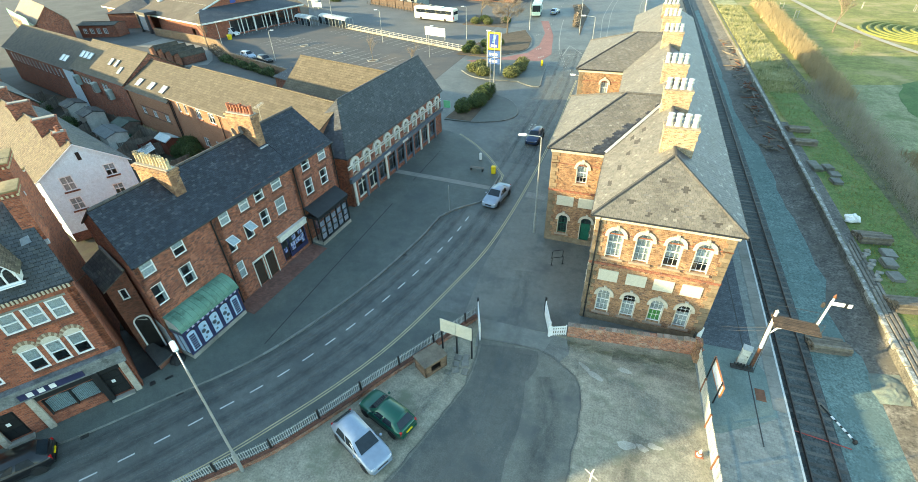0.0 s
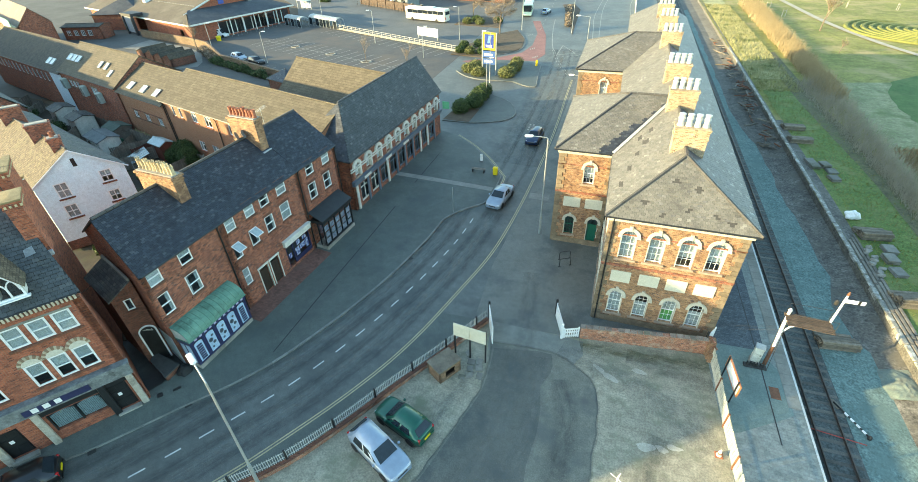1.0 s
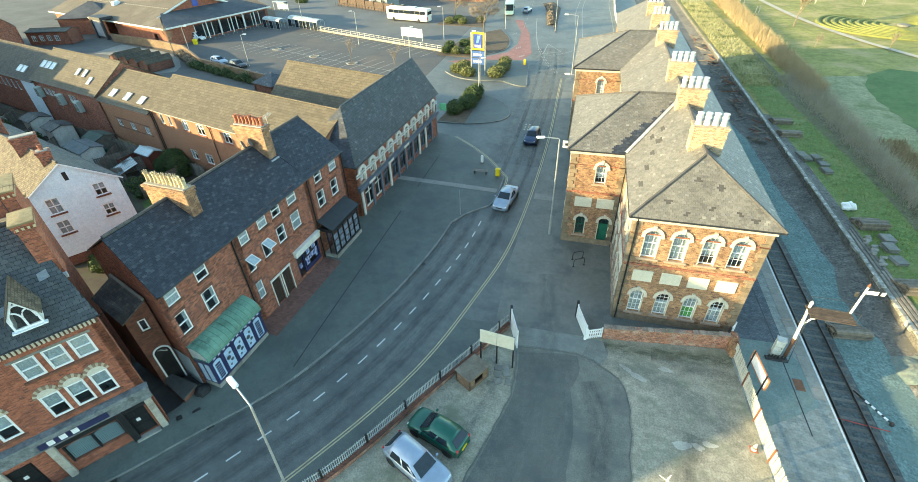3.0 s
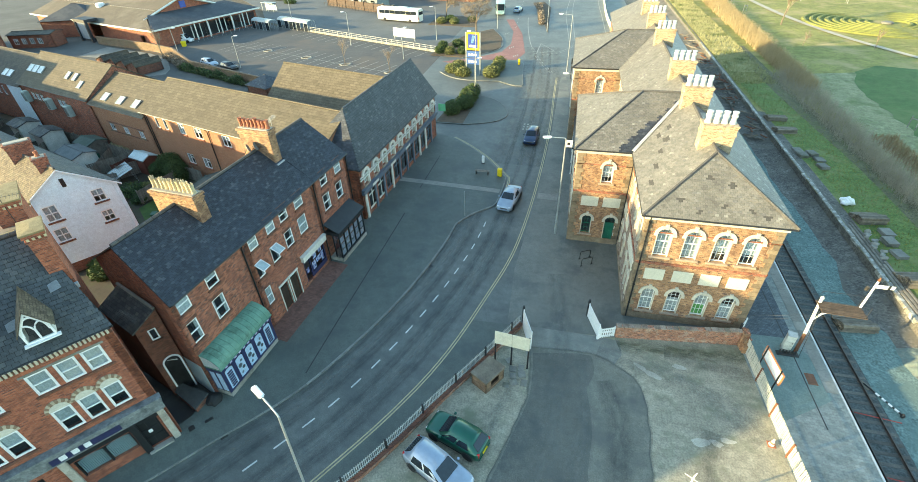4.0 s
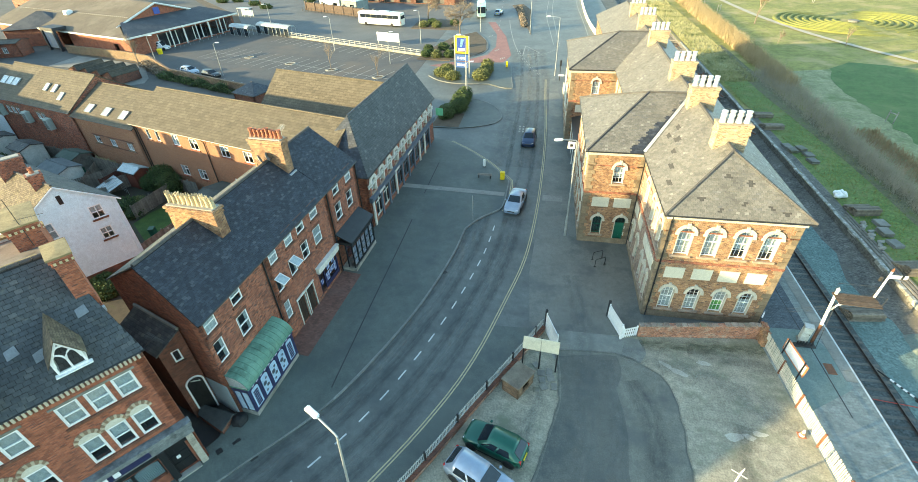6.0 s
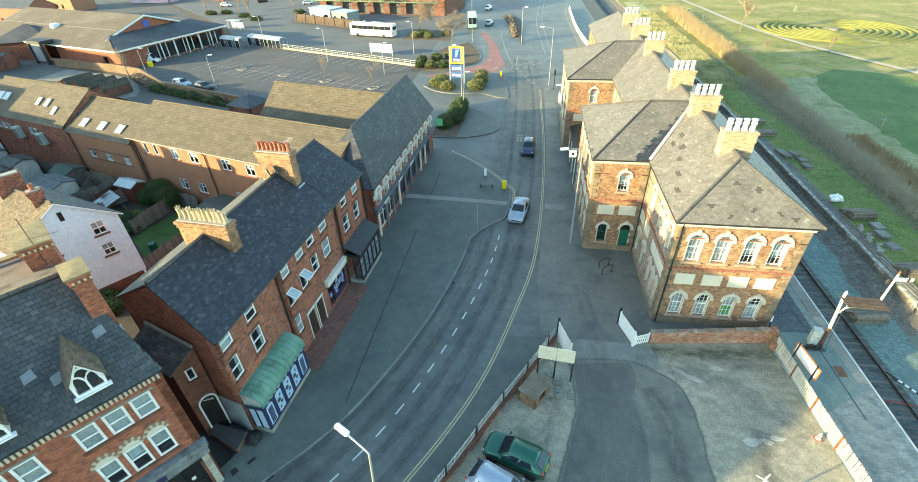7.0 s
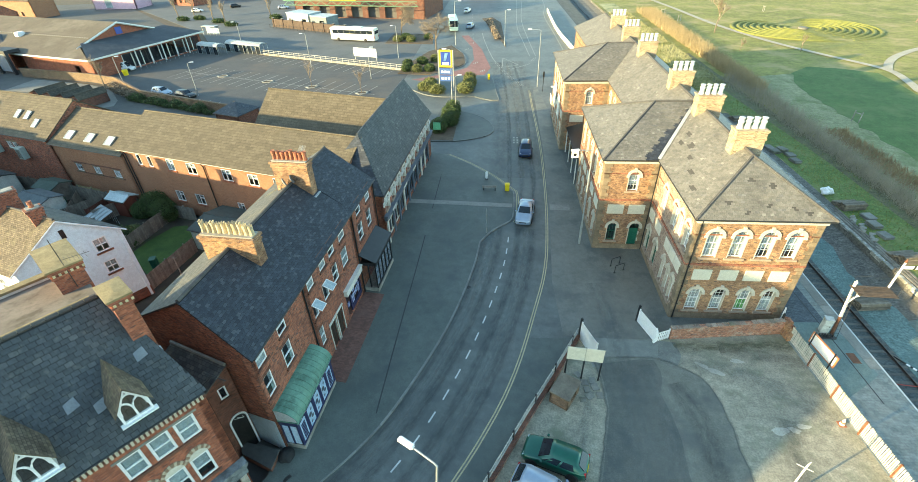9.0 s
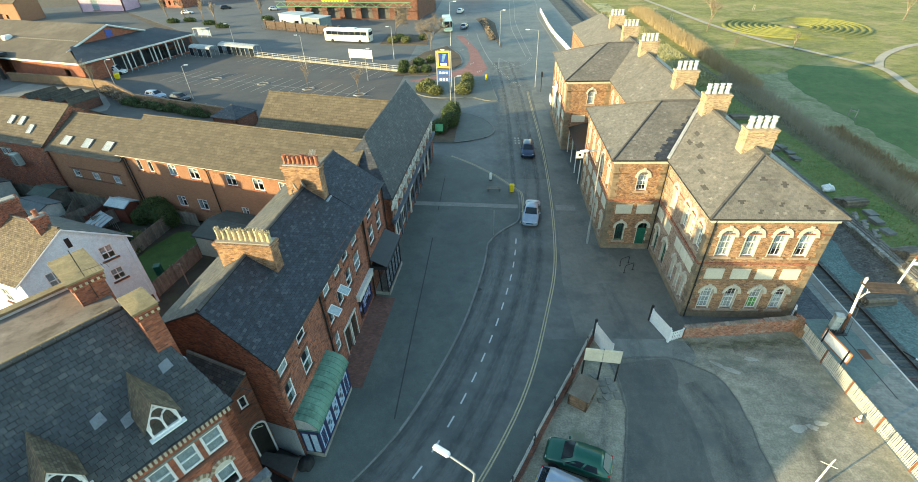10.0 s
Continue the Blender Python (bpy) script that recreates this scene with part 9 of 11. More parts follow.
gate("entrance_gate", "white boarded gate leaf standing open", (-2.3, 29.4), (-1.55, 27.3), 1.35, True)
gate("side_gate", "small white picket gate beside the wall", (-1.5, 27.25), (-0.4, 27.7), 1.0)
gate("entrance_gate", "white boarded gate leaf folded back on the fence", (-7.1, 27.3), (-6.3, 25.2), 1.8, True)
gate("corner_gate", "small white gate at the platform corner", (8.15, 29.05), (8.75, 29.95), 1.5, True)
# plain cream hoarding
hd = thing("hoarding", (-7.5, 23.5, 0), "blank cream notice board on posts by the fence", "notice board", turn=-6)
for x in (-1.15, 0.0, 1.15):
    bm = bmesh.new()
    box(bm, x - 0.05, 0.03, 0, x + 0.05, 0.13, 3.1)
    part("post", bm, BLACK, hd)
for x in (-1.2, 0.01):
    part("panel", bevel_box(x, -0.03, 1.95, x + 1.19, 0.03, 3.15, 0.012), CREAM, hd)
# low brick tank with a slab
tank = thing("brick_bunker", (-8.85, 21.95, 0), "low brick bunker with a mossy concrete lid", "bunker", turn=-32)
wall_b = bmesh.new()
for q0, q1 in (((-0.65, -0.9), (0.65, -0.9)), ((0.65, -0.9), (0.65, 0.9)), ((0.65, 0.9), (-0.65, 0.9)), ((-0.65, 0.9), (-0.65, -0.9))):
    mm, ll = face_frame(q0, q1)
    wall_mesh(wall_b, ll, 0, 1.04, 0.12, [(0.5, 1.3, 0.25, 0.85)] if q0 == (0.65, -0.9) else [], mm)
part("body", wall_b, coursed("brown_bunker_brick", (0.14, 0.08, 0.045), (0.26, 0.155, 0.09), (0.22, 0.16, 0.11), 0.225, 0.075, 0.009, stain=(0.12, 0.08, 0.055), stain_scale=1.0, patchy=0.3), tank)
part("floor", bevel_box(-0.5, -0.75, 0.0, 0.5, 0.75, 0.05, 0.01), EARTH, tank)
part("lid", bevel_box(-0.72, -0.97, 1.05, 0.72, 0.97, 1.17, 0.03), surface("mossy_lid", (0.11, 0.09, 0.07), (0.2, 0.17, 0.13), 1.5, 20, 0.9, 0.3), tank)
flags_t = thing("paving_slabs", (-7.2, 23.2, 0.01), "loose pale paving slabs below the hoarding", "paving slabs", turn=15)
for i in (0, 1, 2, 4, 5, 7, 8, 10):
    part("slab", bevel_box(0, 0, 0, 0.42 + 0.1 * (i % 2), 0.4 + 0.08 * (i % 3), 0.06, 0.02), OLD_CONCRETE, flags_t, "", Matrix.Translation((-1.0 + 0.6 * (i % 3), -1.4 + 0.62 * (i // 3), 0.01 * (i % 3))) @ pose(0, 0, 0, 0, 0, random.uniform(-24, 24)))
for x, y in ((-2.6, 36.75), (-2.45, 35.75)):
    bm = bmesh.new()
    tube(bm, [(-0.5, 0, 0), (-0.5, 0, 0.7), (-0.42, 0, 0.8), (0.42, 0, 0.8), (0.5, 0, 0.7), (0.5, 0, 0)], 0.03, 6)
    r = thing("cycle_stand", (x, y, 0.02), "black steel hoop cycle stand on the forecourt", "cycle stand", "cycle stands", 28)
    part("hoop", bm, BLACK, r)
    bm = bmesh.new()
    box(bm, -0.6, -0.06, 0, -0.4, 0.06, 0.012)
    box(bm, 0.4, -0.06, 0, 0.6, 0.06, 0.012)
    part("foot_plate", bm, BLACK, r)
cone = thing("traffic_cone", (8.3, 20.9, 0.01), "dirty white and orange traffic cone by the fence", "traffic cone")
bm = bmesh.new()
lathe(bm, [(0.16, 0.05), (0.04, 0.55), (0.035, 0.56)], 12)
part("cone", bm, WHITE_DIRTY, cone)
part("base", bevel_box(-0.22, -0.22, 0, 0.22, 0.22, 0.05, 0.02), TERRACOTTA, cone)
bm = bmesh.new()
lathe(bm, [(0.142, 0.12), (0.102, 0.3)], 12)
part("band", bm, TERRACOTTA, cone)
# puddles, moss and dirt in the yard
for i, (x, y, a, b, rot) in enumerate(((4.3, 20.2, 0.55, 0.3, 10), (5.2, 20.3, 0.4, 0.22, -20), (5.9, 20.6, 0.45, 0.2, 0), (2.0, 24.7, 0.8, 0.22, -25), (1.3, 25.2, 0.5, 0.18, -30), (3.9, 25.7, 0.5, 0.2, -10))):
    r = random.Random(i)
    bm = bmesh.new()
    c, s = math.cos(radians(rot)), math.sin(radians(rot))
    pts = []
    for k in range(14):
        an = 2 * math.pi * k / 14
        f = r.uniform(0.7, 1.15)
        u, v = a * f * math.cos(an), b * f * math.sin(an)
        pts.append((x + u * c - v * s, y + u * s + v * c))
    prism(bm, pts, 0.0, 0.017)
    tagged(part("dried_puddle", bm, surface("pale_silt", (0.36, 0.34, 0.28), (0.48, 0.455, 0.385), 2, 20, 0.7, 0.1), None), "pale silt patch of a puddle in the yard", "puddle", "puddles")
foot = [Vector((-0.3 + 0.45 * i, 27.35 + 0.03 * i + 0.1 * math.sin(i * 1.7), 0)) for i in range(21)]
wear_or_sun_strip("wall_moss", foot, -0.25, 1.15, 0.027, WEAR_MOSS, "mossy soil along the foot of the wall")


# ---- lamps and posts ----
def street_lamp(x, y, hgt, arm, turn, label, z=0.0, r0=0.09, mat=GALV):
    lp = thing("street_lamp", (x, y, z), label, "street lamp", "street lamps", turn)
    bm = bmesh.new()
    tube(bm, [(0, 0, 0), (0, 0, hgt * 0.22), (0, 0, hgt * 0.221), (0, 0, hgt - 0.1)], [r0 * 1.25, r0 * 1.2, r0 * 0.85, r0 * 0.6], 10)
    part("pole", bm, mat, lp)
    bm = bmesh.new()
    tube(bm, [(0, 0, hgt - 0.1), (arm * 0.1, 0, hgt), (arm * 0.85, 0, hgt + 0.12)], r0 * 0.5, 8)
    part("arm", bm, mat, lp)
    head = bmesh.new()
    box(head, arm * 0.8, -0.13, hgt + 0.06, arm * 0.8 + 0.75, 0.13, hgt + 0.22)
    bmesh.ops.bevel(head, geom=head.edges[:], offset=0.05, segments=2, affect="EDGES")
    hd_ = part("lamp_head", head, WHITE, lp, "white lamp head")
    bm = bmesh.new()
    box(bm, arm * 0.8 + 0.1, -0.09, hgt + 0.03, arm * 0.8 + 0.65, 0.09, hgt + 0.058)
    part("lens", bm, GLASS_FROST, hd_)
    return lp


near_lamp = street_lamp(-16.35, 11.58, 9.62, 1.4, 152, "tall grey steel street lamp by the yard fence", 0.05, 0.08)
near_lamp.matrix_basis = Matrix.Translation((-16.35, 11.58, 0.05)) @ pose(0, 0, 0, 0.9, 3.6, 0) @ pose(0, 0, 0, 0, 0, 152)
street_lamp(-5.45, 40.05, 9.95, 1.55, 193, "tall grey steel street lamp on the forecourt", 0.0, 0.09)
for x, y, hh, aa, tt in ((-22.1, 84.0, 8.5, 0.9, 180), (-6.5, 91.4, 10.0, 2.0, 180), (-25.1, 126.8, 10, 1.2, 0), (-12.6, 125.8, 8, 0.6, 0), (-71.5, 86.5, 6, 0.5, 20), (-90.0, 91.5, 6, 0.5, 20), (-40.0, 97.0, 6, 0.5, 20), (-56.0, 106.5, 7, 0.6, 200), (-37.5, 114.0, 7, 0.6, 200), (-79.0, 121.5, 7, 0.6, 200), (-20.8, 77.0, 6.0, 0.5, 20), (-5.0, 66.0, 7.5, 1.2, 180)):
    street_lamp(x, y, hh, aa, tt, "slim grey lamp post near the road", 0.0, 0.07)
post = thing("yard_post", (2.35, 15.9, 0), "white yard lamp post with a small crossbar", "post")
bm = bmesh.new()
tube(bm, [(0, 0, 0), (0, 0, 3.6), (0.05, 0, 3.9)], [0.05, 0.045, 0.02], 8)
part("pole", bm, WHITE_DIRTY, post)
bm = bmesh.new()
tube(bm, [(-0.35, 0.2, 3.35), (0.3, -0.15, 3.3)], 0.025, 6)
part("crossbar", bm, WHITE_DIRTY, post)
# small things on the built-out footway
bol = thing("bollard_sign", (-15.0, 53.2, 0.12), "white square bollard on the kerb", "bollard")
part("shell", bevel_box(-0.16, -0.12, 0.1, 0.16, 0.12, 1.05, 0.06, 2), WHITE, bol)
part("base", bevel_box(-0.2, -0.16, 0, 0.2, 0.16, 0.12, 0.02), IRON, bol)
grit = thing("grit_bin", (-12.5, 50.35, 0.12), "bright yellow plastic grit bin on the kerb corner", "grit bin")
YEL = surface("yellow_plastic", (0.72, 0.52, 0.01), (0.85, 0.64, 0.02), 1, 20, 0.5, 0.05)
part("body", bevel_box(-0.26, -0.24, 0.05, 0.26, 0.24, 0.8, 0.05, 2), YEL, grit)
part("lid", bevel_box(-0.29, -0.27, 0.8, 0.29, 0.27, 0.98, 0.06, 2), YEL, grit)
part("foot", bevel_box(-0.2, -0.2, 0, 0.2, 0.2, 0.05, 0.01), BLACK, grit)
bench = thing("street_bench", (-14.6, 50.4, 0.15), "slatted grey street bench on the footway", "bench", turn=0)
for k in range(4):
    part("slat", bevel_box(-0.85, -0.2 + 0.13 * k, 0.43, 0.85, -0.1 + 0.13 * k, 0.47, 0.008), WOOD_GREY, bench)
for x in (-0.7, 0.7):
    part("leg", bevel_box(x - 0.04, -0.22, 0, x + 0.04, 0.32, 0.43, 0.01), IRON, bench)
sp = thing("sign_post", (-14.7, 41.3, 0.15), "slim grey sign post on the footway", "sign post")
bm = bmesh.new()
tube(bm, [(0, 0, 0), (0, 0, 2.9)], 0.035, 8)
part("pole", bm, GALV, sp)
# drains, covers and the bitumen seam
bm = bmesh.new()
seam = smooth_line([(-21.3, 19.8), (-21.15, 27.2), (-20.95, 36), (-20.8, 46), (-20.6, 60)], 1.0)
ribbon(bm, seam, -0.05, 0.05, lambda x, y: west_z(x, y) + 0.012)
setting("bitumen_seam", bm, TARMAC_SEAM, "dark bitumen seam along the footway", "seam")
bm = bmesh.new()
strip = [Vector((-24.0, 47.0, 0)), Vector((-21.0, 47.0, 0)), Vector((-18.0, 46.98, 0)), Vector((-15.0, 46.95, 0)), Vector((-11.95, 46.9, 0))]
ribbon(bm, strip, -0.42, 0.42, lambda x, y: west_z(x, y) + 0.018)
setting("paving_strip", bm, surface("pale_flag_strip", (0.19, 0.192, 0.175), (0.26, 0.258, 0.235), 1, 12, 0.85, 0.2), "pale paved strip across the footway", "paving")
bm = bmesh.new()
prism(bm, [(-7.75, 46.3), (-5.6, 46.3), (-5.6, 47.5), (-7.75, 47.5)], 0.0, 0.02)
setting("paving_patch", bm, surface("pale_patch", (0.19, 0.192, 0.175), (0.26, 0.258, 0.235), 1, 12, 0.85, 0.2), "pale paved patch on the forecourt", "paving")
for x, y, w_, d_ in ((-24.1, 14.5, 0.45, 0.3), (-27.1, 10.1, 0.45, 0.3), (-16.0, 32.9, 0.4, 0.3), (-25.6, 15.2, 0.5, 0.5), (-26.2, 14.4, 0.35, 0.5)):
    dr = thing("drain_cover", (x, y, west_z(x, y) + 0.012 if x < -24.5 else 0.005), "dark iron drain cover set in the street", "drain cover", "drain covers", 54)
    part("frame", bevel_box(-w_ / 2, -d_ / 2, 0, w_ / 2, d_ / 2, 0.012, 0.004), IRON, dr)
    for k in range(5):
        part("bar", bevel_box(-w_ / 2 + 0.05 + k * (w_ - 0.1) / 5, -d_ / 2 + 0.04, 0.012, -w_ / 2 + 0.08 + k * (w_ - 0.1) / 5, d_ / 2 - 0.04, 0.018, 0.002), IRON, dr)


# ---- vehicles ----
def paint(name, c, rough=0.3, metal=0.3):
    m, n, l, p = material(name)
    p.inputs["Base Color"].default_value = (*c, 1)
    p.inputs["Roughness"].default_value, p.inputs["Metallic"].default_value = rough, metal
    p.inputs["Coat Weight"].default_value, p.inputs["Coat Roughness"].default_value = 0.6, 0.08
    d = noise_tex(n, l, 2.0, 4)
    r = ramp(n, [(0.35, tuple(0.9 * v for v in c)), (0.7, tuple(min(1, 1.06 * v) for v in c))])
    l.new(d.outputs[0], r.inputs[0])
    l.new(r.outputs[0], p.inputs["Base Color"])
    return m


CAR_GLASS = surface("car_glass", (0.012, 0.018, 0.024), (0.02, 0.028, 0.036), 1, 5, 0.06, 0.0)
TYRE = surface("tyre_rubber", (0.012, 0.012, 0.013), (0.02, 0.02, 0.021), 4, 30, 0.8, 0.2)
LAMP_RED = surface("red_lens", (0.35, 0.01, 0.012), (0.5, 0.02, 0.02), 3, 20, 0.2, 0.0)
LAMP_CLEAR = surface("clear_lens", (0.6, 0.62, 0.64), (0.78, 0.8, 0.82), 3, 20, 0.12, 0.0)
tyre_b, rim_b = bmesh.new(), bmesh.new()
lathe(tyre_b, [(0.2, -0.1), (0.28, -0.1), (0.31, -0.06), (0.31, 0.06), (0.28, 0.1), (0.2, 0.1)], 20)
lathe(rim_b, [(0.205, -0.07), (0.205, 0.085), (0.16, 0.075), (0.06, 0.06), (0.05, 0.08), (0.01, 0.085)], 20)
TYRE_ME, RIM_ME = finish(tyre_b, "tyre", TYRE), finish(rim_b, "rim", GALV)


def shrunk_panel(corners, f, th):
    """A thin plate inside a four-cornered outline, standing off it by th."""
    pts = [Vector(p) for p in corners]
    mid = sum(pts, Vector()) / 4
    n = (pts[1] - pts[0]).cross(pts[3] - pts[0]).normalized()
    if n.dot(mid - Vector((mid.x * 0.6, 0, 0.9))) < 0:
        n = -n
    q = [mid + (p - mid) * f for p in pts]
    b = bmesh.new()
    lo, hi = [b.verts.new(p - n * 0.02) for p in q], [b.verts.new(p + n * th) for p in q]
    b.faces.new(hi)
    for i in range(4):
        b.faces.new((lo[i], lo[(i + 1) % 4], hi[(i + 1) % 4], hi[i]))
    bmesh.ops.recalc_face_normals(b, faces=b.faces[:])
    return b


def car(name, label, x, y, z, turn, colour, L=4.0, W=1.7, H=1.45, kind="hatch"):
    """A car; its nose points along its own +x."""
    c = thing(name, (x, y, z), label, "car" if kind != "van" else "van", "", turn)
    hw, hl = W / 2, L / 2
    cowl, front, back, tail = {"hatch": (0.26, 0.43, 0.86, 0.975), "saloon": (0.28, 0.44, 0.70, 0.84), "van": (0.2, 0.33, 0.97, 0.99)}[kind]
    at = lambda f: hl - L * f
    boot = 0.9 if kind == "saloon" else 0.94
    # lower body, from the nose to the tail: place, sill height, top height, share of the width
    st = [(0.0, 0.42, 0.56, 0.70), (0.012, 0.30, 0.66, 0.82), (0.045, 0.23, 0.73, 0.93), (0.11, 0.2, 0.80, 0.985), (cowl, 0.2, 0.92, 1.0), (0.5, 0.2, 0.94, 1.0), (0.8, 0.2, 0.95, 0.99), (0.93, 0.22, boot + 0.01, 0.96), (0.985, 0.29, boot, 0.88), (1.0, 0.4, boot - 0.12, 0.80)]
    body = bmesh.new()
    rings = []
    for f, z0, z1, g in st:
        w_, hgt = hw * g, z1 - z0
        half = [(w_ * 0.88, z0), (w_ * 0.985, z0 + 0.12 * hgt), (w_, z0 + 0.5 * hgt), (w_ * 0.985, z1 - 0.2 * hgt), (w_ * 0.93, z1 - 0.06 * hgt), (w_ * 0.8, z1), (w_ * 0.4, z1 + 0.025)]
        rings.append([body.verts.new((at(f), q, zz)) for q, zz in half] + [body.verts.new((at(f), -q, zz)) for q, zz in half[::-1]])
    k = len(rings[0])
    for p, q in zip(rings, rings[1:]):
        for i in range(k):
            body.faces.new((p[i], p[(i + 1) % k], q[(i + 1) % k], q[i]))
    body.faces.new(rings[0])
    body.faces.new(rings[-1][::-1])
    bmesh.ops.recalc_face_normals(body, faces=body.faces[:])
    part("body", body, colour, c, "", None, True)
    # painted cabin shell with a crowned roof
    zb, zr = 0.9, H - 0.05
    lo = {1: [(at(cowl), hw * 0.80), (at((cowl + front) / 2 + 0.03), hw * 0.93), (at(back - 0.02), hw * 0.93), (at(tail), hw * 0.82)]}
    hi = {1: [(at(front), hw * 0.70), (at(front + 0.05), hw * 0.735), (at(back - 0.04), hw * 0.735), (at(back), hw * 0.68)]}
    for d in (lo, hi):
        d[-1] = [(q, -w_) for q, w_ in d[1]]
    shell = bmesh.new()
    low, top = {}, {}
    for sd in (1, -1):
        low[sd] = [shell.verts.new((q, w_, zb)) for q, w_ in lo[sd]]
        top[sd] = [shell.verts.new((q, w_, zr - (0.03 if i == 3 else 0.01 if i == 0 else 0))) for i, (q, w_) in enumerate(hi[sd])]
        for i in range(3):
            shell.faces.new((low[sd][i], low[sd][i + 1], top[sd][i + 1], top[sd][i]))
    crown = [shell.verts.new((q, 0, zr + (0.05 if 0 < i < 3 else 0.02))) for i, (q, w_) in enumerate(hi[1])]
    for sd in (1, -1):
        for i in range(3):
            shell.faces.new((top[sd][i], top[sd][i + 1], crown[i + 1], crown[i]))
    shell.faces.new((low[1][0], top[1][0], crown[0], top[-1][0], low[-1][0]))
    shell.faces.new((low[1][3], top[1][3], crown[3], top[-1][3], low[-1][3]))
    bmesh.ops.recalc_face_normals(shell, faces=shell.faces[:])
    hard = [e for e in shell.edges if len(e.link_faces) == 2 and e.calc_face_angle() > 0.35]
    bmesh.ops.bevel(shell, geom=hard, offset=0.045, segments=2, affect="EDGES")
    part("cabin", shell, colour, c, "", None, True)
    P3 = lambda d, sd, i, zz: (d[sd][i][0], d[sd][i][1], zz)
    part("windscreen", shrunk_panel([P3(lo, 1, 0, zb + 0.02), P3(hi, 1, 0, zr), P3(hi, -1, 0, zr), P3(lo, -1, 0, zb + 0.02)], 0.9, 0.035), CAR_GLASS, c, "dark windscreen")
    if kind != "van":
        part("rear_window", shrunk_panel([P3(lo, 1, 3, zb + 0.1), P3(hi, 1, 3, zr - 0.03), P3(hi, -1, 3, zr - 0.03), P3(lo, -1, 3, zb + 0.1)], 0.84, 0.03), CAR_GLASS, c, "dark rear window")
    mix = lambda a_, b_, t: tuple(u + (v_ - u) * t for u, v_ in zip(a_, b_))
    for sd in (1, -1):
        l1, l2, h1, h2 = P3(lo, sd, 1, zb + 0.03), P3(lo, sd, 2, zb + 0.03), P3(hi, sd, 1, zr - 0.04), P3(hi, sd, 2, zr - 0.04)
        l0 = P3(lo, sd, 0, zb + 0.03)
        panes = [(mix(l0, l1, 0.55), mix(l1, l2, 0.42), mix(h1, h2, 0.42), mix(h1, h2, 0.02))]
        if kind != "van":
            panes.append((mix(l1, l2, 0.47), mix(l1, l2, 0.97), mix(h1, h2, 0.93), mix(h1, h2, 0.47)))
        for q in panes:
            part("side_window", shrunk_panel(q, 0.93, 0.022), CAR_GLASS, c, "dark side window")
        part("sill_trim", bevel_box(at(0.78), sd * hw * 0.995 - 0.015, 0.3, at(0.22), sd * hw * 0.995 + 0.015, 0.36, 0.008), BLACK, c)
        part("door_mirror", bevel_box(at(cowl) - 0.32, sd * (hw + 0.07) - 0.08, zb + 0.02, at(cowl) - 0.18, sd * (hw + 0.07) + 0.08, zb + 0.15, 0.03, 2), colour, c)
        part("headlight", bevel_box(hl - 0.3, sd * hw * 0.66 - 0.15, 0.58, hl - 0.07, sd * hw * 0.66 + 0.15, 0.7, 0.03, 2), LAMP_CLEAR, c)
        part("tail_light", bevel_box(-hl + 0.005, sd * hw * 0.74 - 0.08, 0.62, -hl + 0.14, sd * hw * 0.74 + 0.08, boot, 0.02), LAMP_RED, c)
        for wx in (at(0.18), at(0.81)):
            arch = bmesh.new()
            lathe(arch, [(0.3, -0.012), (0.375, -0.012), (0.375, 0.012), (0.3, 0.012)], 20)
            part("wheel_arch", arch, BLACK, c, "", Matrix.Translation((wx, sd * hw * 0.99, 0.33)) @ pose(0, 0, 0, -90 * sd, 0, 0))
            ty = piece("wheel", TYRE_ME, c, Matrix.Translation((wx, sd * (hw - 0.075), 0.31)) @ pose(0, 0, 0, -90 * sd, 0, 0))
            piece("rim", RIM_ME, ty)
    part("grille", bevel_box(hl - 0.05, -hw * 0.42, 0.44, hl + 0.01, hw * 0.42, 0.56, 0.01), BLACK, c)
    part("bumper", bevel_box(hl - 0.16, -hw * 0.8, 0.24, hl + 0.03, hw * 0.8, 0.43, 0.06, 2), colour, c)
    part("bumper", bevel_box(-hl - 0.04, -hw * 0.82, 0.26, -hl + 0.16, hw * 0.82, 0.52, 0.06, 2), colour, c)
    part("number_plate", bevel_box(-hl - 0.052, -0.25, 0.53, -hl + 0.01, 0.25, 0.64, 0.005), YEL, c)
    return c


SILVER, GREEN_C, BLUE_C, DARK_C = paint("silver_blue_paint", (0.30, 0.36, 0.45)), paint("dark_green_paint", (0.006, 0.085, 0.055)), paint("dark_blue_paint", (0.012, 0.03, 0.085)), paint("black_car_paint", (0.012, 0.012, 0.014))
WHITE_C = paint("white_car_paint", (0.72, 0.73, 0.73), 0.35, 0.0)
car("parked_car", "silver-blue hatchback parked in the yard", -10.5, 15.15, 0.02, -25, SILVER, 4.15, 1.72, 1.5)
car("parked_car", "dark green hatchback parked in the yard", -9.9, 17.35, 0.02, 161, GREEN_C, 3.8, 1.65, 1.42)
car("car", "black hatchback at the kerb before the shop", -28.9, 7.2, 0.0, 232, DARK_C, 4.1, 1.72, 1.45)
car("car", "silver saloon driving down the street", -10.6, 45.0, 0.0, -99, SILVER, 4.4, 1.75, 1.42, "saloon")
car("car", "dark blue hatchback on the street", -9.9, 61.5, 0.0, -93, BLUE_C, 4.2, 1.75, 1.45)
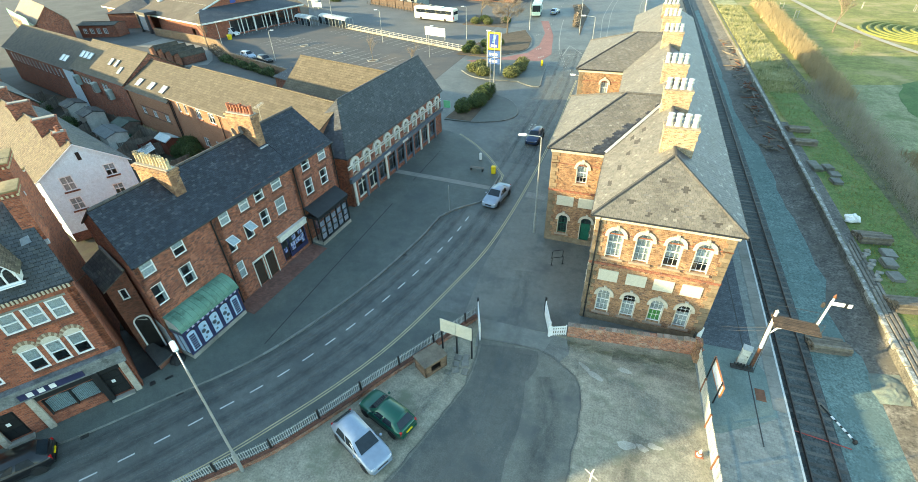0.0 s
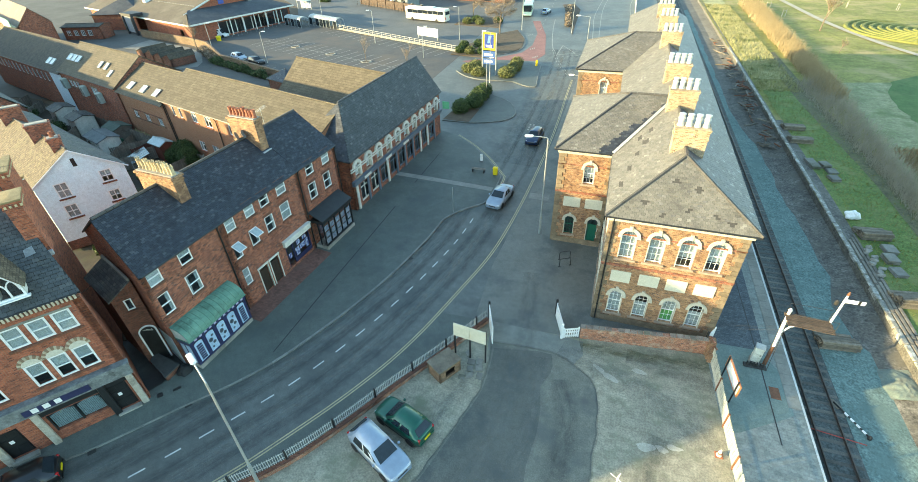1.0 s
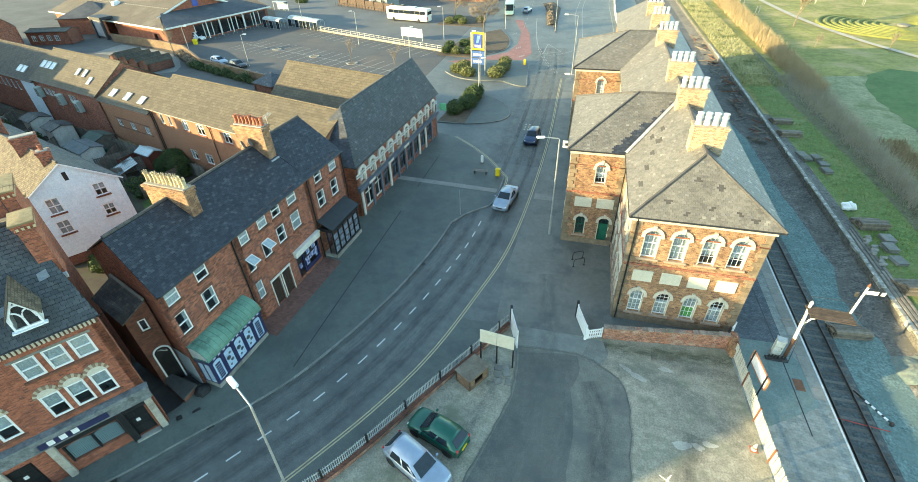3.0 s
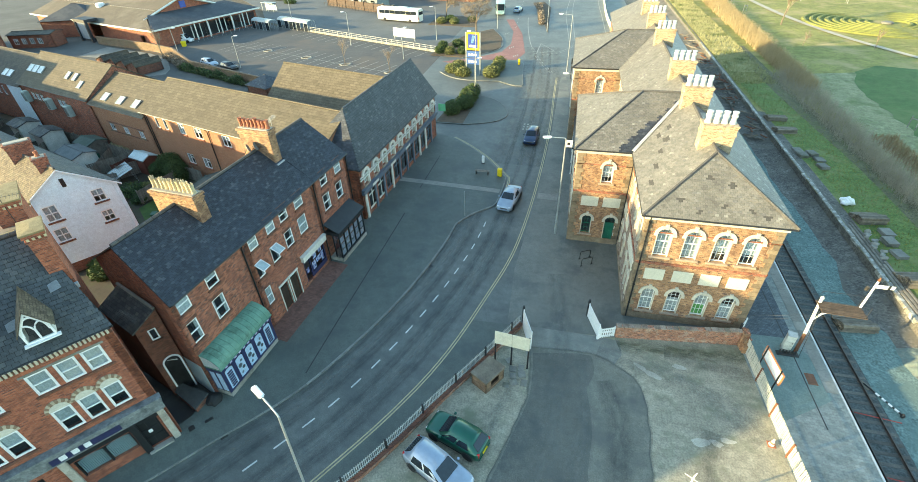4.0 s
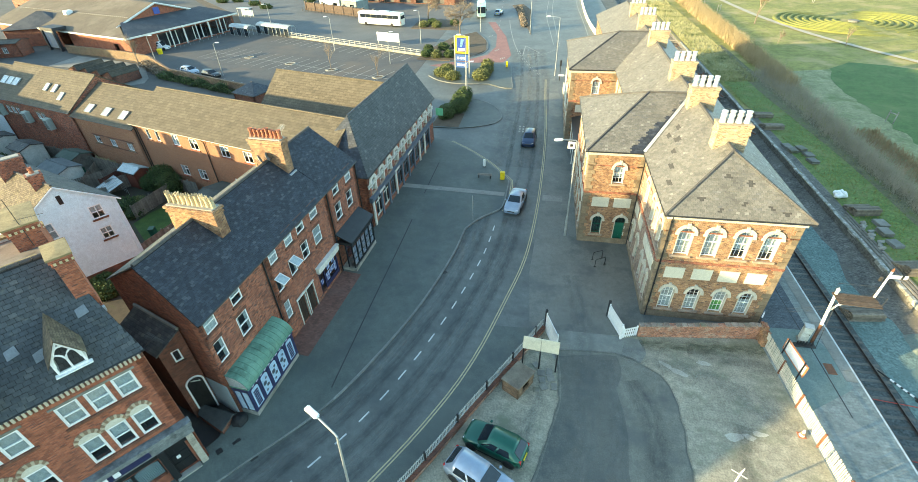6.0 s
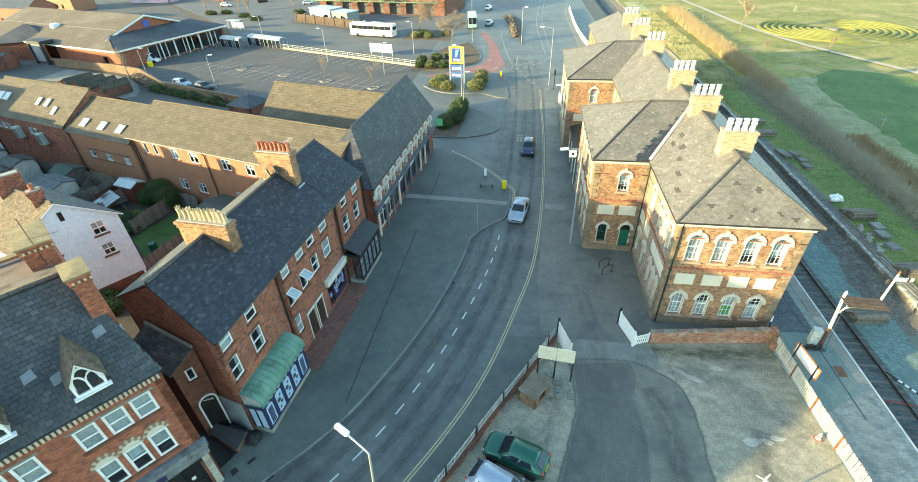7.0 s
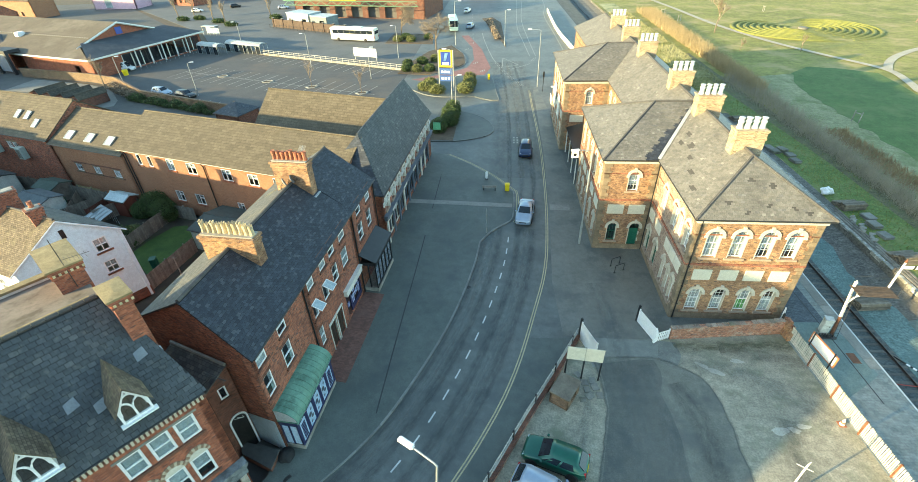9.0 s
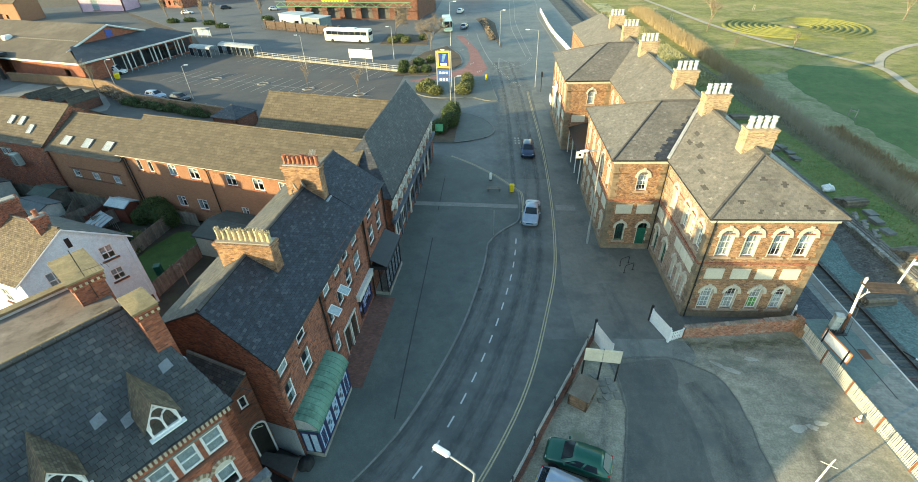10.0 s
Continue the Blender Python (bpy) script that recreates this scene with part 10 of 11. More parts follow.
car("parked_car", "silver hatchback in the car park", -79.2, 87.2, 0.02, -20, SILVER, 4.2, 1.75, 1.45)
car("parked_car", "black hatchback in the car park", -73.2, 85.3, 0.02, -20, DARK_C, 4.2, 1.75, 1.45)
car("delivery_van", "white delivery van beside the store", -99.5, 104.5, 0.02, 10, WHITE_C, 4.8, 1.85, 1.95, "van")
car("car", "silver car on the far road", -22.6, 149, 0.0, 80, SILVER, 4.2, 1.75, 1.45)
car("car", "pale car on the far road", -25.2, 176, 0.0, 80, WHITE_C, 4.2, 1.75, 1.45)


def coach(name, label, x, y, turn, L, colour, H=3.4):
    c = thing(name, (x, y, 0.0), label, "coach", "", turn)
    hl = L / 2
    part("body", bevel_box(-hl, -1.25, 0.35, hl, 1.25, H, 0.18, 3), colour, c)
    for s in (-1, 1):
        for k in range(7):
            xa = -hl + 0.6 + k * (L - 1.4) / 7
            part("window", bevel_box(xa, s * 1.255 - 0.01, 2.0, xa + (L - 1.4) / 7 - 0.04, s * 1.255 + 0.01, 2.85, 0.005), CAR_GLASS, c)
        for wx in (hl - 2.4, -hl + 2.8):
            ty = piece("wheel", TYRE_ME, c, Matrix.Translation((wx, s * 1.14, 0.48)) @ pose(0, 0, 0, -90 * s, 0, 0) @ Matrix.Diagonal((1.55, 1.55, 1.3, 1)))
            piece("rim", RIM_ME, ty)
    part("windscreen", bevel_box(hl - 0.02, -1.1, 1.35, hl + 0.02, 1.1, 2.95, 0.01), CAR_GLASS, c)
    for s in (-1, 1):
        part("door_mirror", bevel_box(hl + 0.05, s * 1.35 - 0.09, 2.0, hl + 0.25, s * 1.35 + 0.09, 2.5, 0.04), BLACK, c)
        part("headlight", bevel_box(hl - 0.1, s * 0.95 - 0.18, 0.7, hl + 0.015, s * 0.95 + 0.18, 0.92, 0.03), LAMP_CLEAR, c)
        part("tail_light", bevel_box(-hl - 0.015, s * 1.05 - 0.1, 0.9, -hl + 0.1, s * 1.05 + 0.1, 1.5, 0.03), LAMP_RED, c)
        part("skirt", bevel_box(-hl + 0.3, s * 1.253 - 0.012, 0.4, hl - 0.3, s * 1.253 + 0.012, 0.62, 0.005), GALV, c)
    part("rear_window", bevel_box(-hl - 0.02, -1.0, 2.0, -hl + 0.02, 1.0, 2.8, 0.01), CAR_GLASS, c)
    part("air_unit", bevel_box(-2.5, -0.8, H, 0.5, 0.8, H + 0.22, 0.08), colour, c)


coach("coach", "long white coach at the bus station", -53.1, 133.3, 166, 13.4, paint("cream_coach", (0.70, 0.68, 0.60), 0.4, 0.0))
coach("bus", "white and green bus on the far road", -27.6, 148, -82, 10.5, paint("pale_green_bus", (0.42, 0.58, 0.52), 0.4, 0.0), 3.1)


# ---- car park and store ----
sheet("car_park", [(-33.0, 74.0), (-33.0, 101.5), (-74, 118.5), (-92, 127), (-101, 99), (-121, 101), (-92, 92.5), (-62, 77.0), (-40, 70)], 0.008, CARPARK, "grey asphalt supermarket car park", "car park")
sheet("bus_road", [(-34, 104.2), (-73.5, 120.5), (-92, 129), (-104, 146), (-180, 215), (-150, 240), (-34, 240)], 0.004, surface("bus_road_asphalt", (0.085, 0.092, 0.094), (0.125, 0.13, 0.13), 0.15, 40, 0.88, 0.2), "pale asphalt bus station road", "road")
sheet("far_ground", [(-60, 60), (-62, 77), (-92, 92), (-121, 100), (-101, 99), (-92, 128), (-180, 215), (-300, 200), (-260, 40), (-100, 57)], -0.02, surface("far_yard", (0.055, 0.056, 0.054), (0.10, 0.10, 0.095), 0.15, 20, 0.9, 0.3), "worn mixed yard ground behind the buildings", "ground")
sheet("workshop_yard", [(-116, 90), (-104, 88.5), (-88, 78.0), (-84.5, 80.5), (-86, 83.6), (-92, 90), (-100, 94), (-116, 98)], 0.012, surface("pale_yard_concrete", (0.15, 0.145, 0.13), (0.22, 0.215, 0.195), 0.4, 20, 0.9, 0.2), "pale concrete yard behind the workshops", "yard")
bm = bmesh.new()
fa, fb = Vector((-73.5, 118.6, 0)), Vector((-34.4, 103.0, 0))
fd = (fb - fa).normalized()
fp = Vector((fd.y, -fd.x, 0))
k = int((fb - fa).length / 2.5)
for i in range(k + 1):
    p = fa + fd * (i * 2.5) + fp * 0.5
    ribbon(bm, [p, p + fp * 4.8], -0.06, 0.06, 0.02)
ia, ib = Vector((-84, 103.2, 0)), Vector((-37.0, 86.8, 0))
idr = (ib - ia).normalized()
ip = Vector((idr.y, -idr.x, 0))
for i in range(int((ib - ia).length / 2.5) + 1):
    p = ia + idr * (i * 2.5)
    ribbon(bm, [p - ip * 4.8, p + ip * 4.8], -0.06, 0.06, 0.02)
ribbon(bm, [ia, ib], -0.06, 0.06, 0.021)
ja = Vector((-86, 86.0, 0))
for i in range(10):
    p = ja + Vector((0.93, -0.36, 0)) * i * 2.6
    ribbon(bm, [p, p + Vector((0.36, 0.93, 0)) * 4.6], -0.06, 0.06, 0.02)
setting("bay_lines", bm, PAINT_FADED, "white painted parking bay lines", "road marking")
for i, (x, y) in enumerate(((-73.3, 99.5), (-61.4, 95.3), (-50.7, 91.6), (-39.6, 87.7))):
    pl = thing("planter_bed", (x, y, 0.0), "pale kerbed hexagonal tree bed in the car park", "planter", "tree beds", i * 7)
    for q in range(6):
        a0, a1 = q * math.pi / 3, (q + 1) * math.pi / 3
        bm = bmesh.new()
        prism(bm, [(1.25 * math.cos(a0), 0.9 * math.sin(a0)), (1.25 * math.cos(a1), 0.9 * math.sin(a1)), (1.0 * math.cos(a1), 0.68 * math.sin(a1)), (1.0 * math.cos(a0), 0.68 * math.sin(a0))], 0.0, 0.16)
        part("kerb_stone", bm, PAINT_FADED, pl)
    bm = bmesh.new()
    prism(bm, [(0.98 * math.cos(q * math.pi / 3), 0.66 * math.sin(q * math.pi / 3)) for q in range(6)], 0.0, 0.1)
    part("soil", bm, EARTH, pl)
    if i > 1:
        bare_tree("slender leafless young tree in the car park", (x, y, 0.08), 6.0, 40 + i, 0.6, levels=4, kids=4, trunk_r=0.07)


def railing(name, label, a, b, hgt=1.1, step=2.2, mat=GALV, bars=2, group=""):
    m, length = face_frame(a, b, 0.0)
    f = thing(name, (0, 0, 0), label, "railing", group)
    f.matrix_basis = m
    pm = finish(bevel_box(-0.04, -0.04, 0, 0.04, 0.04, hgt, 0.01), "post", mat)
    n = int(length / step)
    for i in range(n + 1):
        piece("post", pm, f, Matrix.Translation((i * length / n, 0, 0)))
    for q in range(bars):
        bm = bmesh.new()
        tube(bm, [(0, 0, hgt * (0.35 + 0.6 * q / max(1, bars - 1))), (length, 0, hgt * (0.35 + 0.6 * q / max(1, bars - 1)))], 0.035, 6)
        part("rail", bm, mat, f)
    return f


railing("car_park_railing", "pale steel railing along the car park edge", (fa.x, fa.y), (fb.x, fb.y), 1.3, 1.6, surface("cream_steel", (0.45, 0.43, 0.36), (0.55, 0.53, 0.45), 2, 20, 0.6, 0.1), 3)
bm = bmesh.new()
prism(bm, [(fa.x, fa.y), (fb.x, fb.y), (fb.x + 0.1, fb.y + 0.35), (fa.x + 0.1, fa.y + 0.35)], 0, 0.35)
tagged(part("kerb_wall", bm, CONCRETE, None), "low pale concrete wall under the railing", "low wall")
wb = thing("white_board", (-45.0, 112.6, 0), "large blank white board beside the bus road", "board", turn=-17)
part("panel", bevel_box(-3.1, -0.06, 0.7, 3.1, 0.06, 2.6, 0.03), WHITE, wb)
for x in (-2.9, 2.9):
    part("post", bevel_box(x - 0.06, 0.06, 0, x + 0.06, 0.18, 2.6, 0.01), GALV, wb)

C1, C2 = (-101.0, 98.0), (-92.6, 126.2)
sm, sl_ = face_frame(C1, C2, 0.0)
store = thing("supermarket", (0, 0, 0), "low brick supermarket with a dark lean-to roof and glazed front", "supermarket")
store.matrix_basis = sm
w = bmesh.new()
wall_mesh(w, sl_, 0, 4.2, 0.3, [(7.0, sl_ - 0.6, 0.3, 3.4)])
mm, ll = face_frame((0, 55), (0, 0))
wall_mesh(w, ll, 0, 4.2, 0.3, [(ll - 27.5, ll - 23.0, 0.3, 3.9), (ll - 6.0, ll - 4.5, 0.1, 2.4)], mm)
mm, ll = face_frame((sl_, 0), (sl_, 55))
wall_mesh(w, ll, 0, 4.2, 0.3, [], mm)
tri = [(3.0, 7.2, 5.4), (24.5, 7.2, 5.4), (13.7, 7.2, 8.6)]
a, b = [w.verts.new(q) for q in tri], [w.verts.new((q[0], 7.5, q[2])) for q in tri]
w.faces.new(a)
w.faces.new(b[::-1])
part("wall", w, BRICK_SMOOTH, store)
DARK_TILE = surface("dark_flat_tile", (0.036, 0.041, 0.05), (0.062, 0.068, 0.078), 0.5, 7, 0.8, 0.3, stain=(0.08, 0.082, 0.085), stain_scale=0.25, grit=0.3)
MUD_TILE = surface("dull_brown_tile", (0.086, 0.070, 0.05), (0.122, 0.10, 0.073), 0.25, 6, 0.85, 0.4, stain=(0.15, 0.128, 0.10), stain_scale=0.16, grit=0.25)
ro = bmesh.new()
slab(ro, [[(-0.9, -0.9, 4.15), (sl_ + 0.9, -0.9, 4.15), (sl_ - 3.5, 7.2, 6.1), (4.0, 7.2, 6.1)], [(sl_ + 0.9, -0.9, 4.15), (sl_ + 0.9, 10, 4.15), (sl_ - 3.5, 7.2, 6.1)]], 0.2)
part("lean_to_roof", ro, DARK_TILE, store, "dark tiled lean-to roof over the entrance")
ro = bmesh.new()
slab(ro, [[(-0.9, 56, 4.15), (-0.9, -0.9, 4.15), (3.4, 6.9, 5.55), (13.7, 6.9, 8.9), (13.7, 56, 8.9)]], 0.2)
part("roof", ro, MUD_TILE, store)
ro = bmesh.new()
slab(ro, [[(sl_ + 0.9, 10, 4.15), (sl_ + 0.9, 56, 4.15), (13.7, 56, 8.9), (13.7, 6.9, 8.9), (24.6, 6.9, 5.55)]], 0.2)
part("back_roof", ro, MUD_TILE, store)
b = bmesh.new()
for q in (((2.6, 6.8, 5.2), (13.7, 6.8, 8.75)), ((24.9, 6.8, 5.2), (13.7, 6.8, 8.75))):
    tube(b, list(q), 0.22, 4)
box(b, -1.0, -1.0, 3.85, sl_ + 1.0, -0.88, 4.2)
box(b, -1.0, -1.0, 3.85, -0.88, 56, 4.2)
part("white_fascia", b, WHITE_DIRTY, store, "pale fascia boards")
for i in range(9):
    x = 7.0 + i * (sl_ - 7.6) / 9
    b = bmesh.new()
    box(b, x, 0.02, 0.3, x + 0.18, 0.2, 3.4)
    part("mullion", b, WHITE_DIRTY, store)
    b = bmesh.new()
    box(b, x + 0.2, 0.1, 0.3, x + (sl_ - 7.6) / 9 - 0.02, 0.12, 3.4)
    part("shop_pane", b, GLASS, store)
for i in range(5):
    b = bmesh.new()
    x = 10.0 + i * 3.6
    box(b, x, -0.7, 0, x + 0.22, -0.5, 3.9)
    part("column", b, WHITE_DIRTY, store)
part("logo_panel", bevel_box(12.9, 7.1, 6.3, 14.5, 7.19, 7.8, 0.02), surface("blue_logo", (0.02, 0.06, 0.3), (0.03, 0.08, 0.38), 1, 10, 0.5, 0), store, "small blue logo panel on the gable")
b = bmesh.new()
for i in range(60):
    y = 8.0 + i * 0.8
    box(b, 6.6, y, 5.9, 6.72, y + 0.35, 6.72)
part("snow_guard", b, CONCRETE, store, "row of pale blocks across the roof slope")
b = bmesh.new()
for i in range(8):
    x = 8.5 + i * (sl_ - 10.5) / 7
    tube(b, [(x, -2.6, 0), (x, -2.6, 0.9), (x + 1.6, -2.6, 0.9), (x + 1.6, -2.6, 0)], 0.04, 6)
part("front_rails", b, GALV, store, "low steel rails before the shop windows")
part("roof_vent", bevel_box(5.0, 30.0, 6.0, 6.8, 31.6, 7.2, 0.2, 2), WHITE, store, "white roof ventilator")
dock = bmesh.new()
for q in ((-3.2, 22.6, 0, -2.6, 23.2, 5.2), (-3.2, 27.4, 0, -2.6, 28.0, 5.2), (-3.2, 23.2, 4.5, -2.6, 27.4, 5.2), (-2.6, 22.6, 4.6, 0.0, 28.0, 5.2)):
    box(dock, *q)
part("loading_dock", dock, surface("grey_dock", (0.014, 0.016, 0.02), (0.026, 0.029, 0.034), 1, 20, 0.6, 0.1), store, "dark grey loading dock surround")
part("dock_door", bevel_box(-2.9, 23.2, 0.6, -2.8, 27.4, 4.5, 0.02), surface("blue_grey_shutter", (0.16, 0.2, 0.25), (0.24, 0.28, 0.33), 1, 12, 0.5, 0.1), store, "blue-grey loading bay shutter")
# walls, sheds and trees beside the store
bm = bmesh.new()
for a, b in (((-121, 100.4), (-100.5, 95.6)), ((-100.5, 95.6), (-92.4, 92.6)), ((-92.4, 92.6), (-81.3, 84.0)), ((-81.3, 84.0), (-58.5, 75.5))):
    m, length = face_frame(a, b)
    box(bm, 0, 0, 0, length, 0.3, 1.7, 0, m)
    box(bm, -0.05, -0.06, 1.7, length + 0.05, 0.36, 1.8, 0, m)
tagged(part("boundary_wall", bm, coursed("brown_yard_brick", (0.13, 0.082, 0.05), (0.22, 0.145, 0.085), (0.2, 0.15, 0.11), 0.225, 0.075, 0.008, stain=(0.17, 0.15, 0.09), stain_scale=0.5, tone=(0.65, 1.2), patchy=0.25), None), "brown brick wall along the car park", "wall")
hedge("straggly hedge on the car park wall", [(-82.5 + 1.9 * i, 83.4 - 0.72 * i, 0.55 + 0.25 * math.sin(i * 2.3), 1.3, 0.55 + 0.2 * math.sin(i * 1.7), 0.75 + 0.3 * math.sin(i * 2.3)) for i in range(11)], LEAF, 1100, 0.22, 30)
hedge("low brown shrubs by the store wall", [(-91 + 2.6 * i, 89.8 - 1.8 * i, 0.8, 1.5, 1.0, 0.9) for i in range(4)], TWIG, 900, 0.22, 31)
for x, y, hh, sd in ((-93.5, 90.5, 8, 1), (-71, 60.5, 0, 2)):
    if hh:
        bare_tree("slim bare birch beside the car park wall", (x, y, 0), hh, sd, 0.3, levels=4, kids=4)
ys = thing("yellow_crate", (-96.6, 101.0, 0), "round yellow bin beside the van", "bin")
bm = bmesh.new()
lathe(bm, [(0.5, 0), (0.6, 1.0), (0.55, 1.15), (0.1, 1.2)], 10)
part("drum", bm, YEL, ys)


def arched_shelter(x, y, turn):
    s = thing("trolley_shelter", (x, y, 0), "trolley shelter with a curved pale roof", "shelter", "trolley shelters", turn)
    for q in range(6):
        bm = bmesh.new()
        tube(bm, [(q * 1.4, -1.3, 0), (q * 1.4, -1.3, 2.0)] + [(q * 1.4, -1.3 * math.cos(a), 2.0 + 0.6 * math.sin(a)) for a in [i * math.pi / 6 for i in range(1, 6)]] + [(q * 1.4, 1.3, 2.0), (q * 1.4, 1.3, 0)], 0.05, 5)
        part("hoop", bm, GALV, s)
    bm = bmesh.new()
    for i in range(8):
        a0, a1 = i * math.pi / 8, (i + 1) * math.pi / 8
        bm.faces.new([bm.verts.new(v) for v in ((0, -1.35 * math.cos(a0), 2.03 + 0.62 * math.sin(a0)), (7, -1.35 * math.cos(a0), 2.03 + 0.62 * math.sin(a0)), (7, -1.35 * math.cos(a1), 2.03 + 0.62 * math.sin(a1)), (0, -1.35 * math.cos(a1), 2.03 + 0.62 * math.sin(a1)))])
    bmesh.ops.solidify(bm, geom=bm.faces[:], thickness=0.03)
    part("canopy", bm, surface("pale_polycarbonate", (0.55, 0.58, 0.58), (0.7, 0.72, 0.72), 1, 10, 0.3, 0), s)
    for q in range(5):
        part("side_panel", bevel_box(q * 1.4 + 0.06, -1.33, 0.2, q * 1.4 + 1.34, -1.28, 1.9, 0.01), GLASS if q % 2 else CAR_GLASS, s)


arched_shelter(-90.0, 121.5, -20)
arched_shelter(-83.5, 123.5, -20)
arched_shelter(-79.0, 121.6, -20)

# ---- totem sign and planting at the entrance ----
tot = thing("totem_sign", (-23.5, 88.7, 0), "tall store sign with blue panels on white posts", "totem sign", turn=-8)
for x in (-1.35, 1.35):
    part("post", bevel_box(x - 0.1, -0.1, 0, x + 0.1, 0.1, 7.4, 0.02), GALV, tot)
part("panel", bevel_box(-1.2, -0.14, 4.4, 1.2, 0.14, 7.4, 0.03), surface("sign_yellow", (0.62, 0.42, 0.02), (0.7, 0.48, 0.03), 1, 10, 0.5, 0), tot, "yellow-edged sign panel")
part("panel_face", bevel_box(-0.9, -0.17, 4.75, 0.9, -0.141, 7.1, 0.01), surface("sign_blue", (0.015, 0.05, 0.26), (0.02, 0.06, 0.3), 1, 10, 0.5, 0), tot, "dark blue panel")
bm = bmesh.new()
bm.faces.new([bm.verts.new(v) for v in ((-0.35, -0.18, 5.6), (0.1, -0.18, 5.6), (0.5, -0.18, 6.9), (-0.1, -0.18, 6.9))])
bmesh.ops.solidify(bm, geom=bm.faces[:], thickness=0.01)
part("panel_shape", bm, surface("sign_sky_blue", (0.25, 0.5, 0.75), (0.3, 0.55, 0.8), 1, 10, 0.5, 0), tot)
part("panel_bar", bevel_box(-0.6, -0.185, 4.9, 0.6, -0.171, 5.3, 0.005), WHITE, tot)
for z0, z1 in ((3.1, 4.2), (1.9, 2.9)):
    part("board", bevel_box(-1.2, -0.12, z0, 1.2, 0.12, z1, 0.02), surface("board_blue", (0.04, 0.1, 0.28), (0.06, 0.13, 0.33), 1, 10, 0.5, 0), tot, "blue information board")
    for q in range(3):
        part("board_bar", bevel_box(-0.9 + q * 0.6, -0.135, z0 + 0.3, -0.5 + q * 0.6, -0.121, z0 + 0.7, 0.004), WHITE, tot)
hedge("clipped yellow-green hedge round the store sign", [(-27.4, 89.6, 0.7, 1.8, 1.5, 0.95), (-25.2, 87.6, 0.7, 1.6, 1.3, 0.95), (-27.2, 92.5, 0.6, 1.4, 1.6, 0.8), (-20.0, 88.4, 0.7, 1.6, 2.0, 1.0), (-19.4, 92.2, 0.7, 1.3, 2.2, 1.0), (-19.6, 95.6, 0.7, 1.2, 1.6, 0.9)], LEAF_PALE, 3600, 0.2, 33)
hedge("dense dark green clipped hedge beside the arcade", [(-21.4, 72.0, 0.9, 1.5, 2.2, 1.2), (-21.4, 75.2, 0.9, 1.5, 2.2, 1.2), (-21.3, 77.8, 0.8, 1.3, 1.3, 1.1), (-22.8, 69.2, 0.8, 1.3, 1.8, 1.1)], LEAF, 3200, 0.18, 34)
sheet("planting_bed", [(-24.4, 65.4), (-20.3, 65.2), (-20.2, 70.5), (-24.0, 71)], 0.13, EARTH, "bare planting bed beside the arcade", "planting bed")
sheet("pavement", [(-24.4, 65.0), (-20.2, 65.0), (-18.0, 65.6), (-15.6, 66.9), (-14.5, 68.6), (-14.4, 70.6), (-15.4, 73.4), (-17.1, 75.8), (-19.8, 77.5), (-20.4, 79.5), (-23.5, 79.5)], 0.11, PAVING, "grey rounded footway corner", "pavement", 0.15)
kerb_run("kerb", smooth_line([(-20.2, 65.05), (-18.0, 65.65), (-15.6, 66.95), (-14.5, 68.6), (-14.4, 70.6), (-15.4, 73.4), (-17.1, 75.8), (-19.8, 77.5)], 0.8), "pale kerb round the rounded footway corner")
sheet("traffic_island", [(-30.2, 89.4), (-27.5, 86.6), (-24, 85.2), (-18.2, 85.3), (-16.2, 83.8), (-13.8, 83.3), (-14.2, 88), (-15.0, 97), (-18.2, 98.6), (-22, 98.6), (-28.5, 95.5)], 0.12, PAVING, "kerbed traffic island with planting", "traffic island", 0.16)
kerb_run("kerb", smooth_line([(-30.2, 89.4), (-27.5, 86.6), (-24, 85.2), (-18.2, 85.3), (-16.2, 83.8), (-13.8, 83.3), (-14.2, 88), (-15.0, 97)], 1.0), "pale kerb round the traffic island")
bm = bmesh.new()
prism(bm, [(-31.5, 96.4), (-24.8, 100.6), (-20.7, 105.2), (-19.6, 112), (-20.6, 124), (-24.4, 138.0), (-22.4, 138.2), (-18.2, 122), (-16.4, 110), (-15.6, 105), (-16.8, 99.6), (-24, 98.9), (-29.2, 95.4)], 0.0, 0.012)
setting("red_surfacing", bm, REDROAD, "red coloured road surface at the junction", "road surface")
sheet("verge_bed", [(-35.2, 100.6), (-28.0, 99.8), (-23.5, 104.0), (-21.4, 108.5), (-22.4, 117), (-26, 126), (-31, 120), (-34.5, 108)], 0.14, EARTH, "bare shrub bed beside the junction", "planting bed", 0.16)
kerb_run("kerb", smooth_line([(-28.0, 99.7), (-23.4, 103.9), (-21.3, 108.5), (-22.3, 117), (-26, 126.2)], 1.0), "pale kerb of the shrub bed")
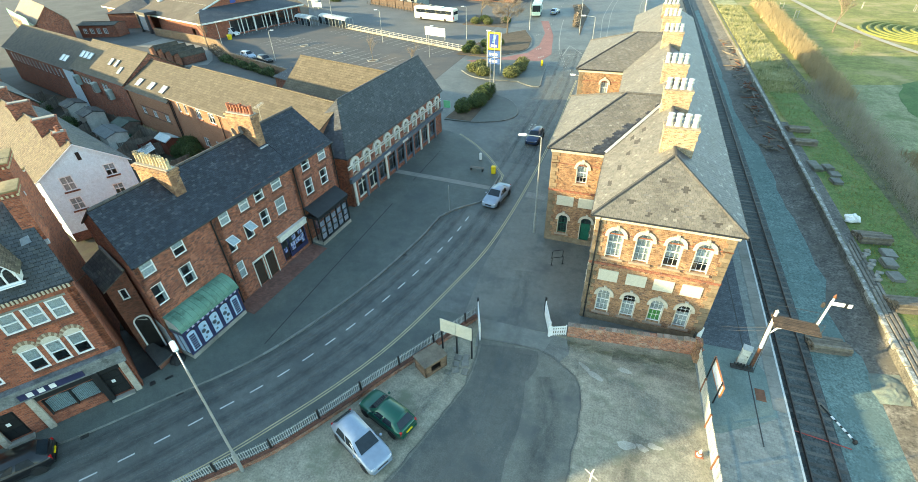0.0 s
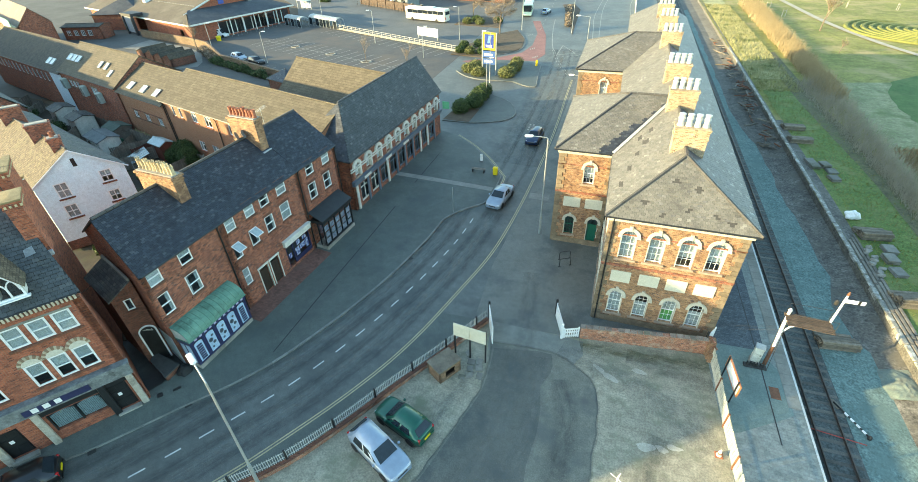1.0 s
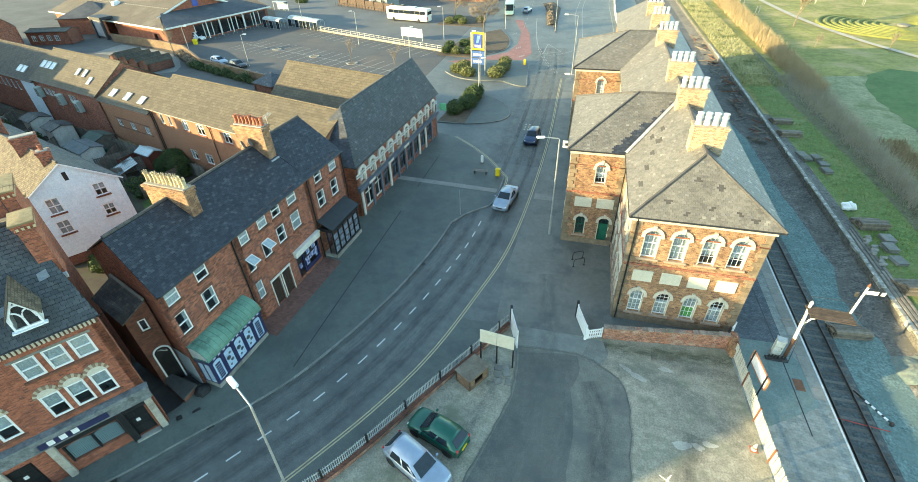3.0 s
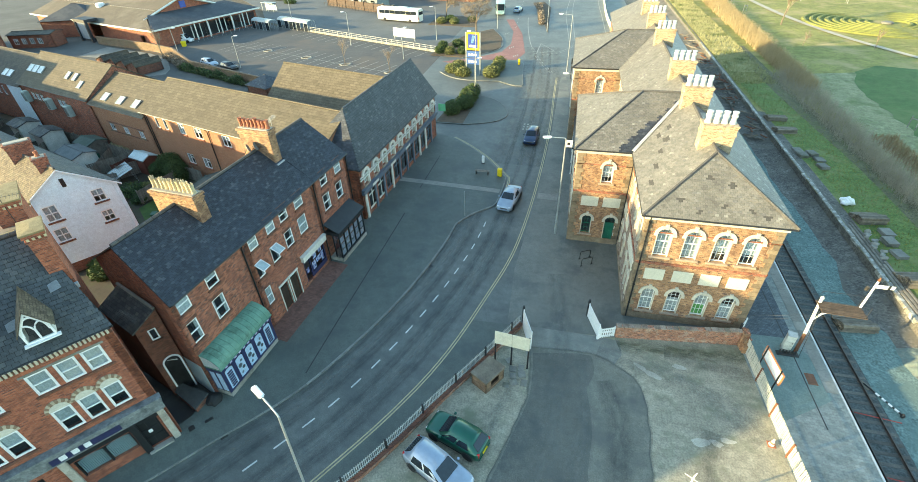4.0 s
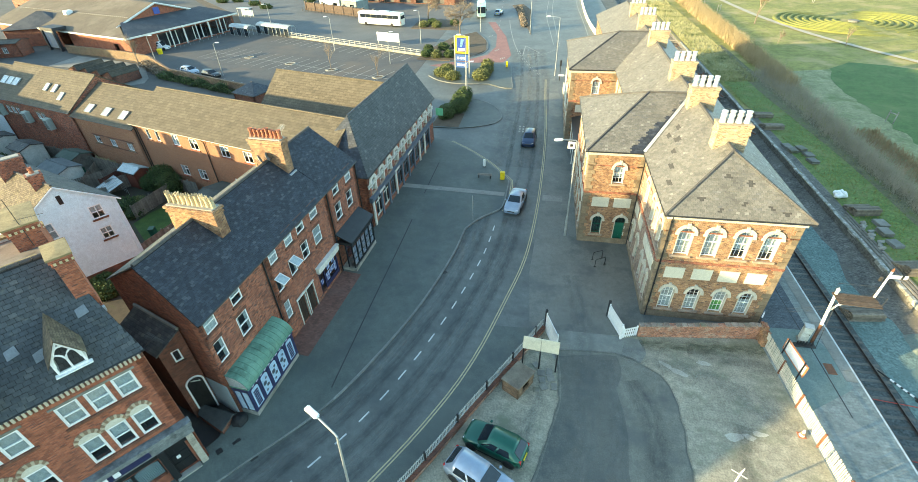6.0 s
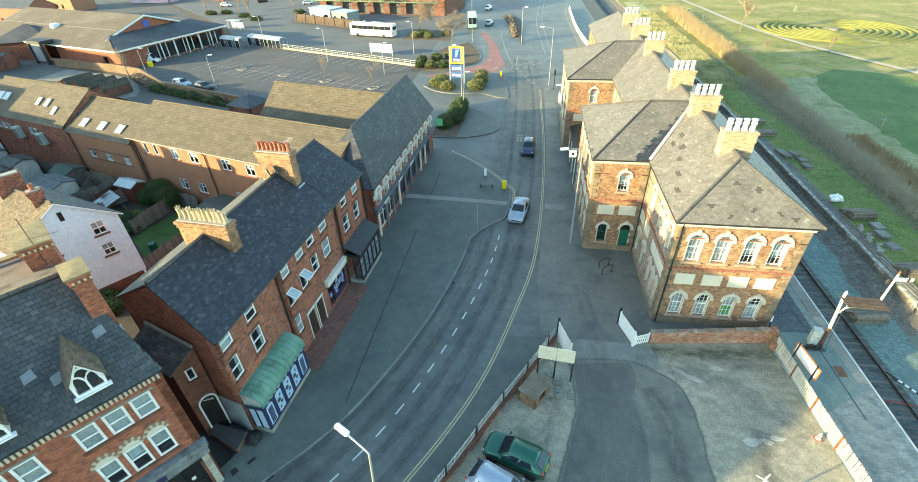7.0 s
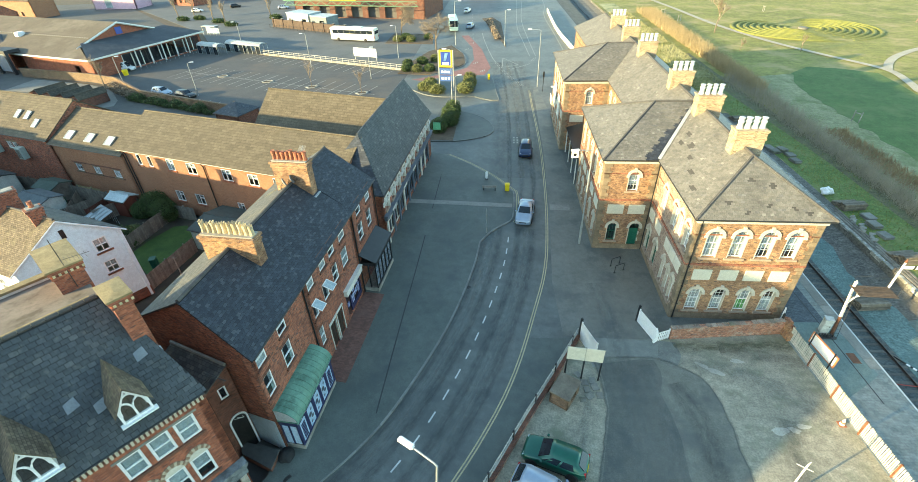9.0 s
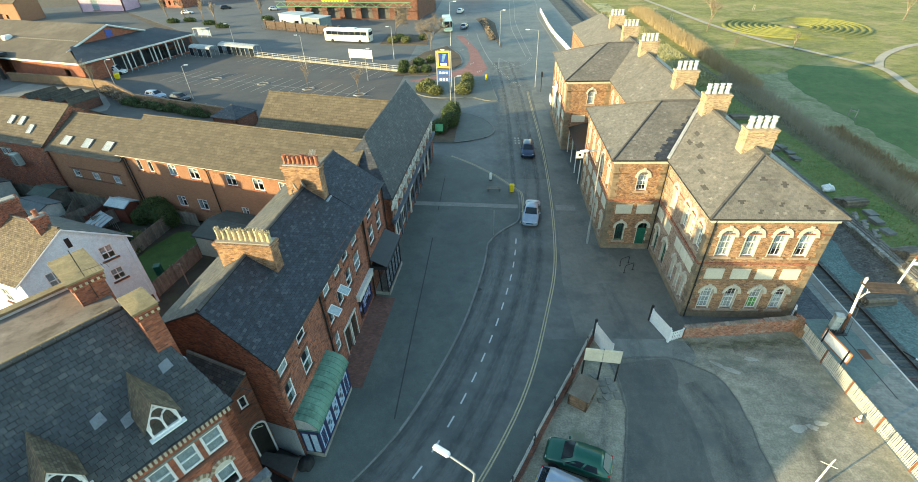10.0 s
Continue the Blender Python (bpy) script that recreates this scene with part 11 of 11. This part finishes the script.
for i, (x, y, r_, mt) in enumerate(((-33.6, 102.4, 1.0, LEAF), (-31.2, 102.0, 1.1, LEAF_PALE), (-28.6, 102.4, 1.2, LEAF), (-34.0, 106.5, 1.1, LEAF), (-31.0, 108.5, 1.3, LEAF), (-28.4, 110.4, 1.0, LEAF_PALE), (-40.9, 131.5, 1.3, LEAF_PALE), (-37.3, 131.2, 1.3, LEAF_PALE), (-39.2, 134.5, 1.4, LEAF), (-33.0, 134.0, 1.2, LEAF))):
    hedge("rounded evergreen shrub in the roadside bed", [(x, y, 0.6, r_, r_, 0.85)], mt, 500, 0.2, 50 + i, "roadside shrubs", (0, 0, 0.1))
sheet("shrub_bed", [(-44, 129.6), (-31, 128.0), (-33, 140), (-44, 142)], 0.1, EARTH, "bare bed under the bus station trees", "planting bed", 0.12)
bare_tree("large spreading leafless tree by the junction", (-29.4, 121.0, 0.1), 11.0, 61, 1.2, levels=5, kids=5, trunk_r=0.2)
bare_tree("spreading leafless tree by the bus station", (-41.0, 137.0, 0.1), 11.0, 62, 1.25, levels=5, kids=5, trunk_r=0.2)
for i, (x, y) in enumerate(((-125.4, 169.3), (-120.3, 170.8), (-110.0, 164.4), (-102.7, 158.5), (-92.8, 170.5))):
    bare_tree("tall slim leafless street tree", (x, y, 0), 9.0, 70 + i, 0.35, levels=3, kids=5)
    hedge("low clipped shrubs under the street trees", [(x + 2.5, y - 1.5, 0.6, 2.2, 1.0, 0.8)], LEAF, 300, 0.3, 80 + i, "street shrubs")
sheet("traffic_island", [(-19.6, 163), (-16.4, 165), (-13.6, 155.6), (-12.9, 138.7), (-12.2, 123.5), (-13.5, 131.5), (-17.2, 151.4)], 0.12, EARTH, "long planted island between the far roads", "traffic island", 0.16)
hedge("low brown planting on the long island", [(-17.2 + 0.45 * i, 158 - 4 * i, 0.4, 0.9, 2.0, 0.5) for i in range(7)], TWIG, 900, 0.25, 90)
bm = bmesh.new()
MERGE = smooth_line([(-19.6, 160), (-18.6, 139), (-15.8, 116), (-13.4, 104.4), (-11.5, 97.7), (-8.9, 91.0)], 1.0)
ribbon(bm, [p for p in MERGE if 108 < p.y < 142], -0.09, 0.09, 0.01)
low_merge = [p for p in MERGE if p.y < 109]
for i in range(0, len(low_merge) - 1, 2):
    for off in (-0.22, 0.22):
        ribbon(bm, low_merge[i:i + 2], off - 0.07, off + 0.07, 0.01)
GIVE_WAY = smooth_line([(-11.9, 103.9), (-9.7, 105.1), (-7.6, 107.8), (-6.1, 111.8), (-5.6, 114.4)], 0.5)
for i in range(0, len(GIVE_WAY) - 1, 2):
    for off in (-0.2, 0.2):
        ribbon(bm, GIVE_WAY[i:i + 2], off - 0.08, off + 0.08, 0.01)
TRIANGLE = [Vector((x, y, 0)) for x, y in ((-13.0, 113.2), (-9.6, 107.0), (-13.2, 105.2), (-13.0, 113.2))]
for p, q in zip(TRIANGLE, TRIANGLE[1:]):
    ribbon(bm, [p, q], -0.09, 0.09, 0.011)
for line in ([(-7.6, 215), (-8.0, 191), (-8.9, 150.6), (-7.8, 129.6), (-6.8, 114.5)], [(-6.0, 215), (-6.3, 190.8), (-7.3, 159.7), (-6.5, 134.4), (-5.5, 115)], [(1.9, 205), (1.7, 187), (0.15, 166), (0.84, 141.3), (1.36, 119), (1.0, 108)]):
    ribbon(bm, smooth_line(line, 2.0), -0.08, 0.08, 0.01)
for i in range(9):
    ribbon(bm, [Vector((-20.6 - 0.32 * i, 128 + 5.2 * i, 0)), Vector((-20.7 - 0.32 * i, 130.2 + 5.2 * i, 0))], -0.07, 0.07, 0.013)
for x, y in ((-17.6, 101.5), (-19.4, 108.0), (-22.2, 121.0)):
    for q in range(3):
        ribbon(bm, [Vector((x + 0.35 * q, y + 0.5 * q, 0)), Vector((x + 0.35 * q - 0.1, y + 1.1 + 0.5 * q, 0))], -0.1, 0.1, 0.016)
for q in range(6):
    ribbon(bm, [Vector((-11.4 + 0.5 * (q % 2), 64.6 + 0.9 * (q // 2), 0)), Vector((-11.4 + 0.5 * (q % 2), 65.1 + 0.9 * (q // 2), 0))], -0.12, 0.12, 0.01)
setting("far_markings", bm, PAINT_FADED, "white lane markings on the far roads", "road marking")
pw = thing("parapet", (0, 0, 0), "white boarded parapet fence beside the far road", "fence")
PARAPET = smooth_line([(4.0, 108.5), (3.2, 120.6), (2.1, 135), (1.67, 149.5), (1.65, 174.6)], 2.2)
for p, q in zip(PARAPET, PARAPET[1:]):
    mm, ll = face_frame(p.xy, q.xy)
    part("fence_panel", bevel_box(0.05, -0.03, 0.1, ll - 0.05, 0.03, 1.25, 0.01), WHITE_DIRTY, pw, "", mm)
    part("post", bevel_box(-0.07, -0.07, 0, 0.07, 0.07, 1.4, 0.01), WHITE_DIRTY, pw, "", mm)
bol2 = thing("bollard", (-15.8, 95.8, 0.12), "yellow and white traffic bollard on the island", "bollard")
part("shell", bevel_box(-0.2, -0.15, 0, 0.2, 0.15, 1.1, 0.06, 2), YEL, bol2)
tl = thing("traffic_signal", (-5.7, 88.5, 0), "slim black traffic signal post", "traffic signal")
bm = bmesh.new()
tube(bm, [(0, 0, 0), (0, 0, 3.6)], 0.06, 8)
part("pole", bm, BLACK, tl)
part("signal_head", bevel_box(-0.15, -0.15, 2.6, 0.15, 0.15, 3.6, 0.03), BLACK, tl)
# signs on the far wing of the station
for y, z, w_, hh in ((75.5, 1.9, 2.2, 1.2), (70.5, 3.2, 2.4, 3.4), (66.0, 3.2, 1.8, 3.0)):
    bm = bmesh.new()
    box(bm, -5.42, y, z, -5.3, y + w_, z + hh)
    tagged(part("wall_sign", bm, WHITE_DIRTY, None), "blank white sign board on the station wing", "sign board", "wall signs")
ps = thing("projecting_sign", (-4.35, 50.6, 4.3), "small white sign projecting from the station wing", "sign")
part("plate", bevel_box(-1.1, -0.04, 0.0, -0.3, 0.04, 0.8, 0.01), WHITE, ps)
part("bracket", bevel_box(-0.35, -0.02, 0.55, 0.0, 0.02, 0.62, 0.005), BLACK, ps)
part("emblem", bevel_box(-0.85, -0.05, 0.25, -0.55, -0.041, 0.55, 0.003), BLACK, ps)

# ---- far buildings ----
far_store, _, _ = hipped_block("far_store", "distant brick superstore behind the bus station", (-84, 172.0), (-38.0, 163.5), 0, 6.5, 9.5, 20, 10, [(3 + 6 * i, 7 + 6 * i, 0.2, 3.5) for i in range(7)], BRICK_DARK, MUD_TILE, category="superstore")
bm = bmesh.new()
for i in range(12):
    x = i * 3.9
    tube(bm, [(x, -6, 4.6), (x + 1.95, -6, 5.9), (x + 3.9, -6, 4.6)], 0.09, 5)
tube(bm, [(0, -6, 4.6), (46.5, -6, 4.6)], 0.12, 5)
tube(bm, [(0, -6, 5.9), (46.5, -6, 5.9)], 0.12, 5)
part("truss", bm, surface("green_steel", (0.10, 0.22, 0.13), (0.14, 0.28, 0.17), 1, 10, 0.6, 0), far_store, "green steel canopy truss")
for q in range(9):
    part("sign_bar", bevel_box(17.0 + q * 1.05, -6.4, 6.1, 17.75 + q * 1.05, -6.2, 7.3, 0.03), YEL, far_store, "yellow sign bar")
fw = thing("yard_wall", (0, 0, 0), "brown brick wall with piers beside the bus road", "wall")
m, length = face_frame((-85.0, 154.8), (-58.0, 141.5))
fw.matrix_basis = m
YARD_DARK = coursed("dark_brown_brick", (0.065, 0.042, 0.032), (0.11, 0.072, 0.052), (0.09, 0.07, 0.055), 0.225, 0.075, 0.008, patchy=0.25)
part("wall", bevel_box(0, 0, 0, length, 0.35, 2.3, 0.03), YARD_DARK, fw)
for i in range(8):
    part("pier", bevel_box(i * length / 7 - 0.25, -0.15, 0, i * length / 7 + 0.25, 0.5, 2.5, 0.04), YARD_DARK, fw)
    part("pier_cap", bevel_box(i * length / 7 - 0.3, -0.2, 2.5, i * length / 7 + 0.3, 0.55, 2.62, 0.04), CONCRETE, fw)
railing("yard_railing", "dark steel railing before the brown wall", tuple((m @ Vector((0, -1.6, 0))).xy), tuple((m @ Vector((length, -1.6, 0))).xy), 1.1, 1.5, IRON, 2)
PALE_CLAD = surface("pale_blue_cladding", (0.34, 0.40, 0.42), (0.46, 0.52, 0.53), 0.6, 9, 0.6, 0.1)
for x0_, x1_, d_, h_, mt in ((3.0, 12.5, 5.5, 3.7, PALE_CLAD), (13.2, 20.0, 5.0, 3.3, surface("grey_cladding", (0.16, 0.19, 0.19), (0.25, 0.28, 0.27), 0.6, 9, 0.7, 0.1))):
    ub = thing("service_building", (0, 0, 0), "low flat-roofed clad service building in the yard", "service building", "yard buildings")
    ub.matrix_basis = m @ Matrix.Translation((x0_, 3.2, 0))
    w_ = x1_ - x0_
    bm = bmesh.new()
    wall_mesh(bm, w_, 0, h_, 0.2, [(0.8, 1.8, 0.1, 2.2), (w_ - 3.0, w_ - 1.2, 1.0, 2.3)])
    for pa, pb in (((w_, 0), (w_, d_)), ((w_, d_), (0, d_)), ((0, d_), (0, 0))):
        mm, ll = face_frame(pa, pb)
        wall_mesh(bm, ll, 0, h_, 0.2, [], mm)
    part("wall", bm, mt, ub)
    part("roof", bevel_box(-0.15, -0.15, h_ + 0.002, w_ + 0.15, d_ + 0.15, h_ + 0.2, 0.03), PALE_CLAD, ub, "pale flat roof")
    part("door", bevel_box(0.82, 0.06, 0.1, 1.78, 0.12, 2.18, 0.01), BLACK, ub)
    part("window", bevel_box(w_ - 2.98, 0.06, 1.02, w_ - 1.22, 0.1, 2.28, 0.01), GLASS, ub)
pk, _, _ = hipped_block("pink_building", "pale pink rendered building with a low roof", (-178, 197), (-160, 197), 0, 6.5, 8.5, 10, 5, [(5, 8, 0.5, 4.2)], surface("pink_render", (0.55, 0.36, 0.45), (0.65, 0.45, 0.54), 0.6, 20, 0.85, 0.1), SLATE_BLUE)
window(pk, Matrix.Translation((6.5, 0, 0.5)), "plain", 3.0, 3.7)
for i, (x, y, l_, h_) in enumerate(((-205, 180, 20, 6), (-140, 226, 26, 6), (-108, 232, 22, 7), (-190, 150, 18, 5.5), (-30, 236, 14, 9), (-150, 205, 12, 5))):
    hipped_block("far_house", "distant brick building with a slate roof", (x, y), (x + l_, y - 4), 0, h_, h_ + 3, 9, 4.5, [(2 + 3 * q, 3.2 + 3 * q, 1, 2.4) for q in range(int(l_ / 3.4))], BRICK_RED if i % 2 else BRICK_MODERN, SLATE_BLUE if i % 2 else MUD_TILE, category="house")
bs = thing("bus_shelter", (-99.5, 143.5, 0), "green steel bus shelter with glass sides", "bus shelter", turn=-12)
part("roof", bevel_box(-2.4, -0.9, 2.4, 2.4, 0.9, 2.55, 0.04), GALV, bs)
for x in (-2.2, 0, 2.2):
    part("post", bevel_box(x - 0.05, 0.7, 0, x + 0.05, 0.8, 2.4, 0.01), GALV, bs)
    part("post", bevel_box(x - 0.05, -0.8, 0, x + 0.05, -0.7, 2.4, 0.01), GALV, bs)
bm = bmesh.new()
box(bm, -2.2, 0.74, 0.3, 2.2, 0.76, 2.3)
part("glass", bm, GLASS_FROST, bs)
for x, y, tn, cl_ in ((-128, 186, 10, WHITE_C), (-118, 196, 40, DARK_C), (-96, 190, 5, SILVER)):
    car("parked_car", "distant car parked by the bus station", x, y, 0, tn, cl_)
# house with scaffolding and green netting
sc, _, _ = hipped_block("scaffolded_house", "brick house wrapped in scaffolding with green netting", (-157.5, 91.0), (-134.0, 81.0), 0, 5.8, 9.4, 6.5, 3.2, [], BRICK_RED, surface("new_pinkish_tile", (0.20, 0.15, 0.115), (0.27, 0.205, 0.16), 0.4, 8, 0.85, 0.3))
bm = bmesh.new()
for i in range(15):
    tube(bm, [(i * 1.8, -1.2, 0), (i * 1.8, -1.2, 7.4)], 0.06, 5)
    tube(bm, [(i * 1.8, -1.2, 1.9 * (i % 3)), (i * 1.8 + 1.8, -1.2, 1.9 * (i % 3) + 1.9)], 0.05, 5)
for z in (1.9, 3.8, 5.7, 6.6):
    tube(bm, [(0, -1.2, z), (25.3, -1.2, z)], 0.06, 5)
part("scaffold", bm, surface("scaffold_tube", (0.5, 0.45, 0.3), (0.62, 0.56, 0.4), 1, 10, 0.6, 0), sc, "pale scaffold tubes")
for z in (1.9, 3.8, 5.7):
    part("scaffold_boards", bevel_box(0, -1.3, z, 25.3, -0.2, z + 0.12, 0.01), surface("scaffold_board", (0.55, 0.45, 0.25), (0.65, 0.55, 0.33), 1, 10, 0.8, 0), sc)
bm = bmesh.new()
box(bm, 16.0, -1.3, 3.9, 25.3, -1.27, 7.4)
box(bm, 0, -1.3, 6.1, 16.0, -1.27, 7.2)
part("netting", bm, surface("green_netting", (0.18, 0.5, 0.38), (0.26, 0.6, 0.47), 1, 4, 0.9, 0), sc, "green debris netting")
lb, _, _ = hipped_block("low_office", "low flat white-windowed office beside the store", (-139.5, 93.6), (-129.6, 96.4), 0, 3.0, 3.5, 4.5, 2.2, [(1 + 1.9 * q, 2.1 + 1.9 * q, 0.9, 2.2) for q in range(4)], BRICK_RED, TILE_DARK)
for q in range(4):
    window(lb, Matrix.Translation((1.55 + 1.9 * q, 0, 0.9)), "upvc", 1.1, 1.3)
sb, _, _ = hipped_block("store_annex", "annex with a blue-grey hipped roof beside the store", (-141, 104), (-128.5, 109), 0, 4.0, 7.0, 12, 6, [], BRICK_SMOOTH, DARK_TILE, 6, 6)

# ---- the park beyond the railway ----
path_line = smooth_line([(36, 236), (40, 205), (43.5, 178), (46.5, 150), (51, 129), (56.5, 114.5), (60.5, 106), (62.2, 100), (60.2, 92), (58.5, 86), (60, 76), (66, 64)], 2.0)
bm = bmesh.new()
ribbon(bm, path_line, -0.75, 0.75, 0.06)
ribbon(bm, smooth_line([(62.0, 101), (66, 107), (72, 113), (82, 119.5), (100, 126), (130, 132)], 2.0), -0.75, 0.75, 0.064)
ribbon(bm, smooth_line([(40, 205), (60, 196), (90, 192), (130, 196)], 4.0), -0.9, 0.9, 0.064)
setting("park_path", bm, GRAVEL_PATH, "pale gravel path through the park", "path")
rng = random.Random(31)
MARGIN = surface("pale_field_margin", (0.165, 0.178, 0.085), (0.285, 0.28, 0.155), 0.3, 6, 0.95, 0.9, stain=(0.12, 0.15, 0.05), stain_scale=0.25, mottle=0.35, grit=0.4)
FIELD = surface("dark_mown_field", (0.052, 0.108, 0.026), (0.09, 0.15, 0.04), 0.12, 5, 0.95, 0.8, stain=(0.115, 0.155, 0.05), stain_scale=0.16, mottle=0.25, grit=0.35)
edge = [(float(np.interp(y, [20, 62, 78, 94, 99], [38.5, 39.2, 39.6, 40.6, 43.0])) + rng.uniform(-0.5, 0.5), y) for y in np.arange(20, 100, 1.5)]
sheet("field_margin", [(31.0, 20)] + [(x + 1.5, y) for x, y in edge] + [(36.0, 97.5), (33.0, 95)], 0.02, MARGIN, "pale rough grass along the field edge", "grass")
sheet("mown_field", edge + [(48.5, 104.0), (54.0, 102.5), (59.0, 99.0), (58.2, 92), (57, 86), (58.4, 76), (64, 64), (70, 20)], 0.035, FIELD, "dark green mown field beside the path", "grass")
maze = thing("turf_maze", (66.5, 141.5, 0.0), "grass labyrinth of raised turf rings", "turf maze")
TURF = surface("turf_ridge", (0.12, 0.138, 0.03), (0.22, 0.21, 0.058), 0.8, 9, 0.95, 0.7)
for i in range(9):
    for side_, (start, span) in enumerate(((105 + 4 * (i % 3), 165), (-78 + 5 * (i % 2), 150))):
        r_ = 3.2 + 1.45 * i
        bm = bmesh.new()
        rings = []
        for q in range(41):
            a = radians(start + span * q / 40)
            top = 0.36 * min(1.0, 0.15 + 4 * min(q, 40 - q) / 40)
            rings.append([bm.verts.new(((r_ + o) * math.cos(a) * 1.12 + (1.0 if side_ else -0.6), (r_ + o) * math.sin(a), z * top)) for o, z in ((-0.5, 0), (-0.2, 1), (0.2, 1), (0.5, 0))])
        for a, b in zip(rings, rings[1:]):
            for q in range(3):
                bm.faces.new((a[q], a[q + 1], b[q + 1], b[q]))
        bm.faces.new(rings[0])
        bm.faces.new(rings[-1][::-1])
        bmesh.ops.recalc_face_normals(bm, faces=bm.faces[:])
        part("turf_ring", bm, TURF, maze)
bm = bmesh.new()
lathe(bm, [(1.2, 0), (1.2, 0.35), (0.9, 0.45), (0.1, 0.46)], 14)
part("centre_stone", bm, OLD_CONCRETE, maze)


def blades(name, label, count, where, height, width, mat, category, seed, lean=0.25):
    """Stems standing close together over a strip of ground; where(rng) gives plan points."""
    rng = np.random.default_rng(seed)
    x, y = where(rng, count)
    h = rng.uniform(0.5, 1.1, count) * height
    a = rng.uniform(0, 2 * np.pi, count)
    dx, dy = np.cos(a) * width, np.sin(a) * width
    lx, ly = rng.normal(scale=lean, size=count) * h, rng.normal(scale=lean, size=count) * h
    z = np.zeros(count)
    v = np.stack([np.stack([x - dx, y - dy, z], 1), np.stack([x + dx, y + dy, z], 1), np.stack([x + lx, y + ly, h], 1)], 1).reshape(-1, 3)
    me = bpy.data.meshes.new(name)
    me.from_pydata(v.tolist(), [], np.arange(count * 3).reshape(-1, 3).tolist())
    me.materials.append(mat)
    return tagged(new(name, me), label, category, "", "stuff")


def strip(y0, y1, xa, xb):
    def where(rng, n):
        y = rng.uniform(y0, y1, n)
        clump = 0.5 + 0.5 * np.sin(y * 0.9) * np.sin(y * 0.37 + 1.3)
        f = rng.beta(1.6, 1.6, n)
        return np.interp(y, *xa) * (1 - f) + np.interp(y, *xb) * f + 0.4 * clump, y
    return where


LEFT_X, RIGHT_X = ([25, 60, 75, 90, 170], [29.0, 28.9, 28.3, 27.8, 28.0]), ([25, 60, 78, 95, 170], [31.5, 32.4, 33.6, 34.2, 36.0])
blades("reed_bed", "tall golden dry reeds along the ditch", 15000, strip(88, 172, ([88, 170], [30.2, 29.8]), RIGHT_X), 1.9, 0.045, REED, "reeds", 5, 0.18)
BRUSH = surface("grey_brown_brush", (0.23, 0.20, 0.15), (0.40, 0.355, 0.28), 0.8, 9, 0.9, 0.0)
blades("brushwood", "bare grey-brown brushwood along the park edge", 9500, strip(28, 96, LEFT_X, RIGHT_X), 1.55, 0.02, BRUSH, "brushwood", 6, 0.38)
blades("tall_saplings", "thin bare saplings standing out of the brushwood", 1300, strip(28, 96, LEFT_X, RIGHT_X), 2.7, 0.016, BRUSH, "brushwood", 16, 0.2)
blades("tall_weeds", "reddish and straw weeds at the field edge", 3500, strip(26, 70, ([26, 70], [31.5, 33]), ([26, 70], [35.5, 36.5])), 0.8, 0.06, surface("rust_weeds", (0.2, 0.14, 0.08), (0.32, 0.24, 0.13), 0.5, 9, 0.9, 0), "weeds", 7, 0.4)


blades("grass_tufts", "coarse grass tufts on the old platform", 4000, lambda rng, n: (lambda y: (np.interp(y, [20, 60, 90], [23.4, 23.6, 21.6]) + rng.beta(1, 1.4, n) * 6, y))(rng.uniform(20, 92, n)), 0.22, 0.04, GRASS, "grass", 8, 0.5)
blades("pale_tussocks", "pale tussock grass on the bank", 9000, lambda rng, n: (lambda y: (np.interp(y, [90, 170], [22.0, 21.0]) + rng.uniform(0, 6.5, n), y))(rng.uniform(90, 170, n)), 0.5, 0.08, ROUGH_GRASS, "grass", 9, 0.5)
bare_tree("bare birch beside the park path", (42.8, 138.5, 0), 10.0, 101, 0.5, levels=5, kids=4, trunk_r=0.18)
bare_tree("small bare tree in the park", (53.5, 116.5, 0), 4.5, 102, 0.5, levels=3, kids=5)
bare_tree("bare tree at the far side of the park", (99, 148, 0), 9.0, 103, 0.5, levels=4, kids=4)
bare_tree("bare thicket in the park", (41.0, 118, 0), 3.5, 104, 0.9, levels=3, kids=6)
for i, (x, y) in enumerate(((37.0, 166), (38.5, 154.5), (57, 170), (68, 168), (39.6, 73.2))):
    tg = thing("tree_guard", (x, y, 0), "pale timber stakes guarding a sapling", "tree guard", "tree guards", 30 * i)
    for q in (-0.5, 0.5):
        part("stake", bevel_box(q - 0.06, -0.06, 0, q + 0.06, 0.06, 1.7, 0.01), CONCRETE, tg)
    part("rail", bevel_box(-0.56, -0.05, 1.3, 0.56, 0.05, 1.42, 0.01), CONCRETE, tg)
